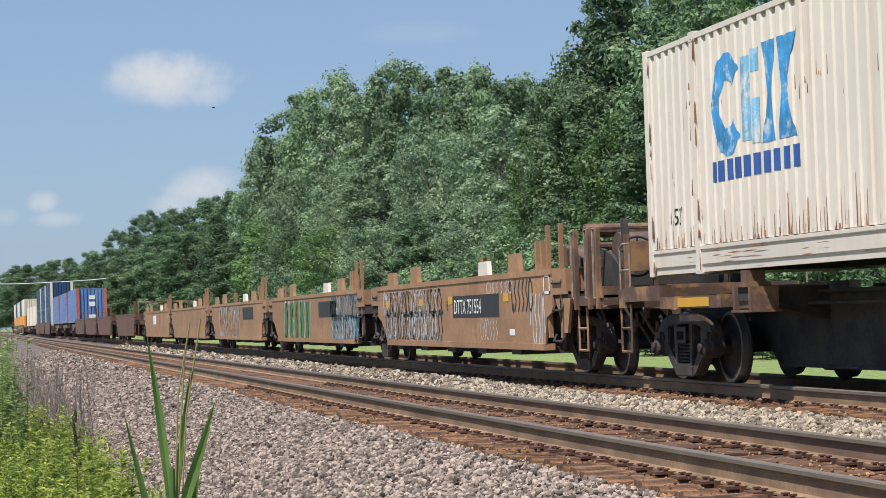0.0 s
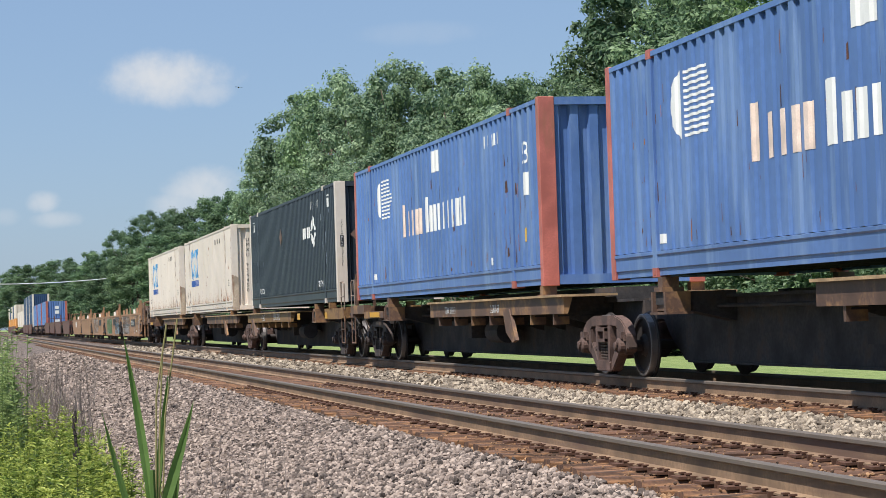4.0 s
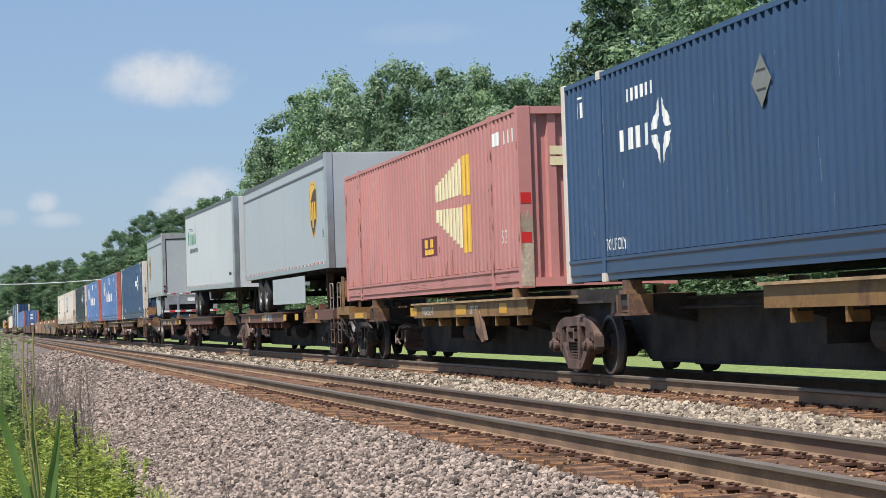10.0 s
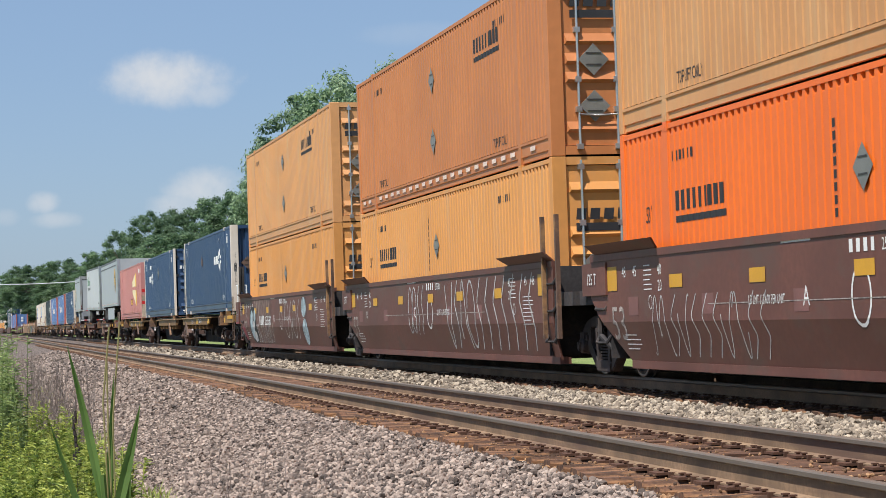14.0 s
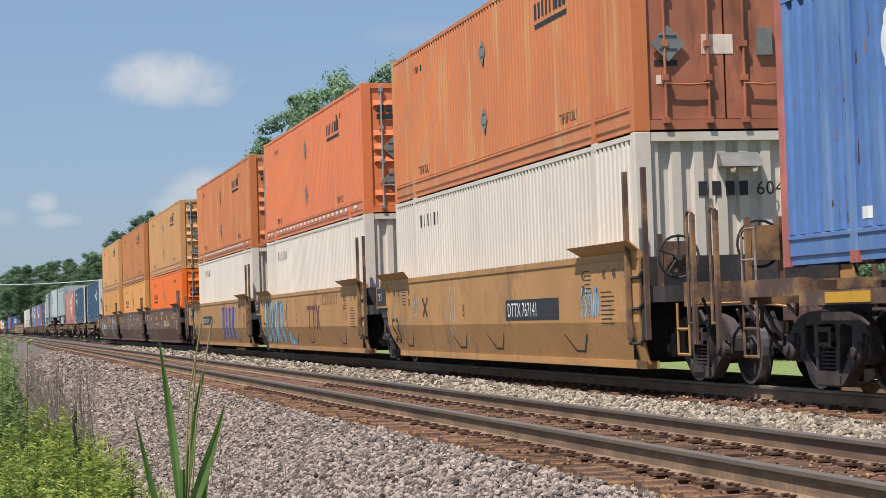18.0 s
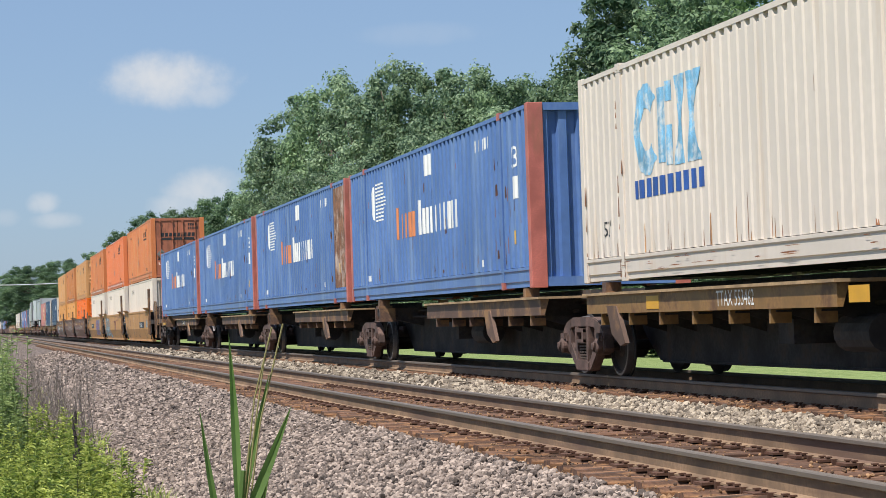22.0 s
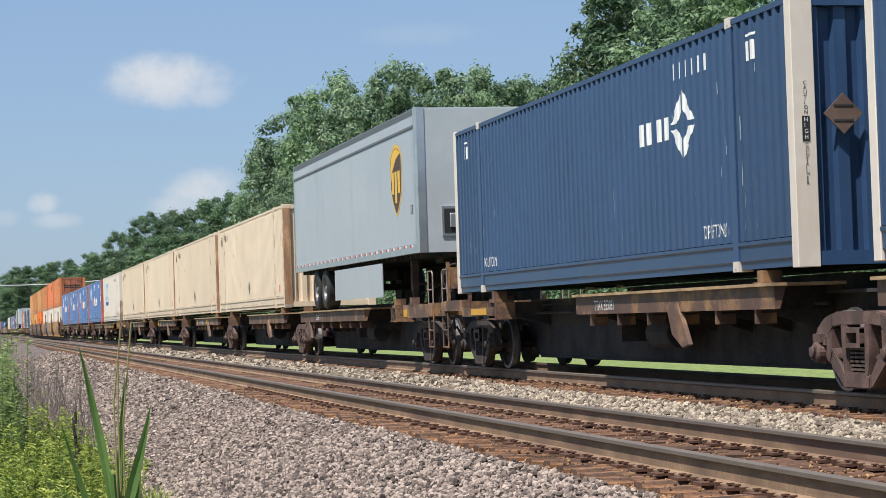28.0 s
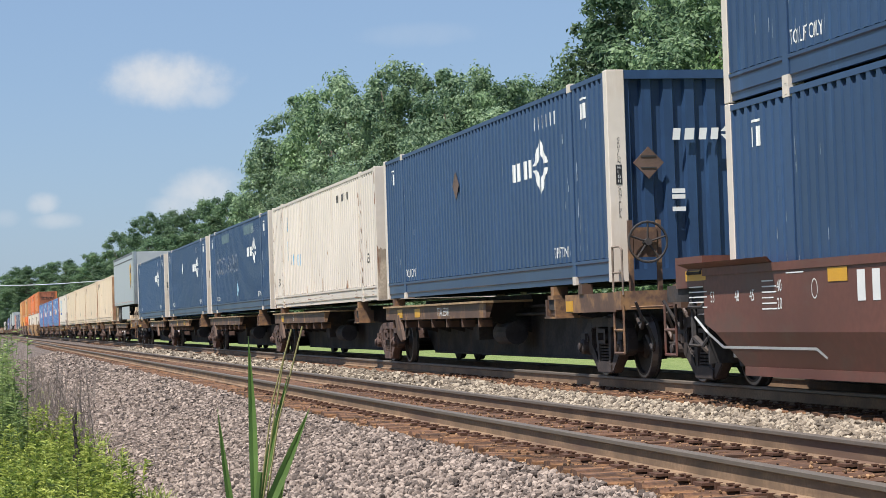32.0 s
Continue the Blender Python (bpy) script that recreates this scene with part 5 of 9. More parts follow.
def end_gear(t, y, e, rusty=SPINE_SIDE, hoop=True):
    """Coupler, steps, grab irons, air hoses and cut lever at a car's end; e: which way the end looks."""
    bm = bmesh.new()
    box(bm, -0.13, 0.13, min(y, y + e * 0.55), max(y, y + e * 0.55), 0.72, 0.95)
    box(bm, -0.2, 0.2, min(y + e * 0.5, y + e * 0.85), max(y + e * 0.5, y + e * 0.85), 0.66, 1.0)
    bmesh.ops.bevel(bm, geom=bm.edges[:], offset=0.03, segments=1, affect="EDGES")
    part("coupler", bm, TRUCK_STEEL, t)
    bm = bmesh.new()
    for x in (-0.3, 0.28):
        bar(bm, [(x, y + e * 0.1, 0.85), (x, y + e * 0.35, 0.62), (x, y + e * 0.62, 0.5), (x, y + e * 0.9, 0.58)], 0.028)
    part("air_hose", bm, BLACK, t)
    for sg in (-1, 1):
        x = sg * 1.33
        bm = bmesh.new()
        for yy in (y, y - e * 0.42):
            bar(bm, [(x, yy, 1.0), (x, yy, 0.36)], 0.017)
        for z in (0.37, 0.68):
            bar(bm, [(x, y, z), (x, y - e * 0.42, z)], 0.019)
        part("step", bm, rusty, t)
        bm = bmesh.new()
        bar(bm, [(x, y, 1.15), (x, y, 1.75), (x, y - e * 0.1, 1.8), (x, y - e * 0.42, 1.8), (x, y - e * 0.42, 1.15)], 0.013)
        bar(bm, [(x, y, 1.45), (x, y - e * 0.42, 1.45)], 0.014)
        if hoop:
            part("grab_iron", bm, GRAB, t)
        else:
            bm.free()
    for k, (x, dy, z) in enumerate(((-1.15, -0.1, 0.9), (-0.8, 0.12, 0.75), (-0.95, -0.25, 0.6), (-0.6, 0.2, 1.02))):
        bm = bmesh.new()
        bar(bm, [(x, y + e * dy, z), (x + 0.05, y + e * (dy + 0.15), z - 0.2), (x + 0.02, y + e * (dy + 0.3), z - 0.1), (x - 0.1, y + e * (dy + 0.38), z + 0.15)], 0.02)
        part("brake_rod", bm, SPRING if k % 2 else UNDER, t)
    bm = bmesh.new()
    bar(bm, [(-1.25, y + e * 0.08, 0.98), (-0.5, y + e * 0.12, 0.98), (-0.15, y + e * 0.5, 0.9)], 0.015)
    part("uncoupling_lever", bm, rusty, t)


def brake_wheel(t, y, x, z, e=-1):
    """A hand brake wheel on its stand; e: which way along the train it faces."""
    bm = bmesh.new()
    n = 20
    rim = [(x + 0.27 * math.cos(2 * math.pi * k / n), y + e * 0.1, z + 0.27 * math.sin(2 * math.pi * k / n)) for k in range(n + 1)]
    bar(bm, rim, 0.017, 6)
    for k in range(5):
        a = 2 * math.pi * k / 5 + 0.3
        bar(bm, [(x, y + e * 0.08, z), (x + 0.27 * math.cos(a), y + e * 0.1, z + 0.27 * math.sin(a))], 0.014, 5)
    tube(bm, (x, y + e * 0.13, z), (x, y - e * 0.02, z), 0.05, 10)
    part("brake_wheel", bm, UNDER, t, "dark hand brake wheel")
    bm = bmesh.new()
    box(bm, x - 0.16, x + 0.16, min(y, y - e * 0.12), max(y, y - e * 0.12), z - 0.2, z + 0.2)
    for dx in (-0.2, 0.2):
        box(bm, x + dx - 0.03, x + dx + 0.03, min(y - e * 0.02, y - e * 0.08), max(y - e * 0.02, y - e * 0.08), 1.1, z + 0.3)
    box(bm, x - 0.25, x + 0.25, min(y + e * 0.02, y - e * 0.5), max(y + e * 0.02, y - e * 0.5), 1.08, 1.14)
    part("brake_stand", bm, SPINE_SIDE, t)


def spine_unit(label, y_head, y_tail, sill, sill_mat, bogies, ends=(), hitch=False, bracket=True):
    """One unit of a spine car: a deep centre beam over its bogies, cross arms under the container's posts and a long wheel platform
    between sill[0] and sill[1]. Lengths along y from the unit's middle."""
    t = thing("spine_car", label, "railroad car", "spine cars")
    bm = bmesh.new()
    # over a bogie the beam is shallow; it drops to its full depth just past the wheels
    deep_a = min(bogies) + 1.42
    deep_b = (max(bogies) if len(bogies) > 1 else y_head + 0.25) - 1.42
    plate(bm, [(y_tail, 0.78), (deep_a - 0.85, 0.78), (deep_a - 0.6, 0.56), (deep_a, 0.22), (deep_b, 0.22), (deep_b + 0.6, 0.56), (deep_b + 0.85, 0.78), (y_head, 0.78), (y_head, 1.06), (y_tail, 1.06)], 0, -0.36, 0.36)
    part("centre_beam", bm, UNDER, t)
    bm = bmesh.new()
    box(bm, -0.5, 0.5, y_tail + 0.1, y_head - 0.1, 1.05, 1.09)
    box(bm, -0.4, 0.4, deep_a + 0.2, deep_b - 0.2, 0.195, 0.225)
    part("beam_flange", bm, UNDER, t)
    a, b = sill
    for sg in (-1, 1):
        bm = bmesh.new()
        plate(bm, [(sg * 1.32, 0.9), (sg * 1.32, 1.15), (sg * 1.18, 1.15), (sg * 1.26, 0.9)], 1, a, b)
        part("side_sill", bm, sill_mat, t)
        bm = bmesh.new()
        plate(bm, [(sg * 1.37, 1.15), (sg * 1.37, 1.185), (sg * 0.5, 1.185), (sg * 0.5, 1.15)], 1, a - 0.05, b + 0.05)
        part("platform_deck", bm, sill_mat if sill_mat is BROWN else DECK_WOOD, t)
        n = max(3, int((b - a) / 1.25))
        for k in range(n):
            y = a + (b - a) * (k + 0.5) / n
            bm = bmesh.new()
            plate(bm, [(sg * 0.36, 0.62), (sg * 1.22, 0.88), (sg * 1.3, 0.92), (sg * 1.3, 1.15), (sg * 0.36, 1.15)], 1, y - 0.012, y + 0.012)
            box(bm, min(sg * 0.4, sg * 1.24), max(sg * 0.4, sg * 1.24), y - 0.05, y + 0.05, 0.86, 0.885)
            part("cross_bracket", bm, UNDER, t)
            bm = bmesh.new()
            plate(bm, [(sg * 1.06, 0.74), (sg * 1.3, 0.74), (sg * 1.3, 0.9), (sg * 1.06, 0.9)], 1, y - 0.03, y + 0.03)
            part("bracket_foot", bm, sill_mat, t)
        for y in (-6.1, 6.1):
            bm = bmesh.new()
            if y < a - 0.3 or y > b + 0.3:
                plate(bm, [(sg * 0.36, 0.75), (sg * 1.3, 0.98), (sg * 1.3, 1.14), (sg * 0.36, 1.14)], 1, y - 0.2, y + 0.2)
                part("cross_arm", bm, UNDER, t)
                bm = bmesh.new()
                # flanged end: web plate between two flanges, a lip below
                box(bm, min(sg * 1.0, sg * 1.28), max(sg * 1.0, sg * 1.28), y - 0.24, y + 0.24, 0.9, 1.14)
                for yy in (y - 0.25, y + 0.25):
                    box(bm, min(sg * 1.0, sg * 1.335), max(sg * 1.0, sg * 1.335), yy - 0.035, yy + 0.035, 0.88, 1.14)
                box(bm, min(sg * 0.98, sg * 1.345), max(sg * 0.98, sg * 1.345), y - 0.34, y + 0.32, 0.855, 0.885)
            box(bm, min(sg * 1.08, sg * 1.3), max(sg * 1.08, sg * 1.3), y - 0.09, y + 0.09, 1.14, 1.33)
            box(bm, min(sg * 1.04, sg * 1.33), max(sg * 1.04, sg * 1.33), y - 0.16, y + 0.16, 1.14, 1.2)
            part("container_pedestal", bm, SPINE_SIDE, t)
    # added dark block: closes the slot over the platform so that it shows dark
    bm = bmesh.new()
    box(bm, -0.48, 0.48, a + 0.1, b - 0.1, 1.09, 1.275)
    part("tunnel_deck", bm, UNDER, t)
    if bracket:
        bm = bmesh.new()
        # under the end of the platform that lies nearer its bogie
        for y in ((b - 1.3) if y_head - b < a - y_tail else (a + 3.3),):
            plate(bm, [(y + 0.3, 1.0), (y - 0.12, 1.0), (y - 0.5, 0.5), (y - 0.28, 0.46), (y + 0.1, 0.62)], 0, -1.34, -1.28)
        part("hinged_bracket", bm, SPINE_SIDE, t)
    bm = bmesh.new()
    tube(bm, (-0.75, -1.8, 0.62), (-0.75, -0.9, 0.62), 0.2, 14)
    box(bm, -0.9, -0.4, 0.3, 0.75, 0.5, 0.78)
    bar(bm, [(-0.6, y_tail + 1.5, 0.95), (-0.62, 0, 0.93), (-0.6, y_head - 1.5, 0.95)], 0.025)
    part("brake_gear", bm, UNDER, t)
    for y in bogies:
        bogie(t, y, grimy=(1 in ends and y > 0) or (-1 in ends and y < 0))
    for e in ends:
        y = y_head if e > 0 else y_tail
        for sg in (-1, 1):
            bm = bmesh.new()
            box(bm, min(sg * 0.3, sg * 1.36), max(sg * 0.3, sg * 1.36), min(y, y - e * 0.25), max(y, y - e * 0.25), 0.95, 1.2)
            # the side sill steps down behind the crossbeam
            for d0, d1, z0, z1 in ((0.25, 1.7, 1.03, 1.22), (1.7, 3.9, 0.92, 1.07)) if e > 0 else ((0.25, 2.7, 0.93, 1.19),):
                box(bm, min(sg * 1.2, sg * 1.36), max(sg * 1.2, sg * 1.36), min(y - e * d0, y - e * d1), max(y - e * d0, y - e * d1), z0, z1)
            if e < 0:
                box(bm, min(sg * 1.22, sg * 1.38), max(sg * 1.22, sg * 1.38), y + 1.75, y + 1.95, 1.19, 1.33)
            part("end_sill", bm, sill_mat, t)
        if e > 0:
            brake_wheel(t, y + 0.32, -0.95, 1.65, 1)
        bm = bmesh.new()
        if e > 0:
            box(bm, -1.368, -1.362, y - 3.5, y - 2.4, 0.94, 1.05)
        else:
            box(bm, -1.368, -1.362, y + 2.3, y + 2.65, 0.95, 1.1)
        part("reflector", bm, PAINT_YELLOW, t)
        end_gear(t, y, e)
    if hitch:
        bm = bmesh.new()
        for sg in (-1, 1):
            bar(bm, [(sg * 0.42, hitch + 0.5, 1.1), (sg * 0.3, hitch, 2.05)], 0.06, 8)
            bar(bm, [(sg * 0.42, hitch - 0.9, 1.1), (sg * 0.3, hitch - 0.1, 1.95)], 0.045, 8)
        box(bm, -0.5, 0.5, hitch - 0.35, hitch + 0.35, 2.03, 2.15)
        part("trailer_hitch", bm, UNDER, t)
    return t


def well_unit(label, paint_mat, half, top, bottom, bogies, ends=(), fold=True, flare=0.2, group="well cars", tall=2.35):
    """One unit of a well car: two deep side walls with top and bottom chords, cross-bearers, end platforms over the bogies."""
    t = thing("well_car", label, "railroad car", group)
    mid = bottom + 0.42 * (top - bottom)
    deep = fold and top > 1.5
    for sg in (-1, 1):
        xo, xi = sg * 1.49, sg * (1.37 if fold else 1.49)
        # upper wall, tapering to the ends
        bm = bmesh.new()
        if deep:
            nose = half + (1.0 if 1 in ends else 0.75)
            plate(bm, [(nose, top), (nose, 0.9 if 1 in ends else 1.12), (half + 0.43, 0.87), (half + 0.25, mid), (-half - 0.45, mid), (-half - 0.52, top)], 0, xo - sg * 0.03, xo)
        else:
            plate(bm, [(half, top), (half, mid + 0.1), (half - 0.35, mid), (-half + 0.35, mid), (-half, mid + 0.1), (-half, top)], 0, xo - sg * 0.03, xo)
        part("side_wall", bm, paint_mat, t)
        bm = bmesh.new()
        foot = (half - 0.7, -half - 0.4) if deep else (half - 1.0, -half + 0.45)
        a = [bm.verts.new(p) for p in ((xo, half + (0.25 if deep else -0.35), mid), (xo, -half - (0.45 if deep else -0.35), mid), (xi, foot[1], bottom + 0.08), (xi, foot[0], bottom + 0.08))]
        b = [bm.verts.new((v.co.x - sg * 0.03, v.co.y, v.co.z)) for v in a]
        bm.faces.new(a)
        bm.faces.new(b[::-1])
        for k in range(4):
            bm.faces.new((a[k], b[k], b[(k + 1) % 4], a[(k + 1) % 4]))
        part("lower_wall", bm, paint_mat, t)
        bm = bmesh.new()
        box(bm, min(xo - sg * 0.12, xo + sg * 0.015), max(xo - sg * 0.12, xo + sg * 0.015), -half - (0.5 if deep else 0), half + (0.7 if deep else 0), top - 0.02, top + 0.07)
        part("top_chord", bm, paint_mat, t)
        bm = bmesh.new()
        box(bm, min(xi - sg * 0.15, xi + sg * 0.02), max(xi - sg * 0.15, xi + sg * 0.02), foot[1], foot[0], bottom, bottom + 0.1)
        part("bottom_chord", bm, paint_mat, t)
        if flare:
            for e in (-1, 1):
                bm = bmesh.new()
                y0, y1 = e * (half + 0.5), e * (half - 2.1)
                v = [(xo, y0, top + 0.07), (xo, y1, top + 0.07), (xo + sg * 0.15, y1 - e * 0.22, top + flare), (xo + sg * 0.15, y0, top + flare)]
                a = [bm.verts.new(p) for p in v]
                b = [bm.verts.new((p[0] - sg * 0.03, p[1], p[2])) for p in v]
                bm.faces.new(a)
                bm.faces.new(b[::-1])
                for k in range(4):
                    bm.faces.new((a[k], b[k], b[(k + 1) % 4], a[(k + 1) % 4]))
                part("guide_flare", bm, paint_mat, t)
    for k in range(7):
        y = (k - 3) * (half - 1.3) / 3
        bm = bmesh.new()
        box(bm, -1.3, 1.3, y - 0.16, y + 0.16, bottom + 0.04, bottom + 0.17)
        part("floor_beam", bm, UNDER, t)
    for e in (-1, 1):
        y0, y1 = e * (half - 0.9), e * (half + (1.4 if fold else 0.75))
        bm = bmesh.new()
        box(bm, -1.46, 1.46, min(y0, y1), max(y0, y1), 1.02, 1.22)
        box(bm, -1.46, 1.46, min(e * (half - 0.12), e * half), max(e * (half - 0.12), e * half), 0.95, top)
        box(bm, -0.32, 0.32, min(y0, y1), max(y0, y1), 0.72, 1.04)
        part("end_platform", bm, UNDER, t)
        bm = bmesh.new()
        plate(bm, [(e * (half - 1.1), bottom + 0.1), (e * (half - 0.75), bottom + 0.1), (e * (half - 0.1), 0.98), (e * (half - 0.4), 0.98)], 0, -1.35, 1.35)
        part("end_bulkhead", bm, UNDER, t)
        if fold:
            bm = bmesh.new()
            box(bm, -1.44, 1.44, min(e * (half + 0.01), e * (half + 0.05)), max(e * (half + 0.01), e * (half + 0.05)), bottom + 0.12, top - 0.02)
            part("end_plate", bm, UNDER, t)
        for x in (-1.44, 1.44):
            if e < 0:
                for dy in (0.18, 0.95) if fold else (-0.3, 0.38):
                    bm = bmesh.new()
                    xp = x * 1.07 if deep else x
                    box(bm, xp - 0.03, xp + 0.03, e * (half + dy) - 0.035, e * (half + dy) + 0.035, 0.55, tall if fold else top + 0.72)
                    part("end_post", bm, SPINE_SIDE if deep else UNDER if dy > 0.5 else paint_mat, t)
            for z in (0.5, 0.95, 1.35):
                bm = bmesh.new()
                bar(bm, [(x, e * (half + 0.02), z + 0.1), (x * 1.04, e * (half + 0.06), z), (x * 1.04, e * (half + 0.5), z), (x, e * (half + 0.54), z + 0.1)], 0.02)
                part("step", bm, UNDER, t)
            bm = bmesh.new()
            bar(bm, [(x, e * (half + 0.5), 1.25), (x, e * (half + 0.5), 0.6), (x * 0.95, e * (half + 0.2), 0.42)], 0.035)
            part("end_strut", bm, UNDER, t)
        if e < 0 and fold:
            continue
        bm = bmesh.new()
        far = half + (0.97 if fold else 0.75)
        if deep:
            if 1 in ends:
                box(bm, -1.52, -1.1, half + 0.98, half + 1.72, 0.89, 1.59)
            else:
                box(bm, -1.52, -1.1, half - 0.04, half + 1.05, 1.14, 1.58)
        else:
            box(bm, -1.49, -1.1, min(e * (half + 0.01), e * far), max(e * (half + 0.01), e * far), 1.18, 1.55)
        part("end_box", bm, paint_mat, t)
    for y in bogies:
        bogie(t, y, grimy=True)
    for e in ends:
        reach = half + (1.9 if fold else 1.25)
        end_gear(t, e * reach, e, paint_mat, hoop=False)
        bm = bmesh.new()
        y = e * (reach - 0.1)
        box(bm, -1.25, 1.25, min(y, y - e * 0.3), max(y, y - e * 0.3), 0.95, 1.25)
        part("end_sill", bm, SPINE_SIDE, t)
        if not fold:
            bm = bmesh.new()
            bar(bm, [(-1.3, y, 1.2), (-1.3, y, 2.1), (1.3, y, 2.1), (1.3, y, 1.2)], 0.025)
            part("handrail", bm, SPINE_SIDE, t)
        if e < 0 and fold:
            brake_wheel(t, -half - 0.4, -0.95, 1.6)
            for dy in (2.35, 3.15):
                bm = bmesh.new()
                yy = -half - dy
                box(bm, -1.43, -1.39, yy - 0.05, yy + 0.05, 0.5, 2.05)
                part("end_post", bm, SPINE_SIDE, t)
                bm = bmesh.new()
                bar(bm, [(-1.41, yy - 0.02, 0.75), (-1.41, yy + 0.2, 0.75), (-1.41, yy + 0.2, 2.05), (-1.41, yy + 0.12, 2.1), (-1.41, yy, 2.06)], 0.016)
                part("grab_iron", bm, SPINE_SIDE, t)
    return t

# ---- trailers ----


def tyre_pair(t, y, z, r=0.5):
    for x in (-1.07, 1.07):
        bm = bmesh.new()
        sg = 1 if x > 0 else -1
        lathe(bm, [(x - sg * 0.16, r * 0.5), (x - sg * 0.17, r * 0.9), (x - sg * 0.13, r), (x + sg * 0.13, r), (x + sg * 0.17, r * 0.9), (x + sg * 0.17, r * 0.6), (x + sg * 0.14, r * 0.55), (x + sg * 0.0, r * 0.5)], y, z, 48)
        tyre = part("tyre", bm, RUBBER, t, smooth=False)
        bm = bmesh.new()
        lathe(bm, [(x + sg * 0.165, r * 0.56), (x + sg * 0.15, r * 0.5), (x + sg * 0.06, r * 0.42), (x + sg * 0.05, r * 0.2), (x + sg * 0.15, r * 0.18), (x + sg * 0.16, r * 0.05)], y, z, 24, True)
        part("wheel_rim", bm, RIM, tyre, "pale steel wheel rim")


def trailer(label, skin, length, floor, top, nose, wheels, rim=True):
    """A road trailer: box with seams, rails and edge posts, on tandem wheels and landing legs; nose: +1 or -1, the way it would be pulled.
    Heights over the rail; wheels: places of the axles."""
    t = thing("road_trailer", label, "trailer", "road trailers")
    h = length / 2
    for sg in (-1, 1):
        n = int(length / 1.22)
        for k in range(n):
            bm = bmesh.new()
            y0, y1 = -h + 0.1 + (length - 0.2) * k / n, -h + 0.1 + (length - 0.2) * (k + 1) / n
            box(bm, min(sg * 1.27, sg * 1.295), max(sg * 1.27, sg * 1.295), y0 + 0.002, y1 - 0.002, floor + 0.18, top - 0.1)
            part("side_panel", bm, skin, t)
        bm = bmesh.new()
        plate(bm, [(sg * 1.2, floor), (sg * 1.305, floor), (sg * 1.305, floor + 0.19), (sg * 1.2, floor + 0.19)], 1, -h + 0.05, h - 0.05)
        part("bottom_rail", bm, ALU, t)
        bm = bmesh.new()
        plate(bm, [(sg * 1.2, top), (sg * 1.27, top), (sg * 1.3, top - 0.03), (sg * 1.3, top - 0.14), (sg * 1.2, top - 0.14)], 1, -h + 0.05, h - 0.05)
        part("top_rail", bm, ROOF_EDGE, t)
        for e in (-1, 1):
            bm = bmesh.new()
            wide = 0.16 if e == nose else 0.1
            plate(bm, [(sg * 1.306, e * (h - wide)), (sg * 1.306, e * (h - 0.05)), (sg * 1.26, e * h), (sg * (1.27 - wide), e * h), (sg * (1.27 - wide), e * (h - wide))], 2, floor, top)
            part("corner_post", bm, ALU, t)
    bm = bmesh.new()
    box(bm, -1.25, 1.25, -h + 0.06, h - 0.06, top - 0.04, top - 0.005)
    part("roof", bm, skin, t)
    bm = bmesh.new()
    box(bm, -1.22, 1.22, -h + 0.1, h - 0.1, floor + 0.02, floor + 0.1)
    for k in range(int(length / 0.5)):
        y = -h + 0.25 + 0.5 * k
        box(bm, -1.2, 1.2, y - 0.025, y + 0.025, floor - 0.08, floor + 0.02)
    part("floor_frame", bm, UNDER, t)
    bm = bmesh.new()
    box(bm, -1.16, 1.16, min(nose * (h - 0.08), nose * (h - 0.02)), max(nose * (h - 0.08), nose * (h - 0.02)), floor, top - 0.03)
    part("nose_wall", bm, skin, t)
    # red and white reflective tape along the lower edge
    red, white = [], []
    y = h - 0.3
    while y > -h + 0.4:
        red.append(rect(y, floor + 0.12, 0.17, 0.05))
        white.append(rect(y - 0.17, floor + 0.12, 0.17, 0.05))
        y -= 0.62
    paint("reflective_tape", t, red, PAINT_RED, FLAT, 0.0135)
    paint("reflective_tape", t, white, PAINT_WHITE, FLAT, 0.0135)
    bm = bmesh.new()
    y0, y1 = min(wheels) - 0.9, max(wheels) + 0.9
    for x in (-0.5, 0.5):
        box(bm, x - 0.06, x + 0.06, y0, y1, floor - 0.35, floor - 0.08)
    for y in wheels:
        tube(bm, (-1.0, y, 1.72), (1.0, y, 1.72), 0.075, 10)
        for x in (-0.5, 0.5):
            box(bm, x - 0.05, x + 0.05, y - 0.12, y + 0.12, 1.68, floor - 0.3)
    part("suspension", bm, UNDER, t)
    for y in wheels:
        tyre_pair(t, y, 1.7)
    # landing legs behind the nose
    ly = nose * (h - (3.0 if length > 12 else 2.0))
    for x in (-0.75, 0.75):
        bm = bmesh.new()
        box(bm, x - 0.07, x + 0.07, ly - 0.07, ly + 0.07, 1.5, floor)
        box(bm, x - 0.05, x + 0.05, ly - 0.05, ly + 0.05, 1.25, 1.55)
        box(bm, x - 0.13, x + 0.13, ly - 0.13, ly + 0.13, 1.19, 1.25)
        bar(bm, [(x, ly, 1.6), (x * 0.6, ly - nose * 0.7, floor)], 0.025)
        part("landing_leg", bm, TRUCK_STEEL, t)
    bm = bmesh.new()
    bar(bm, [(-0.75, ly, 1.65), (0.75, ly, 1.65)], 0.03)
    bar(bm, [(-0.75, ly, 1.4), (0.75, ly, 2.0)], 0.02)
    part("cross_brace", bm, TRUCK_STEEL, t)
    return t


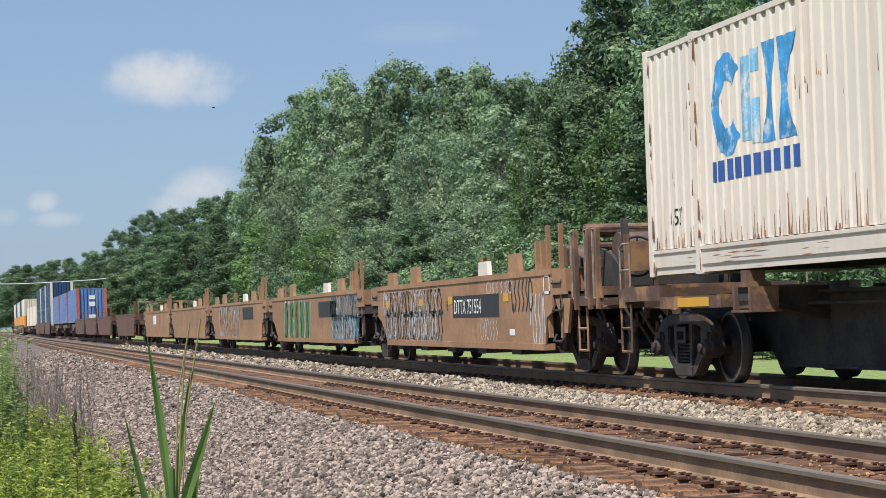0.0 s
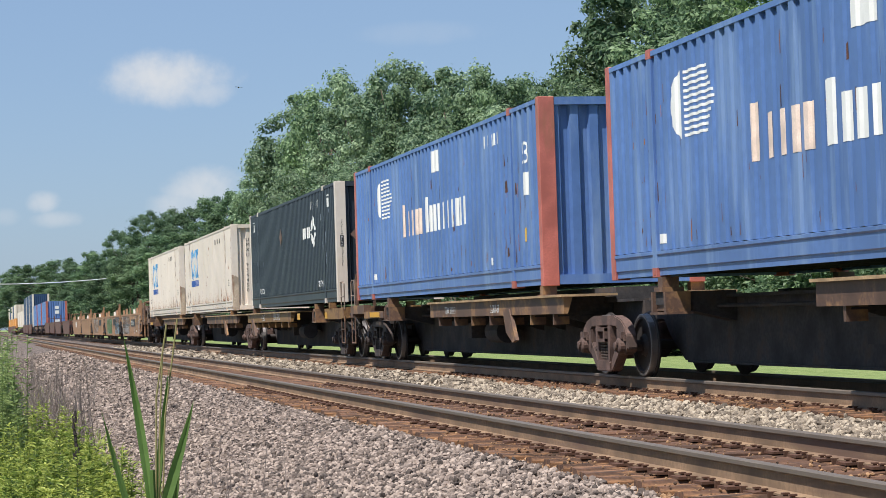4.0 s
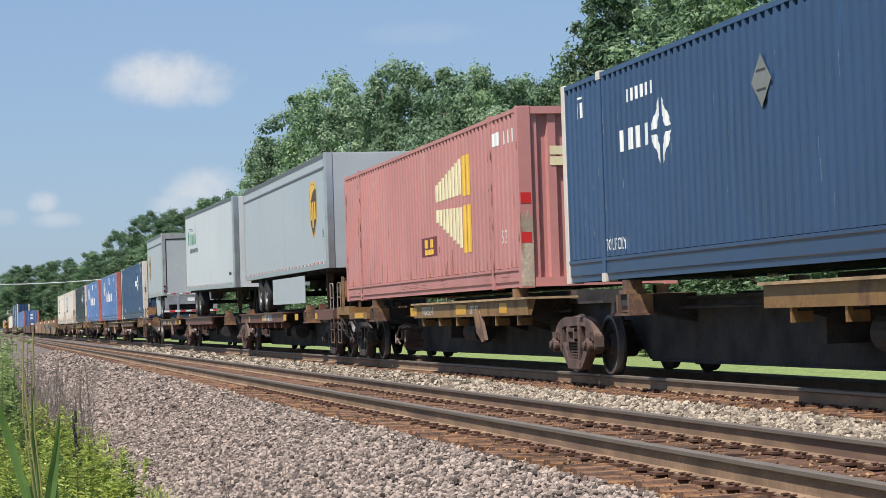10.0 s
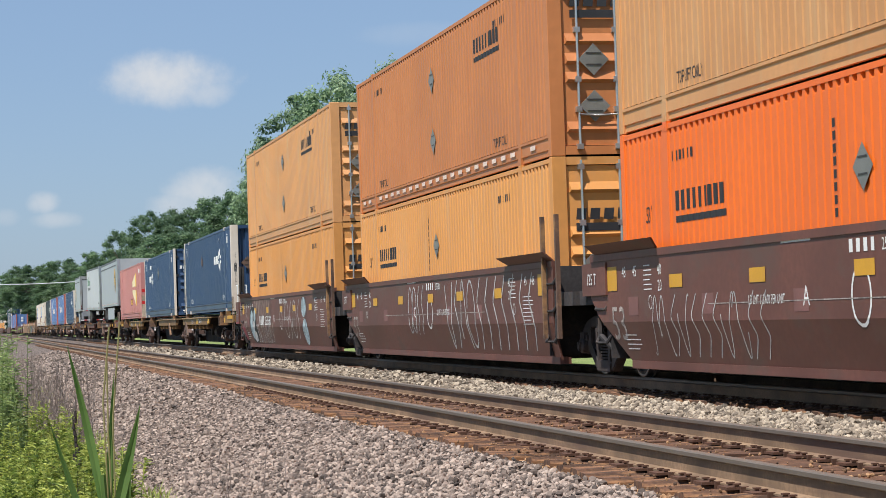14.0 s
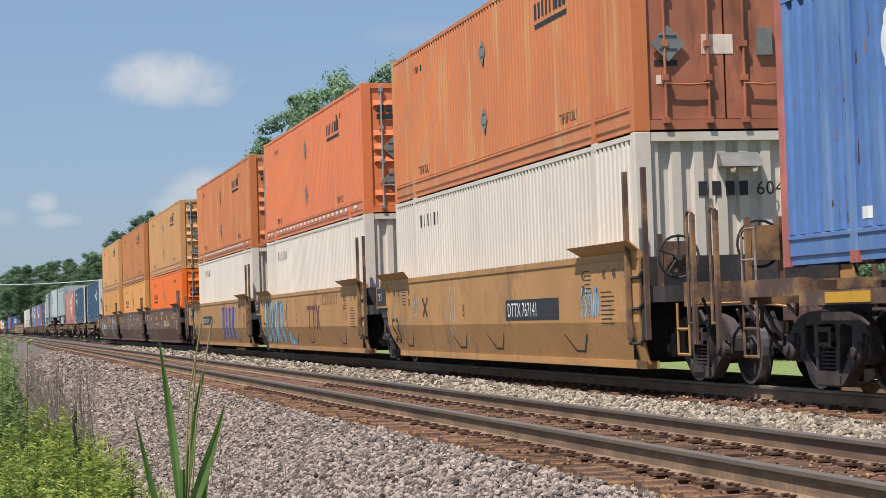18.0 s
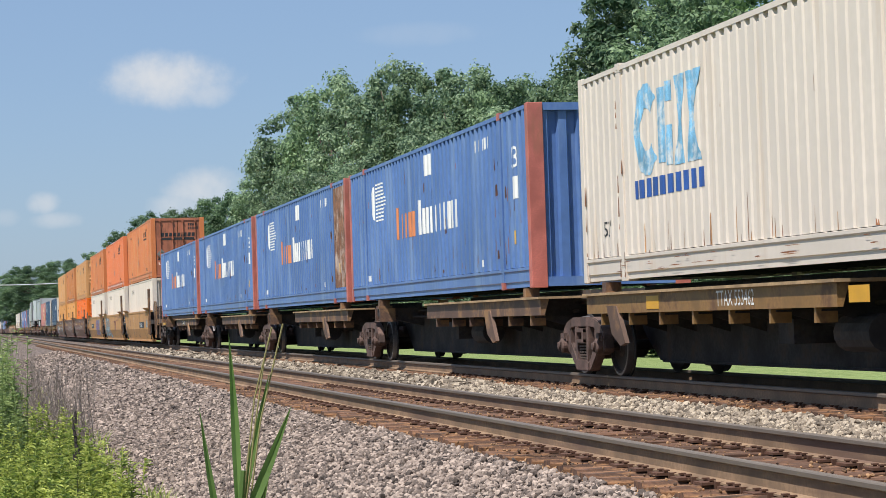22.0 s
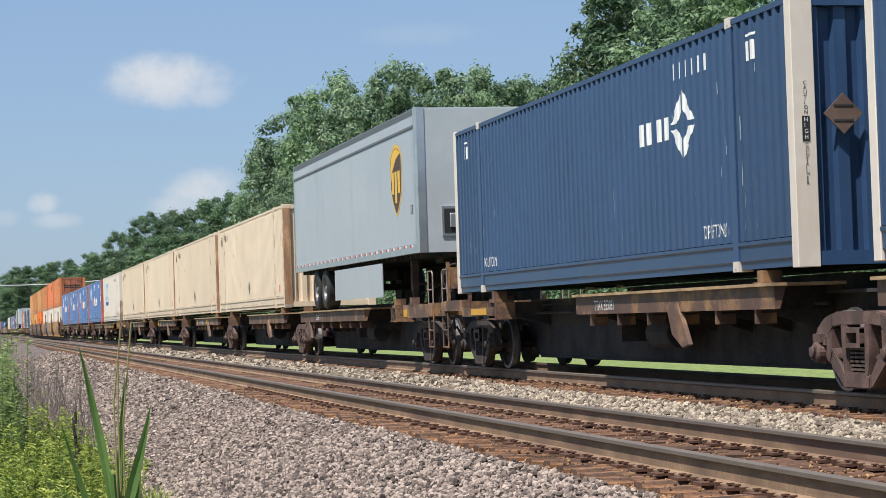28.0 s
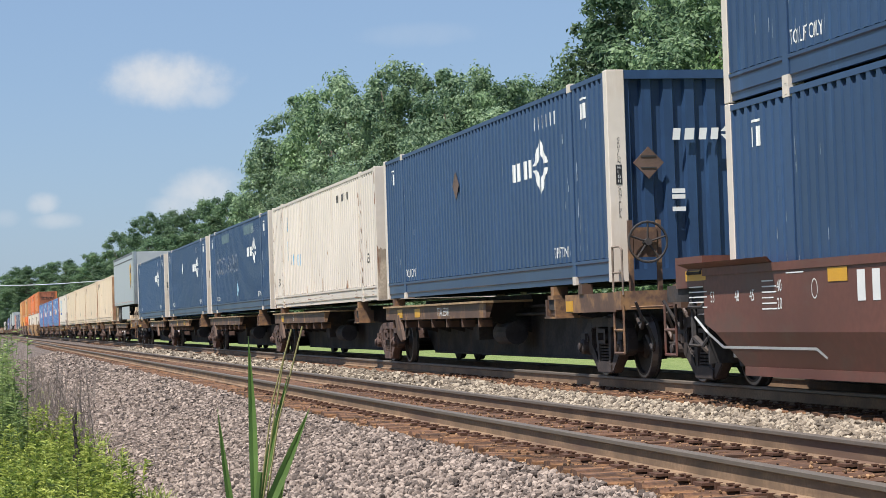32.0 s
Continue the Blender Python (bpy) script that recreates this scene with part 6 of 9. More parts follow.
def rear_door(t, length, e, floor, top, skin):
    y = e * (length / 2 - 0.02)
    bm = bmesh.new()
    box(bm, -1.12, 1.12, min(y, y - e * 0.04), max(y, y - e * 0.04), floor + 0.12, top - 0.25)
    d = part("roller_door", bm, skin, t)
    bm = bmesh.new()
    for k in range(1, 8):
        z = floor + 0.12 + (top - floor - 0.37) * k / 8
        box(bm, -1.11, 1.11, min(y, y + e * 0.001), max(y, y + e * 0.001), z - 0.005, z + 0.005)
    part("door_seam", bm, skin, d)
    bm = bmesh.new()
    for sg in (-1, 1):
        box(bm, min(sg * 1.12, sg * 1.26), max(sg * 1.12, sg * 1.26), min(y - e * 0.06, y + e * 0.03), max(y - e * 0.06, y + e * 0.03), floor, top)
    box(bm, -1.12, 1.12, min(y - e * 0.06, y + e * 0.03), max(y - e * 0.06, y + e * 0.03), top - 0.25, top)
    box(bm, -1.12, 1.12, min(y - e * 0.06, y + e * 0.03), max(y - e * 0.06, y + e * 0.03), floor - 0.02, floor + 0.12)
    part("rear_frame", bm, DULL_FRAME, t)
    for x0, x1, z0, z1 in ((-1.12, -1.08, floor + 0.12, top - 0.25), (1.08, 1.12, floor + 0.12, top - 0.25), (-1.08, 1.08, top - 0.3, top - 0.25)):
        bm = bmesh.new()
        box(bm, x0, x1, min(y, y + e * 0.012), max(y, y + e * 0.012), z0, z1)
        part("door_seal", bm, BLACK, t)
    bm = bmesh.new()
    box(bm, -1.1, 1.1, min(y, y + e * 0.02), max(y, y + e * 0.02), floor - 0.42, floor - 0.02)
    part("apron", bm, ALU, t)
    bm = bmesh.new()
    box(bm, -1.25, 1.25, min(y, y + e * 0.1), max(y, y + e * 0.1), 1.5, 1.6)
    for x in (-0.6, 0.6):
        box(bm, x - 0.05, x + 0.05, min(y, y + e * 0.06), max(y, y + e * 0.06), 1.25, floor)
    bumper = part("bumper", bm, ALU, t)
    bm = bmesh.new()
    # plain dark sheet, added to fill the dark opening behind the bumper
    box(bm, -1.02, 1.02, min(y - e * 0.5, y - e * 0.55), max(y - e * 0.5, y - e * 0.55), 1.38, floor - 0.05)
    for x in (-0.95, 0.95):
        box(bm, x - 0.16, x + 0.16, min(y - e * 0.06, y - e * 0.1), max(y - e * 0.06, y - e * 0.1), 1.32, 1.55)
    tube(bm, (-0.9, y - e * 0.35, 1.75), (0.9, y - e * 0.35, 1.75), 0.09, 10)
    part("rear_underframe", bm, UNDER, t)
    for sg in (-1, 1):
        bm = bmesh.new()
        plate(bm, [(sg * 1.2, 1.62), (sg * 1.0, 1.62), (sg * 1.08, floor - 0.1), (sg * 1.22, floor - 0.1)], 1, min(y, y + e * 0.05), max(y, y + e * 0.05))
        part("bumper_bracket", bm, ALU, t)
    for k in range(10):
        bm = bmesh.new()
        x = -1.24 + 0.25 * k
        box(bm, x, x + 0.22, y + e * 0.1, y + e * 0.104, 1.515, 1.585)
        part("reflective_tape", bm, PAINT_RED if k % 2 else PAINT_WHITE, bumper)
    for k in range(8):
        bm = bmesh.new()
        x = -1.1 + 0.29 * k
        box(bm, x, x + 0.13, min(y + e * 0.03, y + e * 0.035), max(y + e * 0.03, y + e * 0.035), floor + 0.05, floor + 0.1)
        part("reflective_tape", bm, PAINT_RED if k % 2 else PAINT_WHITE, t)
    for sg in (-1, 1):
        for z in (floor + 0.22, floor + 0.42):
            bm = bmesh.new()
            tube(bm, (sg * 1.2, y + e * 0.03, z), (sg * 1.2, y + e * 0.05, z), 0.05, 12)
            part("tail_light", bm, LAMP_RED, t)
    bm = bmesh.new()
    box(bm, -0.16, 0.16, y + e * 0.02, y + e * 0.03, floor - 0.28, floor - 0.13)
    part("number_plate", bm, PAINT_WHITE, t)
    bm = bmesh.new()
    box(bm, 0.95, 1.2, y + e * 0.03, y + e * 0.06, top - 0.75, top - 0.71)
    part("door_latch", bm, ALU, t)


def shield(t, y, z, wide, high):
    """A brown shield with a gold rim and plain gold blocks."""
    def outline(k):
        w0, h0 = wide / 2 * k, high / 2 * k
        pts = [(-1.0, 0.72), (-0.5, 0.95), (0.0, 1.0), (0.5, 0.95), (1.0, 0.72), (1.0, -0.2), (0.72, -0.55), (0.35, -0.82), (0.0, -1.0), (-0.35, -0.82), (-0.72, -0.55), (-1.0, -0.2)]
        return [(y - a * w0, z + b * h0) for a, b in pts]
    paint("emblem", t, [outline(1.0)], PAINT_GOLD, FLAT, 0.004, "gold-rimmed brown shield")
    paint("emblem_field", t, [outline(0.9)], PAINT_BROWN, FLAT, 0.007)
    paint("emblem_top", t, [[(y + wide * 0.4, z + high * 0.32), (y + wide * 0.2, z + high * 0.42), (y - wide * 0.1, z + high * 0.44), (y - wide * 0.4, z + high * 0.36), (y - wide * 0.05, z + high * 0.3), (y + wide * 0.3, z + high * 0.14), (y + wide * 0.4, z)]], PAINT_GOLD, FLAT, 0.01)
    paint("emblem", t, [rect(y + wide * 0.36, z - high * 0.17, wide * 0.18, high * 0.3), rect(y + wide * 0.1, z - high * 0.3, wide * 0.18, high * 0.43), rect(y - wide * 0.16, z - high * 0.17, wide * 0.2, high * 0.3)], PAINT_GOLD, FLAT, 0.01)


# ---- the train, from its head to its tail ----
CONT_Z, LOW_Z, UP_Z = 1.33, 0.36, 3.268
W_NAVY, W_BLUE, W_WHITE, W_ORANGE = wave_of(0.235, 0.017), wave_of(0.32, 0.03), wave_of(0.275, 0.018), wave_of(0.2, 0.012)
W_CREAM, W_LOW = wave_of(0.24, 0.012), wave_of(0.2, 0.018)


def diamond_mark(t, y, z, k, w):
    """Broken diamond of four pieces beside a row of blocks."""
    paint("emblem", t, blocks(y, z - 0.2 * k, [0.42 * k, 0.5 * k, 0.45 * k, 0.4 * k], 0.42 * k, 0.05 * k), PAINT_WHITE, w)
    c, r = y - 2.5 * k, 0.62 * k
    pieces = []
    for a, b in ((1, 1), (1, -1), (-1, -1), (-1, 1)):
        g = 0.05 * k
        pieces.append([(c - a * g, z + b * r), (c - a * g, z + b * r * 0.45), (c - a * r * 0.45, z + b * g), (c - a * r, z + b * g)])
    paint("emblem", t, pieces, PAINT_WHITE, w)


def navy_box(body, doors_at_tail=False, flip=False, label="navy blue corrugated steel container with white corner posts", sign=PLACARD_RUST):
    t = container(label, body, WHITE, doors_at_tail, 0.235, 0.017, tail="doors" if doors_at_tail else "ribs", head="ribs" if doors_at_tail else "doors")
    w = W_NAVY
    if flip:
        diamond_mark(t, 5.2, 1.85, 0.68, w)
        paint("number_bar", t, blocks(4.9, 2.35, [0.12] * 6, 0.17, 0.09), PAINT_WHITE, w)
        placard(t, 0.0, 2.07, w)
    else:
        diamond_mark(t, -2.7, 1.85, 0.68, w)
        paint("number_bar", t, blocks(-4.1, 2.42, [0.13] * 6, 0.2, 0.09), PAINT_WHITE, w)
        if sign is not None:
            paint("placard", t, [[(1.3, 1.69), (1.04, 1.95), (1.3, 2.21), (1.56, 1.95)]], sign, FLAT, 0.006)
    for y in (5.95, -5.0):
        write(t, "TOP LIFT ONLY", y, 0.42, 0.23, PAINT_WHITE, w, 0.52)
    scuffs(t, 17, w, 70, SCUFF)
    for y in (7.2, -6.6):
        paint("height_mark", t, blocks(y, 2.35, [0.12, 0.16], 0.22, 0.04) + [rect(y, 2.62, 0.3, 0.03)], PAINT_WHITE, w)
    if doors_at_tail:
        end_blocks(t, -1.05, 2.02, [0.13, 0.16, 0.13, 0.12], 0.14, 0.025, -1, PAINT_WHITE)
        bm = bmesh.new()
        yy = -(LEN / 2 + 0.03)
        for a, b in ((1, 1), (1, -1), (-1, -1), (-1, 1)):
            plate(bm, [(-0.27 + a * 0.015, 2.09 + b * 0.18), (-0.27 + a * 0.015, 2.09 + b * 0.1), (-0.27 + a * 0.1, 2.09 + b * 0.015), (-0.27 + a * 0.18, 2.09 + b * 0.015)], 1, yy - 0.004, yy)
        part("emblem", bm, PAINT_WHITE, t)
        yd = -(LEN / 2 - 0.035)
        for body, za in (("UMX", 2.3), ("259", 2.08)):
            bm = text_bm(body, 0.26)
            for v in bm.verts:
                v.co = Vector((0.38 + v.co.x, yd, za + v.co.y))
            part("lettering", bm, PAINT_WHITE, t)
        bm = bmesh.new()
        for k in range(6):
            box(bm, 0.4, 0.4 + (0.5 if k % 2 else 0.44), yd - 0.003, yd, 1.55 - 0.055 * k, 1.585 - 0.055 * k)
        tagged(part("small_print", bm, PAINT_WHITE, t), kind="stuff")
        bm = bmesh.new()
        box(bm, -0.85, -0.45, -(LEN / 2 + 0.0), -(LEN / 2 - 0.05), 0.85, 1.15)
        part("document_plate", bm, PLACARD, t)
        for x in (-0.95, -0.5, 0.2, 0.65):
            for dx, ink in ((0.0, PAINT_WHITE), (0.15, PAINT_RED)):
                bm = bmesh.new()
                box(bm, x + dx, x + dx + 0.15, -(LEN / 2 - 0.02), -(LEN / 2 - 0.05), 0.18, 0.23)
                part("reflective_tape", bm, ink, t)
    else:
        end_placard(t, -0.74, 1.62, -1, 0.22, True)
        end_blocks(t, -0.38, 1.93, [0.14, 0.18, 0.14, 0.14], 0.16, 0.03, -1, PAINT_WHITE)
        bm = bmesh.new()
        yy = -(LEN / 2 + 0.006)
        for a, b in ((1, 1), (1, -1), (-1, -1), (-1, 1)):
            plate(bm, [(0.52 + a * 0.02, 2.02 + b * 0.2), (0.52 + a * 0.02, 2.02 + b * 0.11), (0.52 + a * 0.11, 2.02 + b * 0.02), (0.52 + a * 0.2, 2.02 + b * 0.02)], 1, yy, yy + 0.004)
        tagged(part("emblem", bm, PAINT_WHITE, t), kind="stuff")
        bm = bmesh.new()
        for z in (0.95, 1.12, 1.2):
            box(bm, -0.4, -0.22, -(LEN / 2 + 0.0), -(LEN / 2 - 0.03), z, z + 0.06)
        tagged(part("number_bar", bm, PAINT_WHITE, t), kind="stuff")
        tail_writing(t)
    return t


def down_the_end(t, body, x, z, size, step, material, y, parent=None):
    """Writing on an end wall, letter below letter."""
    bm = bmesh.new()
    for k, c in enumerate(body):
        if c == " ":
            continue
        b = text_bm(c, size)
        for v in b.verts:
            v.co = Vector((x + v.co.x, y, z - step * k + v.co.y))
        me = bpy.data.meshes.new("t")
        b.to_mesh(me)
        b.free()
        bm.from_mesh(me)
        bpy.data.meshes.remove(me)
    return part("lettering", bm, material, parent or t)


def tail_writing(t):
    """CAUTION HIGH CONTAINER, letter below letter, on the tail side of a white corner post."""
    bm = bmesh.new()
    y = -(LEN / 2 + 0.003)
    for k, c in enumerate("CAUTION"):
        b = text_bm(c, 0.06)
        for v in b.verts:
            v.co = Vector((-1.18 + v.co.x, y, 1.93 - 0.052 * k + v.co.y))
        me = bpy.data.meshes.new("t")
        b.to_mesh(me)
        b.free()
        bm.from_mesh(me)
        bpy.data.meshes.remove(me)
    for k, c in enumerate("CONTAINER"):
        b = text_bm(c, 0.06)
        for v in b.verts:
            v.co = Vector((-1.18 + v.co.x, y, 1.27 - 0.05 * k + v.co.y))
        me = bpy.data.meshes.new("t")
        b.to_mesh(me)
        b.free()
        bm.from_mesh(me)
        bpy.data.meshes.remove(me)
    part("lettering", bm, PAINT_BLACK, t)
    bm = bmesh.new()
    box(bm, -1.205, -1.12, y - 0.002, y + 0.004, 1.33, 1.6)
    plate_ob = part("warning_plate", bm, PAINT_BLACK, t)
    bm = bmesh.new()
    for k, c in enumerate("HIGH"):
        b = text_bm(c, 0.065)
        for v in b.verts:
            v.co = Vector((-1.185 + v.co.x, y - 0.004, 1.54 - 0.062 * k + v.co.y))
        me = bpy.data.meshes.new("t")
        b.to_mesh(me)
        b.free()
        bm.from_mesh(me)
        bpy.data.meshes.remove(me)
    part("lettering", bm, PAINT_WHITE, plate_ob)


def blue_box(rusty_post=False, ink=PAINT_ORANGE):
    t = container("royal blue corrugated container with faded red corner posts", BLUE, RED_POST, False, 0.32, 0.03, tail="ribs", head="doors")
    w = W_BLUE
    globe = [(5.0 + 0.38 * math.sin(math.pi * k / 12), 1.66 + 0.86 * k / 12) for k in range(13)] + [(5.0 - 0.05 * math.sin(math.pi * k / 12), 2.52 - 0.86 * k / 12) for k in range(1, 12)]
    paint("emblem", t, [globe], PAINT_WHITE, w)
    lines = []
    for k in range(11):
        z = 1.68 + 0.077 * k
        lines.append(rect(4.8, z, 1.0 * (0.75 + 0.25 * math.sin(math.pi * k / 10)), 0.036))
    paint("globe_pattern", t, lines, PAINT_WHITE, w)
    paint("name_bar", t, blocks(2.6, 1.2, [0.42, 0.33, 0.33, 0.32, 0.36], 0.5, 0.03, 0, 1.3, 0.6), ink, w)
    paint("name_bar", t, blocks(0.55, 1.2, [0.44, 0.33, 0.36, 0.33, 0.36, 0.33, 0.34, 0.36, 0.18, 0.38], 0.5, 0.02, 0, 1.35, 0.6), PAINT_WHITE, w)
    paint("marking", t, [rect(-0.2, 2.3, 0.55, 0.4)], PAINT_WHITE, w)
    scuffs(t, 19, w, 90, RUST_STAIN)
    scuffs(t, 41, w, 46, RUST_DEEP, 2.6)
    paint("number_bar", t, blocks(-4.4, 2.4, [0.13] * 5, 0.2, 0.09), PAINT_WHITE, w)
    paint("marking", t, [rect(5.9, 0.42, 0.2, 0.12), rect(-4.6, 0.42, 0.2, 0.12)], PAINT_WHITE, w)
    paint("sticker", t, [rect(-6.85, 0.72, 0.17, 0.22)], PAINT_GOLD, w)
    if rusty_post:
        paint("rust_stain", t, [rect(-6.2, 0.37, 1.5, 2.38)], RUST_MOTTLE, w, 0.003)
    else:
        write(t, "53", -6.75, 1.95, 0.5, PAINT_WHITE, w, 0.8)
        paint("marking", t, [rect(-6.8, 1.45, 0.42, 0.36)], PAINT_WHITE, w)
    return t


def white_box(body, faded=0.0, label="chalky white corrugated steel container with rust streaks on a spine car"):
    t = container(label, body, None, False, 0.275, 0.018, tail="ribs", head="doors")
    w = W_WHITE
    if faded < 1:
        c = [(5.0 + 0.5 * math.cos(radians(q)), 1.92 + 0.6 * math.sin(radians(q))) for q in range(-140, 141, 20)]
        d = [(5.0 + 0.24 * math.cos(radians(q)), 1.92 + 0.28 * math.sin(radians(q))) for q in range(-140, 141, 20)]
        paint("emblem", t, [[c[j], c[j + 1], d[j + 1], d[j]] for j in range(len(c) - 1)], PAINT_SKY if faded else PAINT_BLUE, w)
        paint("emblem", t, [rect(4.55, 1.45, 0.3, 0.95), rect(4.2, 1.4, 0.25, 0.5), rect(4.2, 2.2, 0.25, 0.25)], PAINT_SKY, w)
        paint("emblem", t, [[(3.9, 1.38), (3.55, 1.38), (3.6, 1.9), (3.5, 2.48), (3.85, 2.48), (3.75, 1.9)], [(3.45, 1.38), (2.95, 1.38), (3.2, 1.9), (2.9, 2.48), (3.4, 2.48), (3.3, 1.9)]], PAINT_SKY if faded else PAINT_BLUE, w)
        paint("name_bar", t, blocks(5.5, 1.05, [0.12, 0.3, 0.22, 0.24, 0.28, 0.28, 0.26, 0.26, 0.24, 0.22], 0.24, 0.03), PAINT_NAVY, w)
    else:
        paint("emblem", t, [rect(5.2, 2.1, 0.16, 0.4), rect(5.2, 1.3, 0.14, 0.55), rect(4.6, 1.15, 0.1, 0.3), rect(4.2, 1.15, 0.1, 0.3), rect(3.4, 1.1, 0.2, 0.3), rect(3.0, 1.1, 0.12, 0.3)], PAINT_SKY, w)
        rust(t, 21, w, 25, False)
    paint("number_bar", t, blocks(-3.0, 2.4, [0.1] * 8, 0.17, 0.1), PAINT_BLACK, w)
    write(t, "53'", 6.95, 0.62, 0.3, PAINT_BLACK, w, 0.9)
    write(t, "53'", -6.7, 0.85, 0.3, PAINT_BLACK, w, 0.9)
    bm = bmesh.new()
    for k in range(5):
        box(bm, 0.1 + 0.14 * k, 0.19 + 0.14 * k, -(LEN / 2 - 0.05), -(LEN / 2 - 0.064), 0.5, 0.62)
    tagged(part("number_bar", bm, PAINT_BLACK, t), kind="stuff")
    rust(t, 5 if faded < 1 else 9, w, 330 if not faded else 60)
    if faded < 1:
        down_the_end(t, "UMXU 934450", -0.8, 2.32, 0.17, 0.17, PAINT_BLACK, -(LEN / 2 - 0.052))
    peel(t, faded + 3)
    return t


def peel(t, seed, stain=RUST_STAIN):
    """Paint peeling off the lower half of the tail post, and rust down the edges of the lifting posts."""
    rng = random.Random(seed)
    bm = bmesh.new()
    y = -(LEN / 2 + 0.003)
    pts = [(-HALF + 0.0, 0.03), (-HALF + 0.21, 0.03), (-HALF + 0.21, 1.1)] + [(-HALF + 0.21 - 0.042 * k, 1.15 + rng.uniform(-0.08, 0.12)) for k in range(1, 5)] + [(-HALF, 1.2)]
    bm.faces.new([bm.verts.new((a, y, b)) for a, b in pts])
    tagged(part("peeling_paint", bm, PEEL, t, "peeling grey paint with rust"), kind="stuff")
    marks = []
    for y0 in (6.02, -6.18, 6.2, -6.0, -7.9, 7.75):
        z = 0.05
        while z < 2.7:
            h = rng.uniform(0.05, 0.3)
            if rng.random() < 0.6:
                b = rng.uniform(0.01, 0.035)
                marks.append([(y0 + b, z), (y0 - b, z), (y0 - b * 0.5, z + h), (y0 + b * 0.4, z + h * 0.9)])
            z += h + rng.uniform(0.02, 0.2)
    for k in range(26):
        y, z, ln = rng.uniform(-7.4, 7.4), rng.uniform(0.1, 0.27), rng.uniform(0.1, 0.6)
        h = rng.uniform(0.004, 0.013)
        marks.append([(y, z), (y - ln * 0.4, z - h * 0.6), (y - ln, z + h * 0.2), (y - ln * 0.6, z + h), (y - ln * 0.2, z + h * 0.7)])
    paint("rust_stain", t, marks, stain, FLAT, 0.012)


def scuffs(t, seed, w, count, material, big=1.0):
    """Small scrapes low on the side and beside the lifting posts."""
    rng = random.Random(seed)
    marks = []
    for k in range(count):
        y = rng.uniform(-7.6, 7.6) if k % 2 else rng.choice((-6.3, -5.9, 5.9, 6.3)) + rng.gauss(0, 0.2)
        z, h, b = 0.4 + 1.9 * rng.random() ** 2, rng.uniform(0.03, 0.3), rng.uniform(0.006, 0.02) * big
        marks.append([(y, z), (y - b, z + 0.02), (y - b * 0.7, z + h), (y - b * 0.1, z + h * 0.9)])
    paint("scuff", t, marks, material, w, 0.003)


def rust(t, seed, w, count, low=True):
    """Streaks of rust that run down from chips and up from the lower rail."""
    rng = random.Random(seed)
    dark, pale = [], []
    for k in range(count):
        y = rng.uniform(-7.7, 7.7)
        if low and rng.random() < 0.86:
            z, h = 0.345, rng.uniform(0.05, 0.55) * rng.random() ** 0.8
        else:
            z, h = rng.uniform(0.5, 2.5), rng.uniform(0.03, 0.2)
        b = rng.uniform(0.008, 0.032)
        (dark if rng.random() < 0.6 else pale).append([(y, z), (y - b, z), (y - b * 0.6, z + h), (y - b * 0.2, z + h * rng.uniform(0.8, 1.1))])
    paint("rust_stain", t, dark, RUST_STAIN, w, 0.003)
    paint("rust_stain", t, pale, RUST_PALE, w, 0.003)


def cream():
    t = container("plain cream corrugated steel container on a spine car", CREAM, None, False, 0.24, 0.012, tail="ribs", head="doors")
    paint("number_bar", t, blocks(5.8, 2.4, [0.1, 0.1, 0.12, 0.1], 0.22, 0.1), PAINT_BLACK, W_CREAM)
    paint("height_mark", t, blocks(7.0, 2.3, [0.14, 0.16], 0.22, 0.05) + [rect(7.0, 2.56, 0.3, 0.03)], PAINT_BLACK, W_CREAM)
    rust(t, 14, W_CREAM, 18, False)
    peel(t, 5, RUST_PALE)
    bm = bmesh.new()
    box(bm, -HALF - 0.002, -HALF + 0.215, -LEN / 2 - 0.006, -LEN / 2 + 0.002, 0.1, HIGH - 0.1)
    tagged(part("rust_stain", bm, RUST_POST, t, "rust-stained end face of the corner post"), kind="stuff")
    placard(t, -0.3, 0.72, W_CREAM, False, 0.22)
    paint("sticker", t, [rect(-6.8, 0.45, 0.2, 0.2)], PAINT_ORANGE, W_CREAM)
    return t


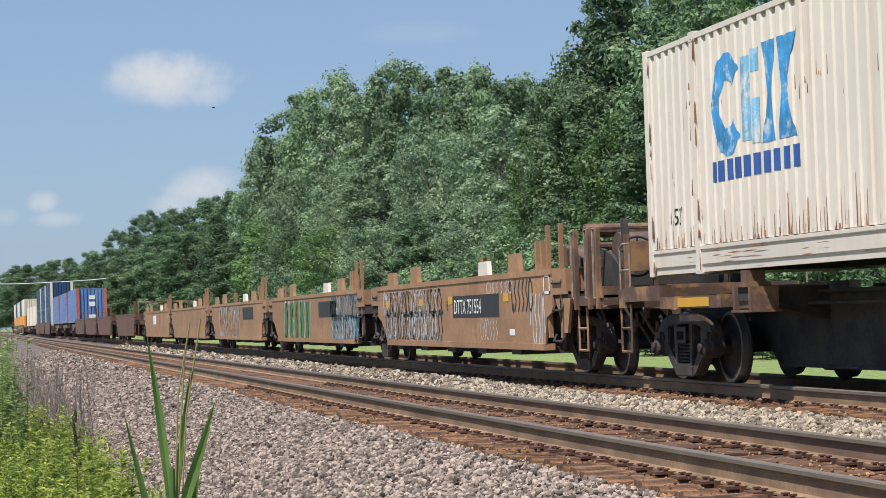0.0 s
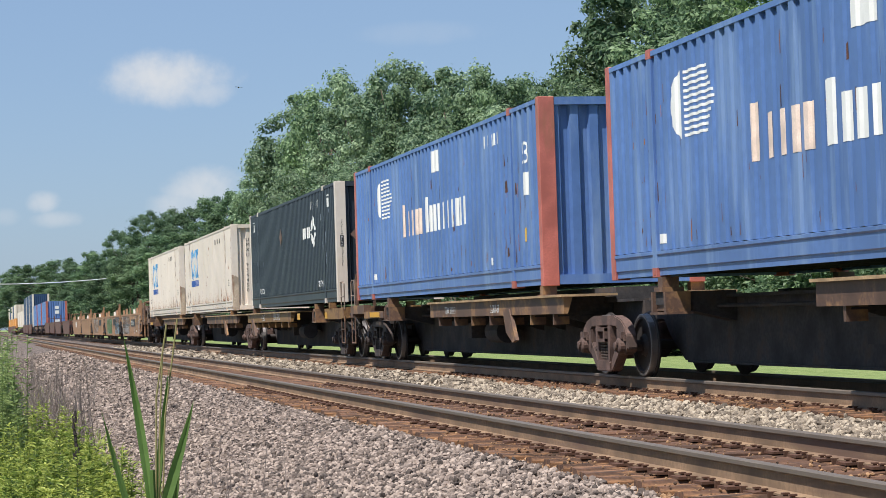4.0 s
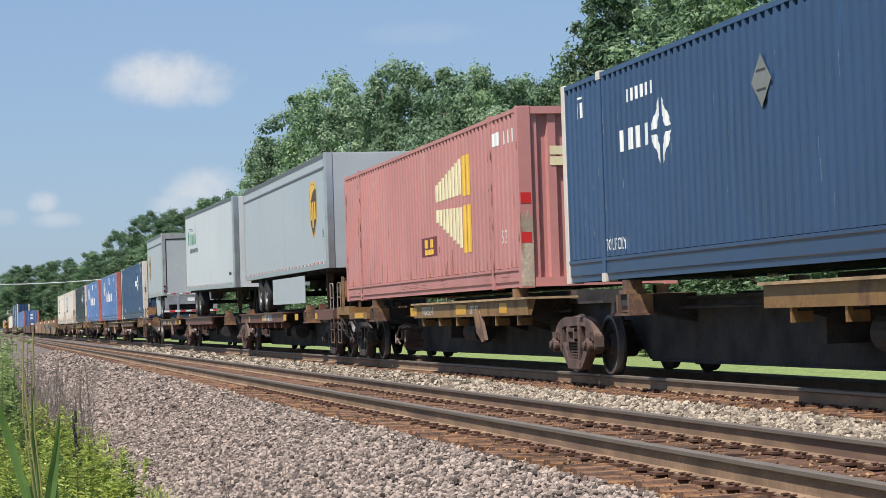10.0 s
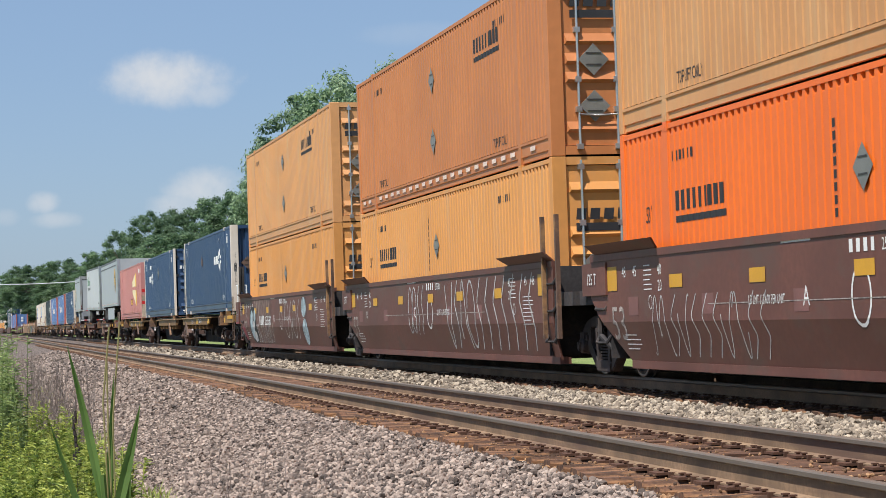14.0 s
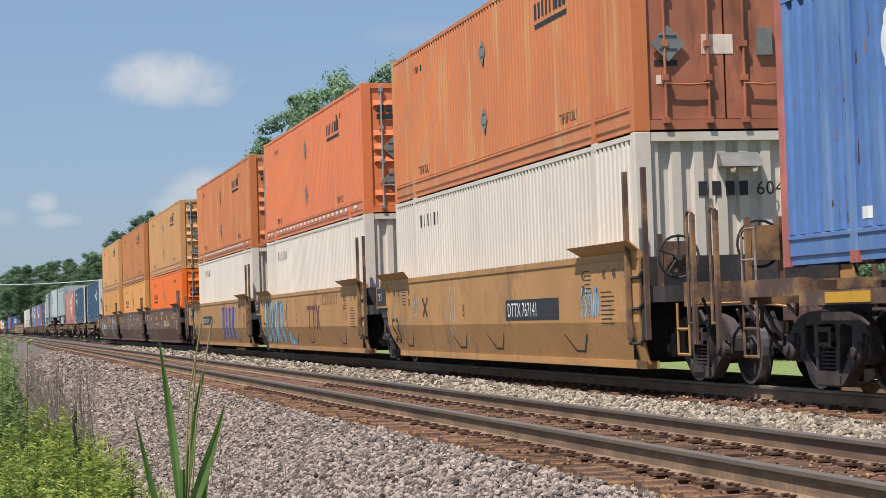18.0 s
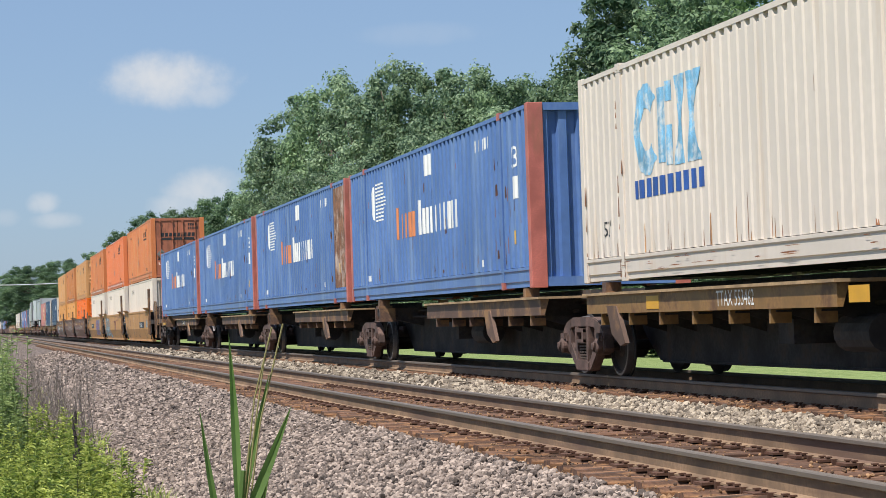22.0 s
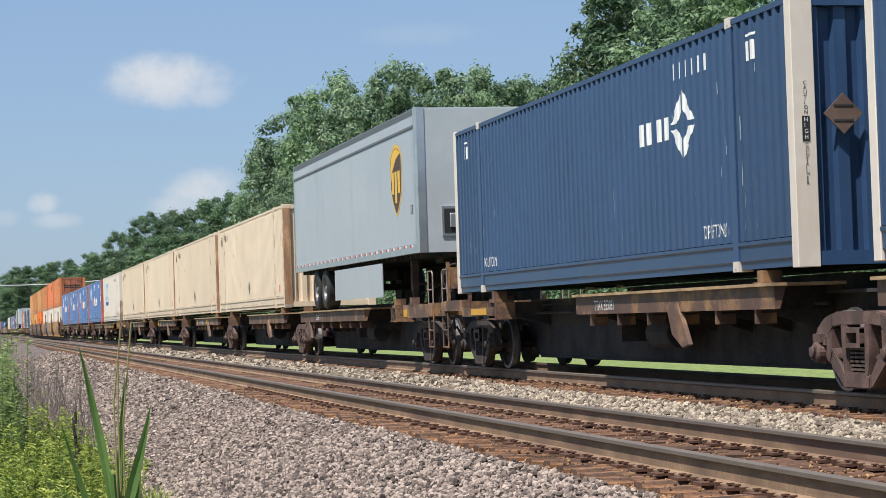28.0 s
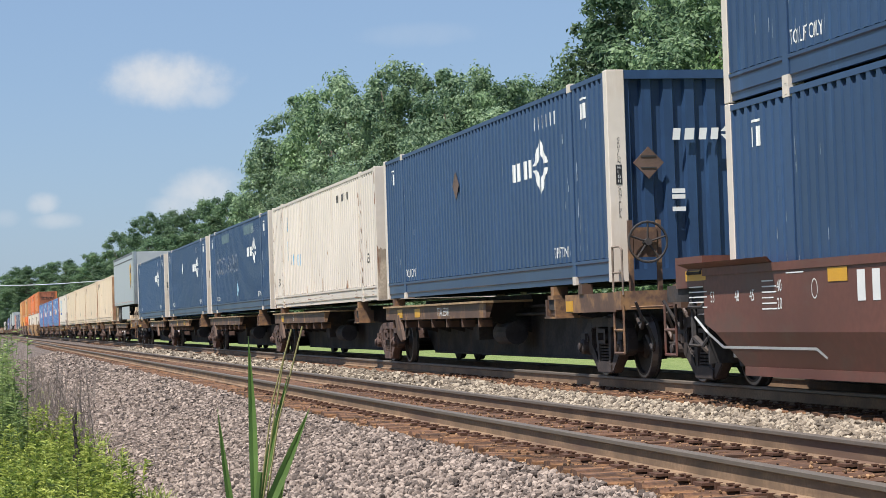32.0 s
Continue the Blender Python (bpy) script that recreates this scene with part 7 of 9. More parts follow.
def orange(body, upper, label, tape=PAINT_WHITE, posts=None, door_paint=None):
    t = container(label, body, posts, False, 0.2, 0.012, tail="doors", head="ribs", belt=True, door_paint=door_paint)
    w = W_ORANGE
    k = 0.68
    if upper:
        y0, z0 = -3.2, 2.15
    else:
        y0, z0 = 5.8, 1.78
        write(t, "53'", 7.0, 1.68, 0.3, PAINT_BLACK, w, 0.7)
        paint("number_bar", t, [rect(0.95, 2.35 - 0.13 * j, 0.1, 0.09) for j in range(8)], PAINT_BLACK, w)
    paint("name_bar", t, blocks(y0, z0, [0.26 * k, 0.26 * k, 0.26 * k, 0.26 * k, 0.26 * k, 0.14 * k, 0.28 * k, 0.26 * k, 0.26 * k], 0.36 * k, 0.04 * k), PAINT_BLACK, w)
    paint("name_rule", t, [[(y0, z0 - 0.15), (y0 - 2.6 * k, z0 - 0.15), (y0 - 2.6 * k, z0 - 0.07), (y0, z0 - 0.07)]], PAINT_BLACK, w)
    paint("number_bar", t, blocks(5.9, 2.4, [0.08] * 6, 0.12, 0.06) + blocks(-4.6, 2.4, [0.08] * 6, 0.12, 0.06), PAINT_BLACK, w)
    write(t, "TOP LIFT ONLY", 6.0 if not upper else 5.6, 0.42, 0.22, PAINT_BLACK, w, 0.6)
    write(t, "TOP LIFT ONLY", -4.4, 0.42, 0.22, PAINT_BLACK, w, 0.6)
    for z in ((0.95, 2.1) if upper else (1.9,)):
        placard(t, 0.2, z, w, False, 0.24)
    if door_paint:
        end_blocks(t, -0.82, 2.0, [0.19, 0.19, 0.19, 0.19, 0.19, 0.1, 0.19, 0.19, 0.19], 0.18, 0.008, -1, PAINT_BLACK, True, 0.038)
        for name, x0, x1, z0, z1, deep, ink in (("notice_plate", -0.32, 0.12, 1.02, 1.28, 0.006, PAINT_PEACH), ("document_box", 0.45, 0.66, 1.0, 1.36, 0.05, PLACARD), ("maker_plate", -0.98, -0.66, 0.86, 0.94, 0.006, PAINT_BLACK), ("notice_plate", -0.96, -0.86, 0.62, 0.74, 0.006, PAINT_PEACH)):
            bm = bmesh.new()
            yd = -(LEN / 2 - 0.04)
            box(bm, x0, x1, yd - deep, yd + 0.002, z0, z1)
            part(name, bm, ink, t)
        end_blocks(t, 0.5, 2.52, [0.09] * 4, 0.12, 0.02, -1, PAINT_BLACK, False, 0.038)
        end_blocks(t, 0.5, 2.34, [0.07] * 6, 0.12, 0.02, -1, PAINT_BLACK, False, 0.038)
    else:
        end_blocks(t, -0.95, 2.25 if upper else 1.95, [0.2, 0.2, 0.2, 0.2, 0.2, 0.1, 0.2, 0.2, 0.2], 0.17, 0.015, -1, PAINT_BLACK, True)
    if upper and tape is not None:
        paint("reflective_tape", t, [rect(7.5 - 0.62 * j, 0.17, 0.3, 0.07) for j in range(24) if abs(abs(7.35 - 0.62 * j) - 6.1) > 0.3], tape, FLAT, 0.006)
    for x, z in (((-0.8, 1.15),) if door_paint else ((-0.6, 1.45), (-0.6, 0.75)) if upper else ((-0.62, 1.3),)):
        end_placard(t, x, z, -1, 0.24)
    return t


def place_container(t, s_head, z):
    rides(t, s_head - LEN / 2, z)
    return t


A_WHITE = white_box(WHITE)
place_container(A_WHITE, 25.6, CONT_Z)
place_container(copy_thing(A_WHITE, Matrix()), 7.3, CONT_Z)
place_container(navy_box(DARK_BLUE, label="near-black corrugated steel container with white corner posts"), -13.6, CONT_Z)
BLUE_BOX = blue_box(False, PAINT_PEACH)
BLUE_BOX_ORANGE = blue_box()
place_container(BLUE_BOX, -32.1, CONT_Z)
place_container(copy_thing(BLUE_BOX, Matrix()), -51.5, CONT_Z)
NAVY_BOX = navy_box(NAVY_PAINT)
place_container(NAVY_BOX, -71.6, CONT_Z)

GREY_SHORT = trailer("short pale grey road trailer with a roller door", GREY_SKIN, 8.1, 2.28, 5.15, 1, (-2.9,))
rear_door(GREY_SHORT, 8.1, -1, 2.28, 5.15, GREY_SKIN)
shield(GREY_SHORT, 2.7, 3.7, 0.95, 1.3)
rides(GREY_SHORT, -90.95 - 4.05, 0)
WHITE_LONG = trailer("long white road trailer on a spine car", WHITE_SKIN, LEN, 2.19, 5.24, -1, (3.6, 4.9))
paint("name_bar", WHITE_LONG, blocks(6.9, 4.0, [0.5, 0.32, 0.36, 0.55, 0.16, 0.36, 0.3], 0.42, 0.06, 0, 1.3), PAINT_GREEN, FLAT, 0.004)
paint("name_bar", WHITE_LONG, blocks(6.3, 3.68, [0.2] * 13, 0.16, 0.04), PAINT_BLACK, FLAT, 0.004)
paint("name_rule", WHITE_LONG, [rect(6.6, 4.62, 1.3, 0.03), rect(5.9, 4.54, 0.9, 0.03)], PAINT_BLACK, FLAT, 0.004)
rides(WHITE_LONG, -110.35 - LEN / 2, 0, tilt=0.6)
GREY_LONG = trailer("long pale grey road trailer on a spine car", GREY_SKIN, LEN, 2.22, 5.07, -1, (3.65, 4.95))
shield(GREY_LONG, -6.0, 3.75, 1.15, 1.5)
rides(GREY_LONG, -129.3 - LEN / 2, 0, tilt=0.15)


def red_box():
    t = container("sun-faded red corrugated container with a yellow emblem", PINK, None, False, 0.275, 0.018, tail="ribs", head="doors")
    w = W_WHITE
    straw = []
    for k in range(8):
        y, u = -1.75 - 0.27 * k, (k + 0.5) / 8
        straw += [rect(y, 1.72 + 0.03 * u, 0.24, 0.3 + 0.36 * u), rect(y, 1.38 - 0.62 * u, 0.24, 0.2 + 0.56 * u)]
    paint("emblem", t, straw, PAINT_STRAW, w)
    paint("emblem", t, [rect(-4.0 - 0.34 * k, za, 0.3, h) for k in range(2) for za, h in ((1.7, 0.72), (0.7, 0.84))], PAINT_GOLD, w)
    paint("number_bar", t, [rect(-6.28, 2.38, 0.42, 0.22)], PAINT_WHITE, w)
    bm = bmesh.new()
    for za in (1.95, 2.12):
        box(bm, -0.75, 0.3, -LEN / 2 + 0.052, -LEN / 2 + 0.06, za, za + 0.14)
    tagged(part("marking", bm, PAINT_STRAW, t), kind="stuff")
    peel(t, 8)
    rust(t, 33, w, 90)
    paint("marking", t, [rect(-0.38, 0.74, 1.42, 0.36)], PAINT_MAROON, w)
    paint("marking", t, [rect(-0.75, 0.77, 0.7, 0.1), rect(-0.75, 0.9, 0.28, 0.16), rect(-1.15, 0.9, 0.28, 0.16)], PAINT_GOLD, w, 0.008)
    write(t, "53'", -6.75, 0.75, 0.32, PAINT_WHITE, w, 0.9)
    paint("number_bar", t, blocks(-7.0, 2.36, [0.22] * 3, 0.22, 0.05), PAINT_WHITE, w)
    for z in (0.72, 1.35):
        bm = bmesh.new()
        box(bm, -HALF + 0.02, -HALF + 0.19, -LEN / 2 - 0.006, -LEN / 2 + 0.004, z, z + 0.17)
        part("reflector", bm, PAINT_RED, t)
    return t


place_container(red_box(), -147.9, CONT_Z)
place_container(navy_box(NAVY_PAINT, True, True, "navy blue corrugated steel container with its doors facing the tail"), -166.4, CONT_Z)
place_container(copy_thing(NAVY_BOX, Matrix()), -187.15, CONT_Z)

ORANGE_LOW = orange(ORANGE, False, "orange corrugated container in a brown well car")
ORANGE_UP = orange(ORANGE_FADED, True, "faded orange steel container stacked on another", None)
for s in (-207.8, -227.3):
    place_container(ORANGE_LOW if s > -210 else copy_thing(ORANGE_LOW, Matrix()), s, LOW_Z)
place_container(ORANGE_UP, -207.8, UP_Z)
place_container(orange(ORANGE_BAKED, True, "sun-baked deep orange steel container stacked on a lighter one", PAINT_PEACH), -227.3, UP_Z)
place_container(orange(ORANGE_BRIGHT, False, "bright fresh orange container in a brown well car"), -246.6, LOW_Z)
place_container(copy_thing(ORANGE_UP, Matrix()), -246.6, UP_Z)
WHITE_LOW = container("plain white corrugated container in a yellow well car", WHITE, None, False, 0.2, 0.018)
paint("number_bar", WHITE_LOW, blocks(5.6, 2.3, [0.09, 0.12, 0.07, 0.12, 0.1, 0.1], 0.24, 0.2), PAINT_BLACK, W_LOW)
for k, s in enumerate((-269.45, -288.75, -308.2)):
    if k < 2:
        place_container(WHITE_LOW if k == 0 else copy_thing(WHITE_LOW, Matrix()), s, LOW_Z)
WHITE_TAIL = place_container(copy_thing(WHITE_LOW, Matrix()), -308.2, LOW_Z)
bm = bmesh.new()
plate(bm, [(-LEN / 2 + 0.05, 2.62), (-LEN / 2 - 0.05, 2.58), (-LEN / 2 - 0.16, 2.42), (-LEN / 2 + 0.05, 2.42)], 0, -0.15, 0.42)
part("vent_hood", bm, PLACARD, WHITE_TAIL, "small grey sheet metal hood")
bm = text_bm("60459", 0.27)
for v in bm.verts:
    v.co = Vector((0.38 + v.co.x, -LEN / 2 + 0.052, 2.05 + v.co.y))
part("lettering", bm, PAINT_BLACK, WHITE_TAIL)
bm = bmesh.new()
for k in range(4):
    box(bm, -0.42 + 0.19 * k, -0.3 + 0.19 * k, -LEN / 2 + 0.05, -LEN / 2 + 0.06, 2.05, 2.24)
tagged(part("number_bar", bm, PAINT_BLACK, WHITE_TAIL), kind="stuff")
place_container(orange(ORANGE_DEEP, True, "deep orange steel container stacked on a white one"), -269.45, UP_Z)
place_container(orange(ORANGE_RED, True, "bright red-orange steel container stacked on a white one"), -288.75, UP_Z)
place_container(orange(ORANGE_DEEP, True, "dusty orange steel container with its doors facing the tail", None, None, DOOR_RUST), -308.2, UP_Z)

for k, s in enumerate((-329.1, -345.95, -362.7, -379.2)):
    place_container(blue_box(True) if k == 2 else BLUE_BOX_ORANGE if k == 0 else copy_thing(BLUE_BOX_ORANGE, Matrix()), s, CONT_Z)
place_container(white_box(WHITE, 0.5, "chalky white corrugated steel container with a washed-out blue emblem"), -397.95, CONT_Z)
CREAM_BOX = cream()
for k, s in enumerate((-416.5, -432.9, -449.3, -466.1)):
    place_container(CREAM_BOX if k == 0 else copy_thing(CREAM_BOX, Matrix()), s, CONT_Z)
NAVY_PLAIN = navy_box(NAVY_PAINT, sign=None)
place_container(NAVY_PLAIN, -503.5, CONT_Z)
place_container(navy_box(NAVY_PAINT, sign=PAINT_WHITE), -521.3, CONT_Z)
place_container(copy_thing(NAVY_BOX, Matrix()), -571.95, CONT_Z)
TAGGED = place_container(copy_thing(NAVY_PLAIN, Matrix()), -538.3, CONT_Z)
tagged(TAGGED, "navy blue corrugated steel container with faint white graffiti", "shipping container", "intermodal containers")
place_container(white_box(WHITE, 1.0, "rust-streaked white corrugated steel container on a spine car"), -555.0, CONT_Z)
place_container(copy_thing(NAVY_BOX, Matrix()), -592.4, LOW_Z + 0.0)
place_container(copy_thing(NAVY_BOX, Matrix()), -592.4, UP_Z)

# spine cars
SPINES = []


def spine_set(trucks, sills, sill_mats, hitches=None):
    """trucks: places of the bogies from head to tail; sills: where each unit's wheel platform lies along the train."""
    n = len(trucks) - 1
    for k in range(n):
        mid = (trucks[k] + trucks[k + 1]) / 2
        head = trucks[k] - mid + (1.75 if k == 0 else -0.25)
        tail = trucks[k + 1] - mid - (1.75 if k == n - 1 else 0.25) + (0.5 if k < n - 1 else 0)
        b = [trucks[k + 1] - mid] + ([trucks[0] - mid] if k == 0 else [])
        a, c = sills[k]
        u = spine_unit("rust-brown spine car unit with a dark centre beam", head, tail, (c - mid, a - mid), sill_mats[k % len(sill_mats)], b,
                       ends=([1] if k == 0 else []) + ([-1] if k == n - 1 else []), hitch=(hitches[k] - mid) if hitches and hitches[k] is not None else False)
        rides(u, mid, 0)
        SPINES.append((u, mid))


def default_sills(trucks, head_side=(), far=10.4, near=1.15, start=1.6, stop=10.9):
    n = len(trucks) - 1
    out = []
    for k in range(n):
        if k < n - 1 and k not in head_side:
            out.append((trucks[k + 1] + far, trucks[k + 1] + near))
        else:
            out.append((trucks[k] - start, trucks[k] - stop))
    return out


def brake_valve(u, y):
    """A rusty valve block with its pipes and levers, hung beside the centre beam at y along the car."""
    bm = bmesh.new()
    box(bm, -0.86, -0.55, y - 0.16, y + 0.16, 0.42, 0.68)
    tube(bm, (-0.88, y - 0.1, 0.36), (-0.5, y - 0.1, 0.36), 0.09, 10)
    tube(bm, (-0.9, y + 0.14, 0.55), (-0.6, y + 0.14, 0.55), 0.1, 10)
    bmesh.ops.bevel(bm, geom=[e for e in bm.edges if e.calc_length() > 0.2], offset=0.02, segments=1, affect="EDGES")
    v = part("brake_valve", bm, TRUCK_STEEL, u, "rusty air brake valve with pipes")
    for pts in (((-0.9, y + 0.05, 0.7), (-0.92, y - 0.5, 0.74), (-0.92, y - 0.95, 0.72)), ((-0.9, y + 0.3, 0.35), (-0.95, y + 0.42, 0.5), (-0.92, y + 0.25, 0.72), (-0.9, y - 0.3, 0.78)),
                ((-0.88, y - 0.1, 0.3), (-0.92, y - 0.35, 0.42), (-0.9, y - 0.3, 0.6)), ((-0.88, y + 0.2, 0.5), (-0.95, y + 0.5, 0.38), (-0.92, y + 0.62, 0.6)), ((-0.5, y, 0.6), (-0.45, y, 1.06))):
        bm = bmesh.new()
        bar(bm, pts, 0.022)
        part("brake_pipe", bm, SPRING, v)


SET_A = [25.0, 7.3, -11.05, -28.8]
SET_B = [-33.25, -50.3, -69.0, -86.5]
SET_C = [-90.85, -108.4, -126.8, -144.4]
SET_D = [-148.5, -165.9, -184.65, -201.95]
SET_E = [-329.7, -346.0, -363.0, -380.05, -397.0, -413.0]
SET_F = [-417.25, -433.4, -450.3, -467.1, -483.4, -499.8]
SET_G = [-504.1, -520.3, -537.05, -554.0, -570.75, -586.65]
spine_set(SET_A, default_sills(SET_A, near=1.2), [SPINE_SIDE, SPINE_SIDE, SPINE_YEL])
spine_set(SET_B, default_sills(SET_B), [SPINE_SIDE])
spine_set(SET_C, default_sills(SET_C, (1,), near=1.75, start=1.3), [BROWN], [None, -124.5, -143.8])
spine_set(SET_D, default_sills(SET_D, near=1.7, start=1.33), [SPINE_YEL])
spine_set(SET_E, default_sills(SET_E, (), 9.6, 1.38, 1.1, 9.9), [SPINE_SIDE, SPINE_SIDE, SPINE_SIDE, SPINE_SIDE, SPINE_YEL])
spine_set(SET_F, default_sills(SET_F, (), 9.2, 1.43), [SPINE_SIDE], [None, None, None, None, -498.5])
spine_set(SET_G, default_sills(SET_G, (1, 2, 3), 9.2, 1.55, 1.1, 9.9), [SPINE_SIDE])

# well cars


def well_set(label, mats, mids, pitch, half, top, bottom, fold=True, flare=0.2, shift=0.0, tall=2.35):
    made = []
    n = len(mids)
    for k, m in enumerate(mids):
        b = [-pitch / 2 + (shift if k == n - 1 else 0)] + ([pitch / 2] if k == 0 else [])
        u = well_unit(label, mats, half, top, bottom, b, ends=([1] if k == 0 else []) + ([-1] if k == n - 1 else []), fold=fold, flare=flare, tall=tall)
        rides(u, m, 0)
        made.append(u)
    return made


BROWN_SET = well_set("oxide brown well car unit carrying stacked containers", BROWN, [-215.65, -235.1, -254.55], 19.45, 8.15, 1.62, 0.17)
YELLOW_SET = well_set("weathered yellow well car unit carrying stacked containers", TAN, [-277.3, -296.7, -316.1], 19.4, 8.1, 1.62, 0.17, tall=2.72)
EMPTY_SET = well_set("empty weathered yellow well car unit with graffiti", TAN_OLD, [98.4, 83.6, 68.0, 52.4, 36.4], 15.6, 6.8, 1.5, 0.36, False, 0.0, 0.8)
OLD = well_set("empty rust-brown well car unit", BROWN, [172.4, 155.8, 139.2, 119.5], 16.6, 7.0, 1.5, 0.36, False, 0.0)
LAST_SET = well_set("oxide brown well car unit carrying stacked navy containers", BROWN, [-600.5], 19.4, 8.5, 1.33, 0.17, True, 0.13)

# ---- paint and lettering on the cars ----
WELL = (lambda y: -1.49, 1e9, (0.0,), 0.779, 0.25)
FLAT_WELL = (lambda y: -1.49, 1e9, (0.0,))
END_BOX = (lambda y: -1.52, 1e9, (0.0,))
SILL = (lambda y: -1.32, 1e9, (0.0,))


def small_print(t, y, z, wide, rows, material, w, high=0.035):
    """Lines of lettering too small to read, as bars."""
    paint("small_print", t, [rect(y, z - 0.06 * k, wide * (1.0 if k % 3 else 0.8), high) for k in range(rows)], material, w)


def ring(t, y, z, r, material, w):
    n = 18
    out = []
    for k in range(n):
        a, b = 2 * math.pi * k / n, 2 * math.pi * (k + 1) / n
        out.append([(y + r * math.cos(a), z + 1.3 * r * math.sin(a)), (y + r * math.cos(b), z + 1.3 * r * math.sin(b)), (y + 0.86 * r * math.cos(b), z + 1.14 * r * math.sin(b)), (y + 0.86 * r * math.cos(a), z + 1.14 * r * math.sin(a))])
    paint("marking", t, out, material, w)


def loading_marks(t, w, ink, letter, tons=True, plate_paint=None, number_ink=None):
    """The marks that all the well cars carry at both ends of a side."""
    if tons:
        if plate_paint:
            paint("name_plate", t, [rect(9.05, 1.19, 0.94, 0.35)], plate_paint, END_BOX, 0.006)
        write(t, "125 T", 8.95, 1.29, 0.22, PAINT_WHITE, END_BOX, 0.85, 0.012)
    write(t, "53", 7.98 if number_ink else 7.72, 0.54 if number_ink else 0.44, 0.64 if number_ink else 0.7, number_ink or ink, w, 1.0 if number_ink else 1.1)
    for sg in (1, -1):
        for body, y in (("53", 7.85), ("48", 7.35), ("45", 6.9), ("40", 5.9)):
            write(t, body, sg * y + (0.1 if sg > 0 else -0.1), 1.36, 0.2, ink, w, 0.8)
        write(t, "20", sg * 5.9 + (0.1 if sg > 0 else -0.1), 1.16, 0.2, ink, w, 0.8)
        small_print(t, sg * 6.35 + 0.2, 1.48, 0.32, 6, ink, w, 0.013)
        small_print(t, sg * 7.2 + 0.3, 1.18 if sg < 0 else 0.6, 0.6, 8 if sg < 0 else 4, ink, w, 0.012)
    write(t, letter, 1.35, 0.92, 0.3, ink, w, 0.9)
    ring(t, 6.3, 1.02, 0.07, ink, w)
    ring(t, -6.35, 1.0, 0.07, ink, w)


def tag(t, seed, y, z, wide, high, loops, thick, material, w, slant=0.0):
    paint("graffiti", t, scribble(random.Random(seed), y, z, wide, high, loops, thick, slant), material, w)


for k, u in enumerate(BROWN_SET):
    loading_marks(u, WELL, PAINT_WHITE, "BCA"[k], tons=k > 0, number_ink=PAINT_WORN)
    for y in (8.1 if k == 0 else 7.85, 5.3, 2.6, -0.2, -2.6, -5.35, -8.05):
        paint("reflector", u, [rect(y + 0.24, 1.19, 0.47 if abs(y) < 7 else 0.42, 0.16 if abs(y) < 7 else 0.32)], PAINT_YELLOW, WELL, 0.006)
    paint("patch", u, [rect(y + 0.2, 0.86, 0.4, 0.24) for y in (7.0, 4.2, 1.4, -1.75, -4.0)], PATCH, WELL, 0.003)
    small_print(u, 1.9, 1.58, 1.0, 1, PAINT_WHITE, WELL)
    write(u, "LD LMT 115,600 PER UNIT", 2.9 if u is BROWN_SET[2] else -0.7, 0.95, 0.15, PAINT_WHITE, WELL, 0.62)
    ring(u, -0.1, 1.0, 0.24, PAINT_WHITE, WELL)
    paint("marking", u, [rect(4.2, 0.97, 8.6, 0.012)], PAINT_WORN, WELL)
    paint("name_bar", u, blocks(0.15, 1.42, [0.14, 0.14, 0.14, 0.12], 0.13, 0.03), PAINT_WHITE, WELL)
    write(u, "253580", -0.6, 1.42, 0.17, PAINT_WHITE, WELL, 0.8)
BROWN_TAIL = BROWN_SET[2]
paint("name_bar", BROWN_TAIL, blocks(-1.5, 0.88, [0.22, 0.22, 0.22, 0.2], 0.26, 0.05), PAINT_STRAW, WELL)
write(BROWN_TAIL, "253580", -2.75, 0.88, 0.32, PAINT_STRAW, WELL, 0.9)
BROWN_HEAD = BROWN_SET[0]
paint("name_bar", BROWN_HEAD, blocks(4.3, 0.84, [0.24] * 4, 0.27, 0.04), PAINT_WHITE, WELL, 0.012)
write(BROWN_HEAD, "253580", 3.12, 0.84, 0.37, PAINT_WHITE, WELL, 1.12, 0.012)
paint("graffiti", BROWN_HEAD, blocks(5.3, 0.97, [0.3] * 9, 0.62, 0.07, -0.16), GRAFFITI_BROWN, WELL, 0.0045)
paint("graffiti", BROWN_HEAD, blocks(4.9, 0.3, [0.3] * 9, 0.62, 0.07, 0.28), GRAFFITI_BROWN, WELL, 0.0045)
tag(BROWN_HEAD, 32, 5.2, 0.32, 3.4, 0.55, 9, 0.03, GRAFFITI_WHITE, WELL, -0.3)
tag(BROWN_HEAD, 38, 5.4, 1.1, 3.6, 0.48, 9, 0.035, GRAFFITI_BROWN, WELL, 0.2)
# a spray-painted rounded figure of pale shapes with black edges
paint("graffiti", BROWN_HEAD, [[(6.15, 1.42), (6.5, 1.3), (6.62, 1.0), (6.55, 0.62), (6.25, 0.36), (5.8, 0.3), (5.2, 0.33), (4.95, 0.55), (5.2, 0.9), (5.35, 1.25), (5.6, 1.38)]], PAINT_BLACK, WELL, 0.005)
paint("graffiti", BROWN_HEAD, [ellipse(6.15, 0.95, 0.33, 0.34), ellipse(5.5, 1.12, 0.2, 0.18)], GRAFFITI_PALE, WELL, 0.007)
paint("graffiti", BROWN_HEAD, [ellipse(6.0, 0.64, 0.4, 0.24)], GRAFFITI_PALE, WELL, 0.009)
paint("graffiti", BROWN_HEAD, [ellipse(5.6, 0.5, 0.36, 0.17), ellipse(5.62, 0.83, 0.22, 0.14)], GRAFFITI_WHITE, WELL, 0.012)
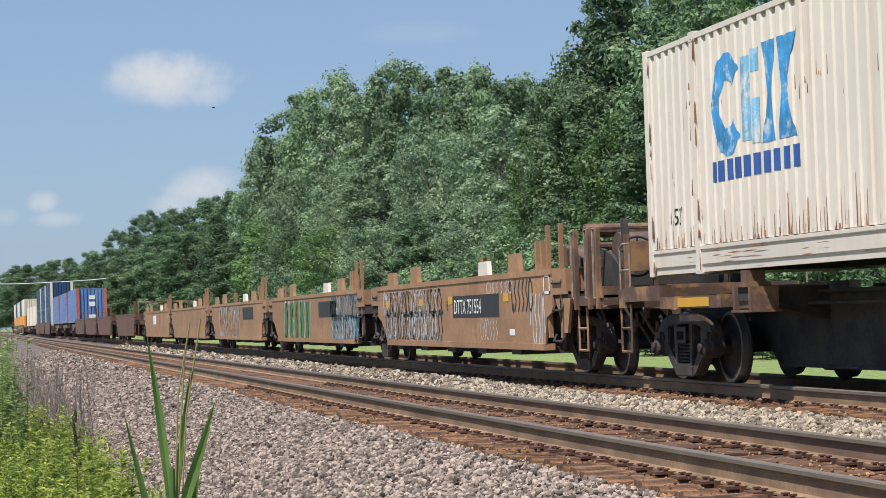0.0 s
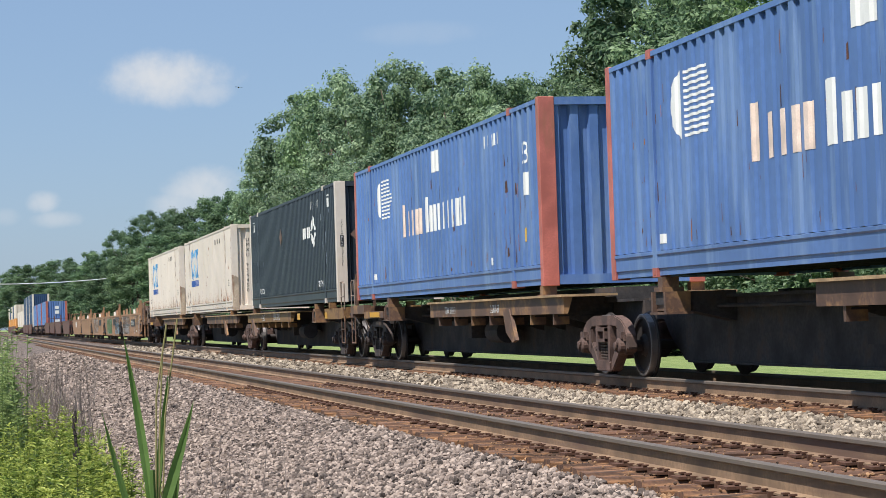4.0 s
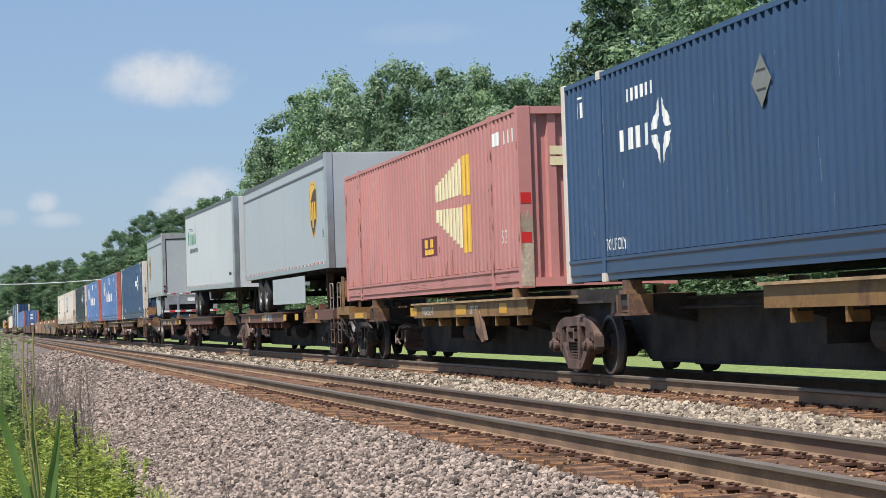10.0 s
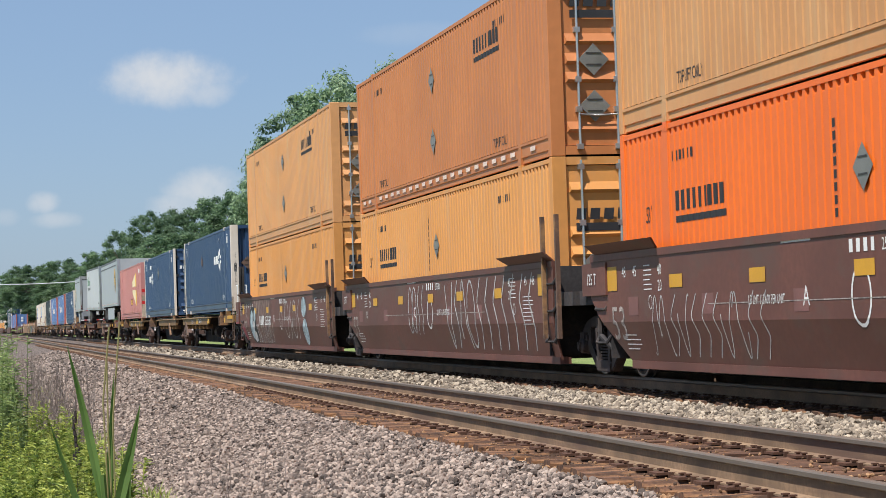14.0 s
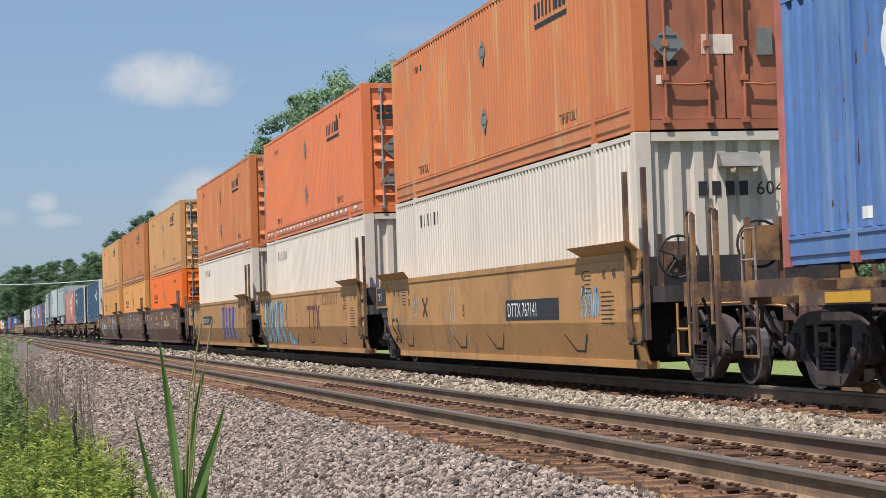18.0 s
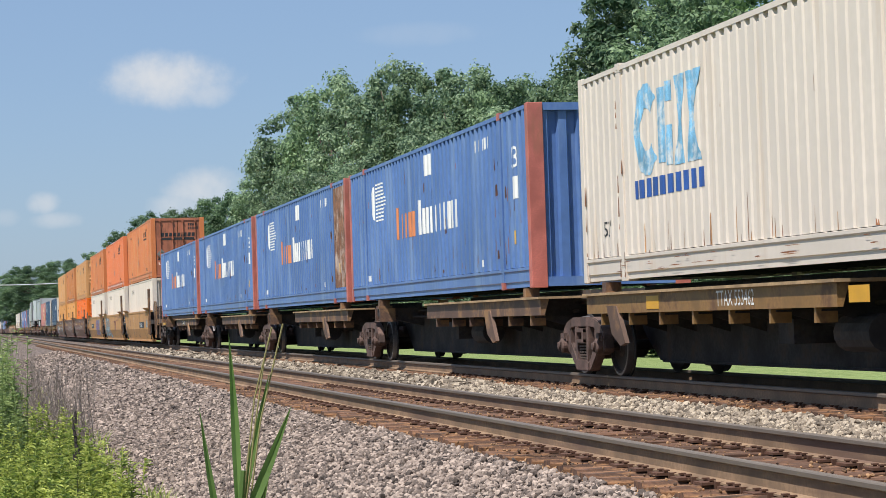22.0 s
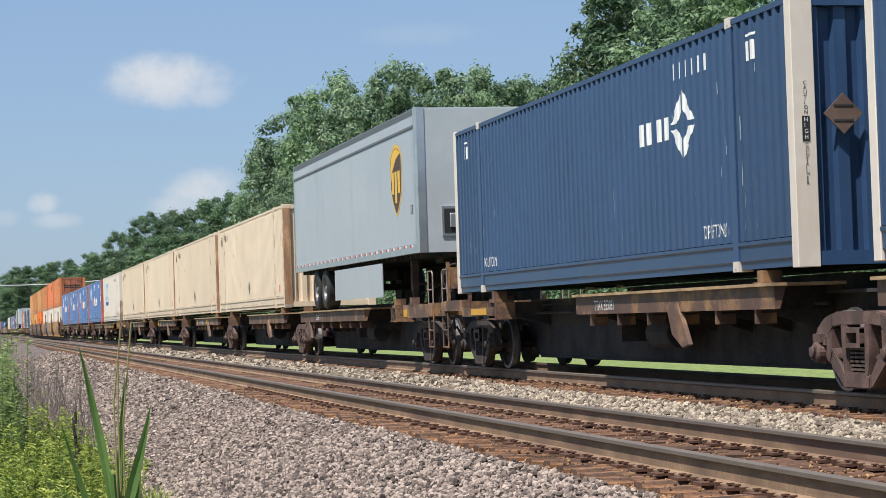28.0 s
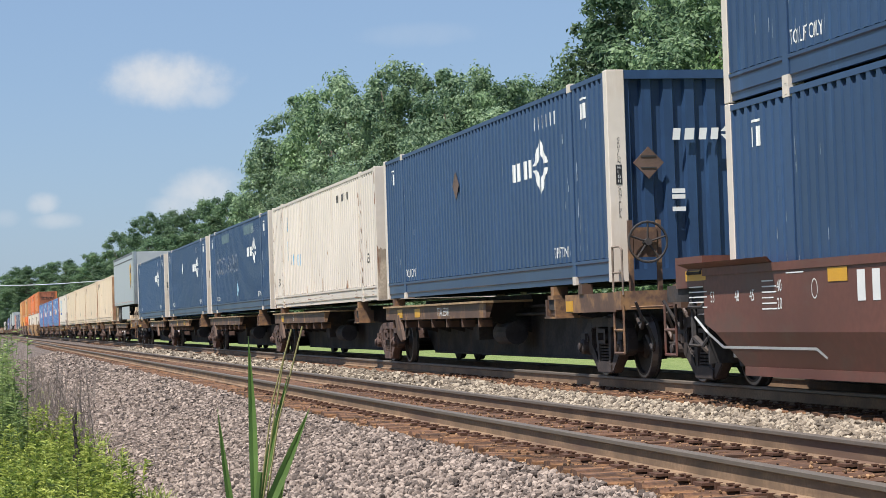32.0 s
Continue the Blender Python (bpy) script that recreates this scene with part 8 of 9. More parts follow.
ring(BROWN_HEAD, 5.95, 0.98, 0.09, PATCH_RED, (lambda y: -1.505, 1e9, (0.0,)))
small_print(BROWN_HEAD, 9.05, 1.48, 0.62, 4, PAINT_WORN, WELL, 0.022)
small_print(BROWN_HEAD, 9.0, 1.22, 0.55, 2, PAINT_WORN, WELL, 0.022)
small_print(BROWN_HEAD, 9.75, 1.25, 0.35, 3, PAINT_WORN, END_BOX, 0.012)
paint("patch", BROWN_HEAD, [rect(9.87, 0.9, 0.74, 0.05), [(8.3, 0.8), (7.6, 0.8), (7.3, 0.42), (7.65, 0.36)]], PATCH_RED, WELL, 0.037)
tag(BROWN_HEAD, 39, 8.9, 1.44, 1.0, 0.14, 7, 0.03, PATCH_RED, WELL)
tag(BROWN_HEAD, 30, 7.7, 1.05, 0.45, 0.35, 3, 0.02, PAINT_WORN, WELL)
tag(BROWN_SET[0], 33, -0.8, 0.45, 2.8, 1.05, 4, 0.035, GRAFFITI_WHITE, WELL)
paint("graffiti", BROWN_SET[0], [ellipse(-4.2, 1.28, 0.38, 0.26), ellipse(-4.35, 0.64, 0.42, 0.34)], GRAFFITI_PALE, WELL)
tag(BROWN_SET[0], 34, -3.7, 0.35, 1.1, 1.2, 4, 0.015, GRAFFITI_DARK, WELL)
tag(BROWN_SET[1], 35, 1.85, 0.6, 1.45, 0.92, 4, 0.04, GRAFFITI_WHITE, WELL)
tag(BROWN_SET[1], 36, -1.5, 0.35, 6.2, 1.2, 11, 0.045, GRAFFITI_WHITE, WELL, -0.1)
tag(BROWN_TAIL, 37, 6.4, 0.35, 4.1, 0.75, 11, 0.022, GRAFFITI_WHITE, WELL)

for k, u in enumerate(YELLOW_SET):
    paint("patch", u, [[(8.88, 1.13), (8.22, 1.13), (7.95, 0.55), (7.5, 0.28), (7.5, 0.27), (8.39, 0.78), (8.58, 0.88)]], PAINT_BLACK, WELL, 0.003)
    loading_marks(u, WELL, PAINT_BLACK, "ACB"[k], plate_paint=PAINT_BLACK)
    for y in (6.9, 2.4, -0.2, -4.9):
        paint("marking", u, [[(y, 0.62), (y - 0.04, 0.62), (y - 0.5, 0.38), (y - 0.46, 0.36)], [(y - 0.46, 0.36), (y - 0.9, 0.36), (y - 0.9, 0.39), (y - 0.5, 0.39)], [(y - 0.9, 0.36), (y - 1.2, 0.62), (y - 1.16, 0.63), (y - 0.86, 0.39)]], PAINT_BLACK, WELL, 0.003)
paint("graffiti", YELLOW_SET[0], blocks(-1.2, 0.4, [0.9, 0.8, 0.9, 0.8], 1.05, 0.05, 0.15), GRAFFITI_PURPLE, WELL)
tag(YELLOW_SET[0], 41, -1.2, 0.4, 4.2, 1.1, 7, 0.07, GRAFFITI_BLUE, WELL)
paint("graffiti", YELLOW_SET[1], blocks(7.2, 0.35, [1.0, 0.9, 1.1, 0.9], 1.15, 0.04, -0.15), GRAFFITI_BLUE, WELL)
paint("graffiti", YELLOW_SET[1], [[(2.9, 0.3), (1.6, 0.3), (2.9, 0.75)]], GRAFFITI_BLUE, WELL)
tag(YELLOW_SET[1], 42, 7.3, 0.35, 4.6, 1.15, 8, 0.05, GRAFFITI_DARK, WELL)
tag(YELLOW_SET[1], 43, 6.9, 0.45, 3.9, 0.9, 6, 0.035, GRAFFITI_WHITE, WELL, 0.1)
paint("name_bar", YELLOW_SET[1], [rect(-0.65, 1.2, 0.62, 0.1), rect(-0.9, 0.7, 0.13, 0.5), rect(-1.35, 1.2, 0.6, 0.1), rect(-1.6, 0.7, 0.13, 0.5), [(-2.05, 0.7), (-2.2, 0.7), (-2.65, 1.3), (-2.5, 1.3)]], PAINT_MAROON, WELL)
paint("name_bar", YELLOW_SET[1], [[(-2.5, 0.7), (-2.65, 0.7), (-2.2, 1.3), (-2.05, 1.3)]], PAINT_MAROON, WELL, 0.008)
tag(YELLOW_SET[1], 44, -2.8, 1.3, 2.5, 0.25, 7, 0.025, PAINT_MAROON, WELL)
paint("name_plate", YELLOW_SET[2], [rect(-1.7, 0.83, 3.1, 0.32)], PAINT_BLACK, WELL)
write(YELLOW_SET[2], "DTTX 767141", -1.82, 0.885, 0.31, PAINT_WHITE, WELL, 0.98, 0.008)
tag(YELLOW_SET[2], 45, 2.8, 0.5, 0.9, 1.0, 3, 0.03, GRAFFITI_WHITE, WELL)
tag(YELLOW_SET[2], 46, 5.6, 0.95, 0.45, 0.35, 4, 0.02, GRAFFITI_WHITE, WELL)
tag(YELLOW_SET[2], 47, -5.9, 0.85, 0.9, 0.4, 5, 0.07, GRAFFITI_BLUE, WELL)
paint("marking", YELLOW_SET[2], [[(4.7, 0.95), (4.6, 0.93), (4.15, 1.28), (4.25, 1.3)]], PAINT_MAROON, WELL)
paint("marking", YELLOW_SET[2], [[(4.2, 0.95), (4.3, 0.93), (4.7, 1.28), (4.6, 1.3)]], GRAFFITI_DARK, WELL, 0.008)
paint("name_plate", YELLOW_SET[0], [rect(4.8, 0.9, 3.0, 0.3)], PAINT_BLACK, WELL)
write(YELLOW_SET[0], "DTTX 767141", 4.7, 0.96, 0.24, PAINT_WHITE, WELL, 1.2, 0.008)

paint("name_plate", EMPTY_SET[4], [rect(-0.25, 0.88, 3.35, 0.38)], PAINT_BLACK, FLAT_WELL)
write(EMPTY_SET[4], "DTTX 751554", -0.36, 0.945, 0.36, PAINT_WHITE, FLAT_WELL, 0.95, 0.008)
write(EMPTY_SET[4], "B", 0.25, 1.02, 0.24, PAINT_BLACK, FLAT_WELL)
for seed, col, th in ((51, GRAFFITI_WHITE, 0.1), (52, GRAFFITI_WHITE, 0.07), (53, GRAFFITI_DARK, 0.035)):
    tag(EMPTY_SET[4], seed, 6.0, 0.48, 5.4, 0.55, 20, th * 0.75, col, FLAT_WELL, 0.2)
    tag(EMPTY_SET[4], seed + 40, 6.1, 0.92, 5.5, 0.5, 17, th * 0.75, col, FLAT_WELL, -0.2)
tag(EMPTY_SET[4], 54, -2.8, 1.25, 1.7, 0.2, 6, 0.03, GRAFFITI_WHITE, FLAT_WELL)
tag(EMPTY_SET[4], 55, -2.3, 0.5, 1.2, 0.35, 6, 0.028, GRAFFITI_WHITE, FLAT_WELL)
tag(EMPTY_SET[4], 56, -5.55, 0.42, 0.8, 0.8, 4, 0.06, GRAFFITI_WHITE, FLAT_WELL)
tag(EMPTY_SET[4], 57, -4.3, 0.95, 1.4, 0.5, 6, 0.05, GRAFFITI_DARK, FLAT_WELL)
for y in (5.9, 2.6, 0.1, -3.9):
    paint("reflector", EMPTY_SET[4], [rect(y, 1.12, 0.35, 0.14)], PAINT_YELLOW, FLAT_WELL, 0.006)
paint("marking", EMPTY_SET[4], [rect(-4.25, 0.58, 0.35, 0.1), rect(-6.35, 1.2, 0.35, 0.04), rect(-6.35, 1.45, 0.35, 0.04), rect(-6.35, 1.2, 0.05, 0.28), rect(-6.65, 1.2, 0.05, 0.28)], PAINT_WHITE, FLAT_WELL, 0.006)
paint("graffiti", EMPTY_SET[3], blocks(4.4, 0.45, [0.9, 0.85, 0.85, 0.9, 0.85], 0.95, 0.05, 0.1), GRAFFITI_GREEN, FLAT_WELL)
tag(EMPTY_SET[3], 58, 4.5, 0.45, 4.6, 1.0, 7, 0.06, GRAFFITI_WHITE, FLAT_WELL)
paint("name_plate", EMPTY_SET[3], [rect(-1.4, 0.98, 2.6, 0.38)], PAINT_BLACK, FLAT_WELL)
for seed, col, th in ((59, GRAFFITI_BLUE, 0.12), (60, GRAFFITI_WHITE, 0.06), (61, GRAFFITI_DARK, 0.03)):
    tag(EMPTY_SET[3], seed, -3.2, 0.42, 3.6, 0.6, 13, th * 0.8, col, FLAT_WELL, 0.2)
    tag(EMPTY_SET[3], seed + 40, -3.2, 0.9, 3.6, 0.55, 11, th * 0.8, col, FLAT_WELL)
for seed, col, th in ((62, GRAFFITI_WHITE, 0.1), (63, GRAFFITI_DARK, 0.06)):
    tag(EMPTY_SET[2], seed, 4.4, 0.4, 5.6, 1.05, 10, th, col, FLAT_WELL)
paint("name_plate", EMPTY_SET[2], [rect(-2.0, 1.0, 2.6, 0.38)], PAINT_BLACK, FLAT_WELL)
paint("marking", EMPTY_SET[0], [rect(1.6, 0.95, 1.6, 0.4)], PAINT_WHITE, FLAT_WELL)
# rusty end platform of the last empty well: posts, reservoir, braces and a high pipe
EMPTY_END = EMPTY_SET[4]
for y in (-7.82, -8.49, -8.89):
    bm = bmesh.new()
    box(bm, -1.44, -1.38, y - 0.05, y + 0.05, 0.95, 2.07)
    part("end_post", bm, SPINE_SIDE, EMPTY_END)
    bm = bmesh.new()
    bar(bm, [(-1.42, y, 1.1), (-1.42, y + 0.17, 1.1), (-1.42, y + 0.17, 2.05), (-1.42, y, 2.07)], 0.016)
    part("grab_iron", bm, GRAB, EMPTY_END)
for z, r in ((2.08, 0.1), (1.86, 0.07)):
    bm = bmesh.new()
    tube(bm, (-1.2, -7.6, z), (1.2, -7.6, z), r, 12)
    part("brake_pipe", bm, SPINE_SIDE, EMPTY_END)
bm = bmesh.new()
tube(bm, (-0.9, -8.2, 1.75), (0.9, -8.2, 1.75), 0.28, 16)
part("air_reservoir", bm, TRUCK_STEEL, EMPTY_END)
for x in (-0.95, 0.95):
    bm = bmesh.new()
    plate(bm, [(-7.3, 1.0), (-9.0, 1.0), (-9.0, 1.4), (-8.75, 2.2), (-8.6, 2.2), (-8.7, 1.45), (-8.1, 1.72), (-7.3, 1.9)], 0, x - 0.03, x + 0.03)
    part("brace_plate", bm, UNDER, EMPTY_END)
bm = bmesh.new()
box(bm, -1.42, 1.42, -9.1, -8.9, 1.1, 1.26)
box(bm, -1.4, -1.2, -9.1, -7.0, 1.0, 1.14)
part("walkway", bm, SPINE_SIDE, EMPTY_END)
bm = bmesh.new()
plate(bm, [(-6.7, 1.62), (-7.7, 1.55), (-7.7, 1.68), (-6.85, 1.9)], 0, -1.3, -0.7)
part("guide_funnel", bm, SPINE_SIDE, EMPTY_END)
bm = bmesh.new()
plate(bm, [(-6.9, 1.12), (-7.7, 1.12), (-7.5, 0.62), (-7.3, 0.62)], 0, -1.47, -1.43)
part("gusset", bm, TAN_OLD, EMPTY_END)
# posts and stops on the empty wells
for u in EMPTY_SET:
    for y, h in ((5.3, 0.26), (3.0, 0.32), (-2.6, 0.24), (-4.6, 0.3)):
        bm = bmesh.new()
        plate(bm, [(y + 0.35, 1.56), (y - 0.35, 1.56), (y - 0.28, 1.56 + h), (y + 0.28, 1.56 + h)], 0, -1.5, -1.42)
        part("container_stop", bm, WHITE if h < 0.25 else TAN_OLD, u)
    for y in (-5.9, -6.2):
        bm = bmesh.new()
        box(bm, -1.48, -1.4, y - 0.05, y + 0.05, 1.55, 2.0)
        part("corner_guide", bm, TAN_OLD, u)
    for y in (4.6, 2.3, 0.0, -2.3, -4.6):
        bm = bmesh.new()
        box(bm, -1.48, 1.48, y - 0.3, y + 0.3, 0.28, 0.38)
        part("cross_tie", bm, UNDER, u)

tag(TAGGED, 71, 6.3, 1.35, 6.5, 0.55, 11, 0.07, GRAFFITI_FAINT, W_NAVY)
paint("patch", TAGGED, [rect(4.17, 2.38, 2.2, 0.3), rect(-2.0, 2.42, 2.3, 0.3)], BLUE_PATCH, W_NAVY, 0.003)
paint("graffiti", TAGGED, [[(0.1, 0.55), (-0.1, 0.5), (-0.3, 0.72), (-0.15, 1.0), (0.05, 0.9)]], GRAFFITI_BLUE, W_NAVY)
LAST_WELL = LAST_SET[0]
WELL = (lambda y: -1.49, 1e9, (0.0,), 0.657, 0.25)
for body, y, z in (("53", 8.15, 1.0), ("48", 7.36, 1.0), ("45", 6.9, 1.0), ("40", 6.1, 1.09), ("20", 6.1, 0.9)):
    write(LAST_WELL, body, y + 0.12, z, 0.18, PAINT_WHITE, WELL, 0.8)
small_print(LAST_WELL, 9.0, 1.18, 0.62, 5, PAINT_WHITE, WELL, 0.014)
small_print(LAST_WELL, 6.65, 1.2, 0.42, 6, PAINT_WHITE, WELL, 0.014)
small_print(LAST_WELL, 5.95, 1.27, 0.6, 1, PAINT_WHITE, WELL, 0.014)
ring(LAST_WELL, 5.2, 1.1, 0.08, PAINT_WHITE, WELL)
paint("reflector", LAST_WELL, [rect(9.1, 1.26, 0.7, 0.12), rect(4.85, 1.16, 0.48, 0.14)], PAINT_YELLOW, WELL, 0.006)
paint("name_bar", LAST_WELL, blocks(4.15, 0.96, [0.3, 0.28, 0.3], 0.3, 0.05), PAINT_WHITE, WELL)
paint("marking", LAST_WELL, [[(8.85, 0.83), (8.8, 0.85), (8.0, 0.5), (8.05, 0.47)], rect(8.05, 0.47, 2.75, 0.03), [(5.34, 0.47), (5.3, 0.5), (5.1, 0.4), (5.14, 0.38)]], PAINT_WHITE, WELL, 0.003)


brake_valve(SPINES[9][0], 4.9)
brake_valve(SPINES[11][0], -3.9)
# the hand brake at the tail of the last spine car
unit, mid = SPINES[-1]
brake_wheel(unit, -588.28 - mid, -0.95, 1.85)
unit, mid = SPINES[11]
tail = -203.7 - mid
bm = bmesh.new()
box(bm, -1.12, -1.06, tail + 0.03, tail + 0.13, 1.08, 2.8)
box(bm, -1.01, -0.95, tail + 0.03, tail + 0.13, 1.08, 2.8)
box(bm, -1.07, -1.0, tail + 0.06, tail + 0.1, 1.95, 2.8)
part("brake_stand", bm, UNDER, unit, "tall dark steel stand")
for x in (-1.2, -0.9):
    bm = bmesh.new()
    bar(bm, [(x, tail + 0.1, 1.52), (x, tail - 0.06, 1.54), (x, tail - 0.06, 2.16), (x, tail + 0.1, 2.18)], 0.017)
    bar(bm, [(x, tail + 0.1, 1.52), (-1.1 if x < -1 else -0.98, tail + 0.1, 1.52)], 0.015)
    bar(bm, [(x, tail + 0.1, 2.18), (-1.1 if x < -1 else -0.98, tail + 0.1, 2.18)], 0.015)
    part("grab_iron", bm, PAINT_WHITE, unit, "white painted grab iron")
bm = bmesh.new()
box(bm, -1.372, -1.362, tail + 0.2, tail + 1.65, 1.07, 1.18)
part("reflector", bm, PAINT_YELLOW, unit)


def sill_text(index, body, y, size=0.2, extra=()):
    u, mid = SPINES[index]
    write(u, body, y, 0.95, size, PAINT_WHITE, SILL, 0.8)
    for a, b in extra:
        paint("reflector", u, [rect(a, 0.94, b, 0.17)], PAINT_YELLOW, SILL, 0.006)


# spines in train order: three units each in the first four sets, five each in the last three
sill_text(2, "2-28/157", 3.94, 0.25, ((-3.2, 0.5),))
sill_text(2, "TTRX 370902", 1.42, 0.29)
sill_text(3, "TTRX 370313", 0.6, 0.19)
sill_text(3, "2-28/1-57", -2.9, 0.19)
sill_text(4, "NATIONAL", -4.2)
sill_text(18, "53", -3.4, 0.22, ((1.4, 0.5),))
paint("name_bar", SPINES[18][0], blocks(0.1, 0.95, [0.17] * 3, 0.16, 0.04), PAINT_WHITE, SILL)
sill_text(6, "300611", -0.55, 0.22, ((-1.9, 0.6), (-5.5, 0.7), (-7.2, 0.7)))
paint("name_bar", SPINES[6][0], blocks(0.3, 0.95, [0.15] * 4, 0.16, 0.04), PAINT_WHITE, SILL)
sill_text(6, "2-28 OR 1-57", -2.75, 0.2)
sill_text(8, "300611", 0.85, 0.27, ((5.6, 0.4), (2.4, 0.5), (-2.0, 0.6), (-4.2, 0.6)))
paint("name_bar", SPINES[8][0], blocks(2.0, 0.95, [0.24] * 4, 0.19, 0.05), PAINT_WHITE, SILL)
sill_text(9, "TTRX 552149", 0.9, 0.22, ((2.0, 0.6), (-2.0, 0.8), (-5.2, 0.5)))
sill_text(9, "1-28'/1-57'", -3.0, 0.2)
sill_text(19, "ALL PURPOSE SPINE CAR", -0.55, 0.17, ((0.35, 0.45), (-2.9, 0.6)))
sill_text(19, "53", -4.85, 0.26)
sill_text(11, "TTRX 552149", 1.1, 0.23, ((1.9, 0.6), (-1.9, 0.8)))
sill_text(11, "1-28'/1-57'", 3.75, 0.2)
sill_text(12, "TTAX 553462", -1.2, 0.19)
sill_text(12, "53'", -3.6, 0.2)
sill_text(16, "TTAX 553462", 1.6, 0.26, ((4.2, 0.5), (-2.2, 0.5)))
sill_text(17, "TTAX 653702", 1.0, 0.26)
sill_text(21, "553462", 4.0, 0.2)
sill_text(22, "TTAX 553081", 0.2, 0.2)
sill_text(23, "53'", 6.2, 0.2, ((3.6, 0.4), (0.6, 0.4)))
sill_text(26, "TTAX 553081", 1.85, 0.22, ((5.6, 0.5), (3.9, 0.5)))
sill_text(25, "53", 3.75, 0.24, ((5.9, 0.45),))
paint("patch", SPINES[23][0], [rect(-0.2, 0.91, 1.3, 0.23)], TAN, SILL, 0.003)
paint("marking", SPINES[23][0], [rect(-0.45, 1.08, 0.3, 0.04), rect(-0.57, 0.93, 0.06, 0.15), rect(-0.8, 1.08, 0.3, 0.04), rect(-0.92, 0.93, 0.06, 0.15)], PAINT_MAROON, SILL, 0.006)

# ---- more on the trailers ----
for t in (GREY_SHORT, GREY_LONG):
    ln = 8.1 if t is GREY_SHORT else LEN
    # the moulding's dark grey stands for the shadow line beneath it
    bm = bmesh.new()
    plate(bm, [(-1.31, 4.68), (-1.31, 4.72), (-1.295, 4.74), (-1.28, 4.74), (-1.28, 4.66)], 1, -ln / 2 + 0.1, ln / 2 - 0.1)
    part("side_moulding", bm, ROOF_EDGE, t)
bm = bmesh.new()
box(bm, -1.27, -1.25, -4.05, 1.95, 1.4, 2.12)
part("side_skirt", bm, GREY_SKIN, GREY_LONG, "grey-white hanging side skirt")
# far-side sheet, added overlong and black to darken the view beneath the trailer
bm = bmesh.new()
box(bm, 1.22, 1.25, -7.7, 3.0, 1.2, 2.15)
part("side_skirt", bm, UNDER, GREY_LONG)
write(GREY_LONG, "53'", -7.35, 3.0, 0.26, PAINT_BLACK, FLAT, 0.8)
bm = bmesh.new()
box(bm, -0.8, -0.3, -LEN / 2 - 0.012, -LEN / 2 + 0.05, 2.54, 3.12)
part("nose_box", bm, ALU, GREY_LONG)
# flat black plate imitates the dark inside of a recess
bm = bmesh.new()
box(bm, -0.76, -0.34, -LEN / 2 - 0.02, -LEN / 2 - 0.012, 2.59, 3.07)
part("nose_panel", bm, BLACK, GREY_LONG)
bm = bmesh.new()
box(bm, -0.65, -0.43, -LEN / 2 - 0.06, -LEN / 2 - 0.02, 2.7, 2.98)
bmesh.ops.bevel(bm, geom=bm.edges[:], offset=0.015, segments=1, affect="EDGES")
part("nose_socket", bm, ALU, GREY_LONG, "grey socket box on the nose")
bm = bmesh.new()
plate(bm, [(0.4, 2.25), (-2.2, 2.25), (-2.25, 1.5), (-1.9, 1.42), (-0.5, 1.36), (-0.2, 1.5)], 0, -1.24, -1.2)
part("side_skirt", bm, GREY_SKIN, GREY_SHORT, "grey-white hanging side skirt")
bm = bmesh.new()
plate(bm, [(4.2, 2.3), (2.75, 2.3), (2.8, 2.12), (3.1, 2.0), (3.6, 2.06), (4.15, 1.92)], 0, -1.29, -1.25)
part("hanging_tarp", bm, BLACK, GREY_SHORT, "torn black tarpaulin flap")
bm = bmesh.new()
plate(bm, [(-2.0, 2.28), (-3.1, 2.28), (-3.2, 2.1), (-2.6, 2.16), (-2.1, 2.05)], 0, -1.33, -1.3)
part("mud_flap", bm, BLACK, GREY_SHORT)
rng = random.Random(8)
for t, ys in ((WHITE_LONG, (-3.9, -4.9, -7.3)), (GREY_LONG, (-7.6,))):
    for y in ys:
        paint("rivet_line", t, [rect(y, 2.42 + 0.07 * k, 0.02, 0.025) for k in range(36)], PLACARD, FLAT, 0.003)
small_print(WHITE_LONG, -6.6, 2.62, 0.85, 1, PAINT_BLACK, FLAT, 0.1)

rides(copy_thing(GREY_LONG, Matrix()), -484.25 - LEN / 2, 0, tilt=0.15)

# far ahead, the head of the train, never nearer than a hundred and ninety metres


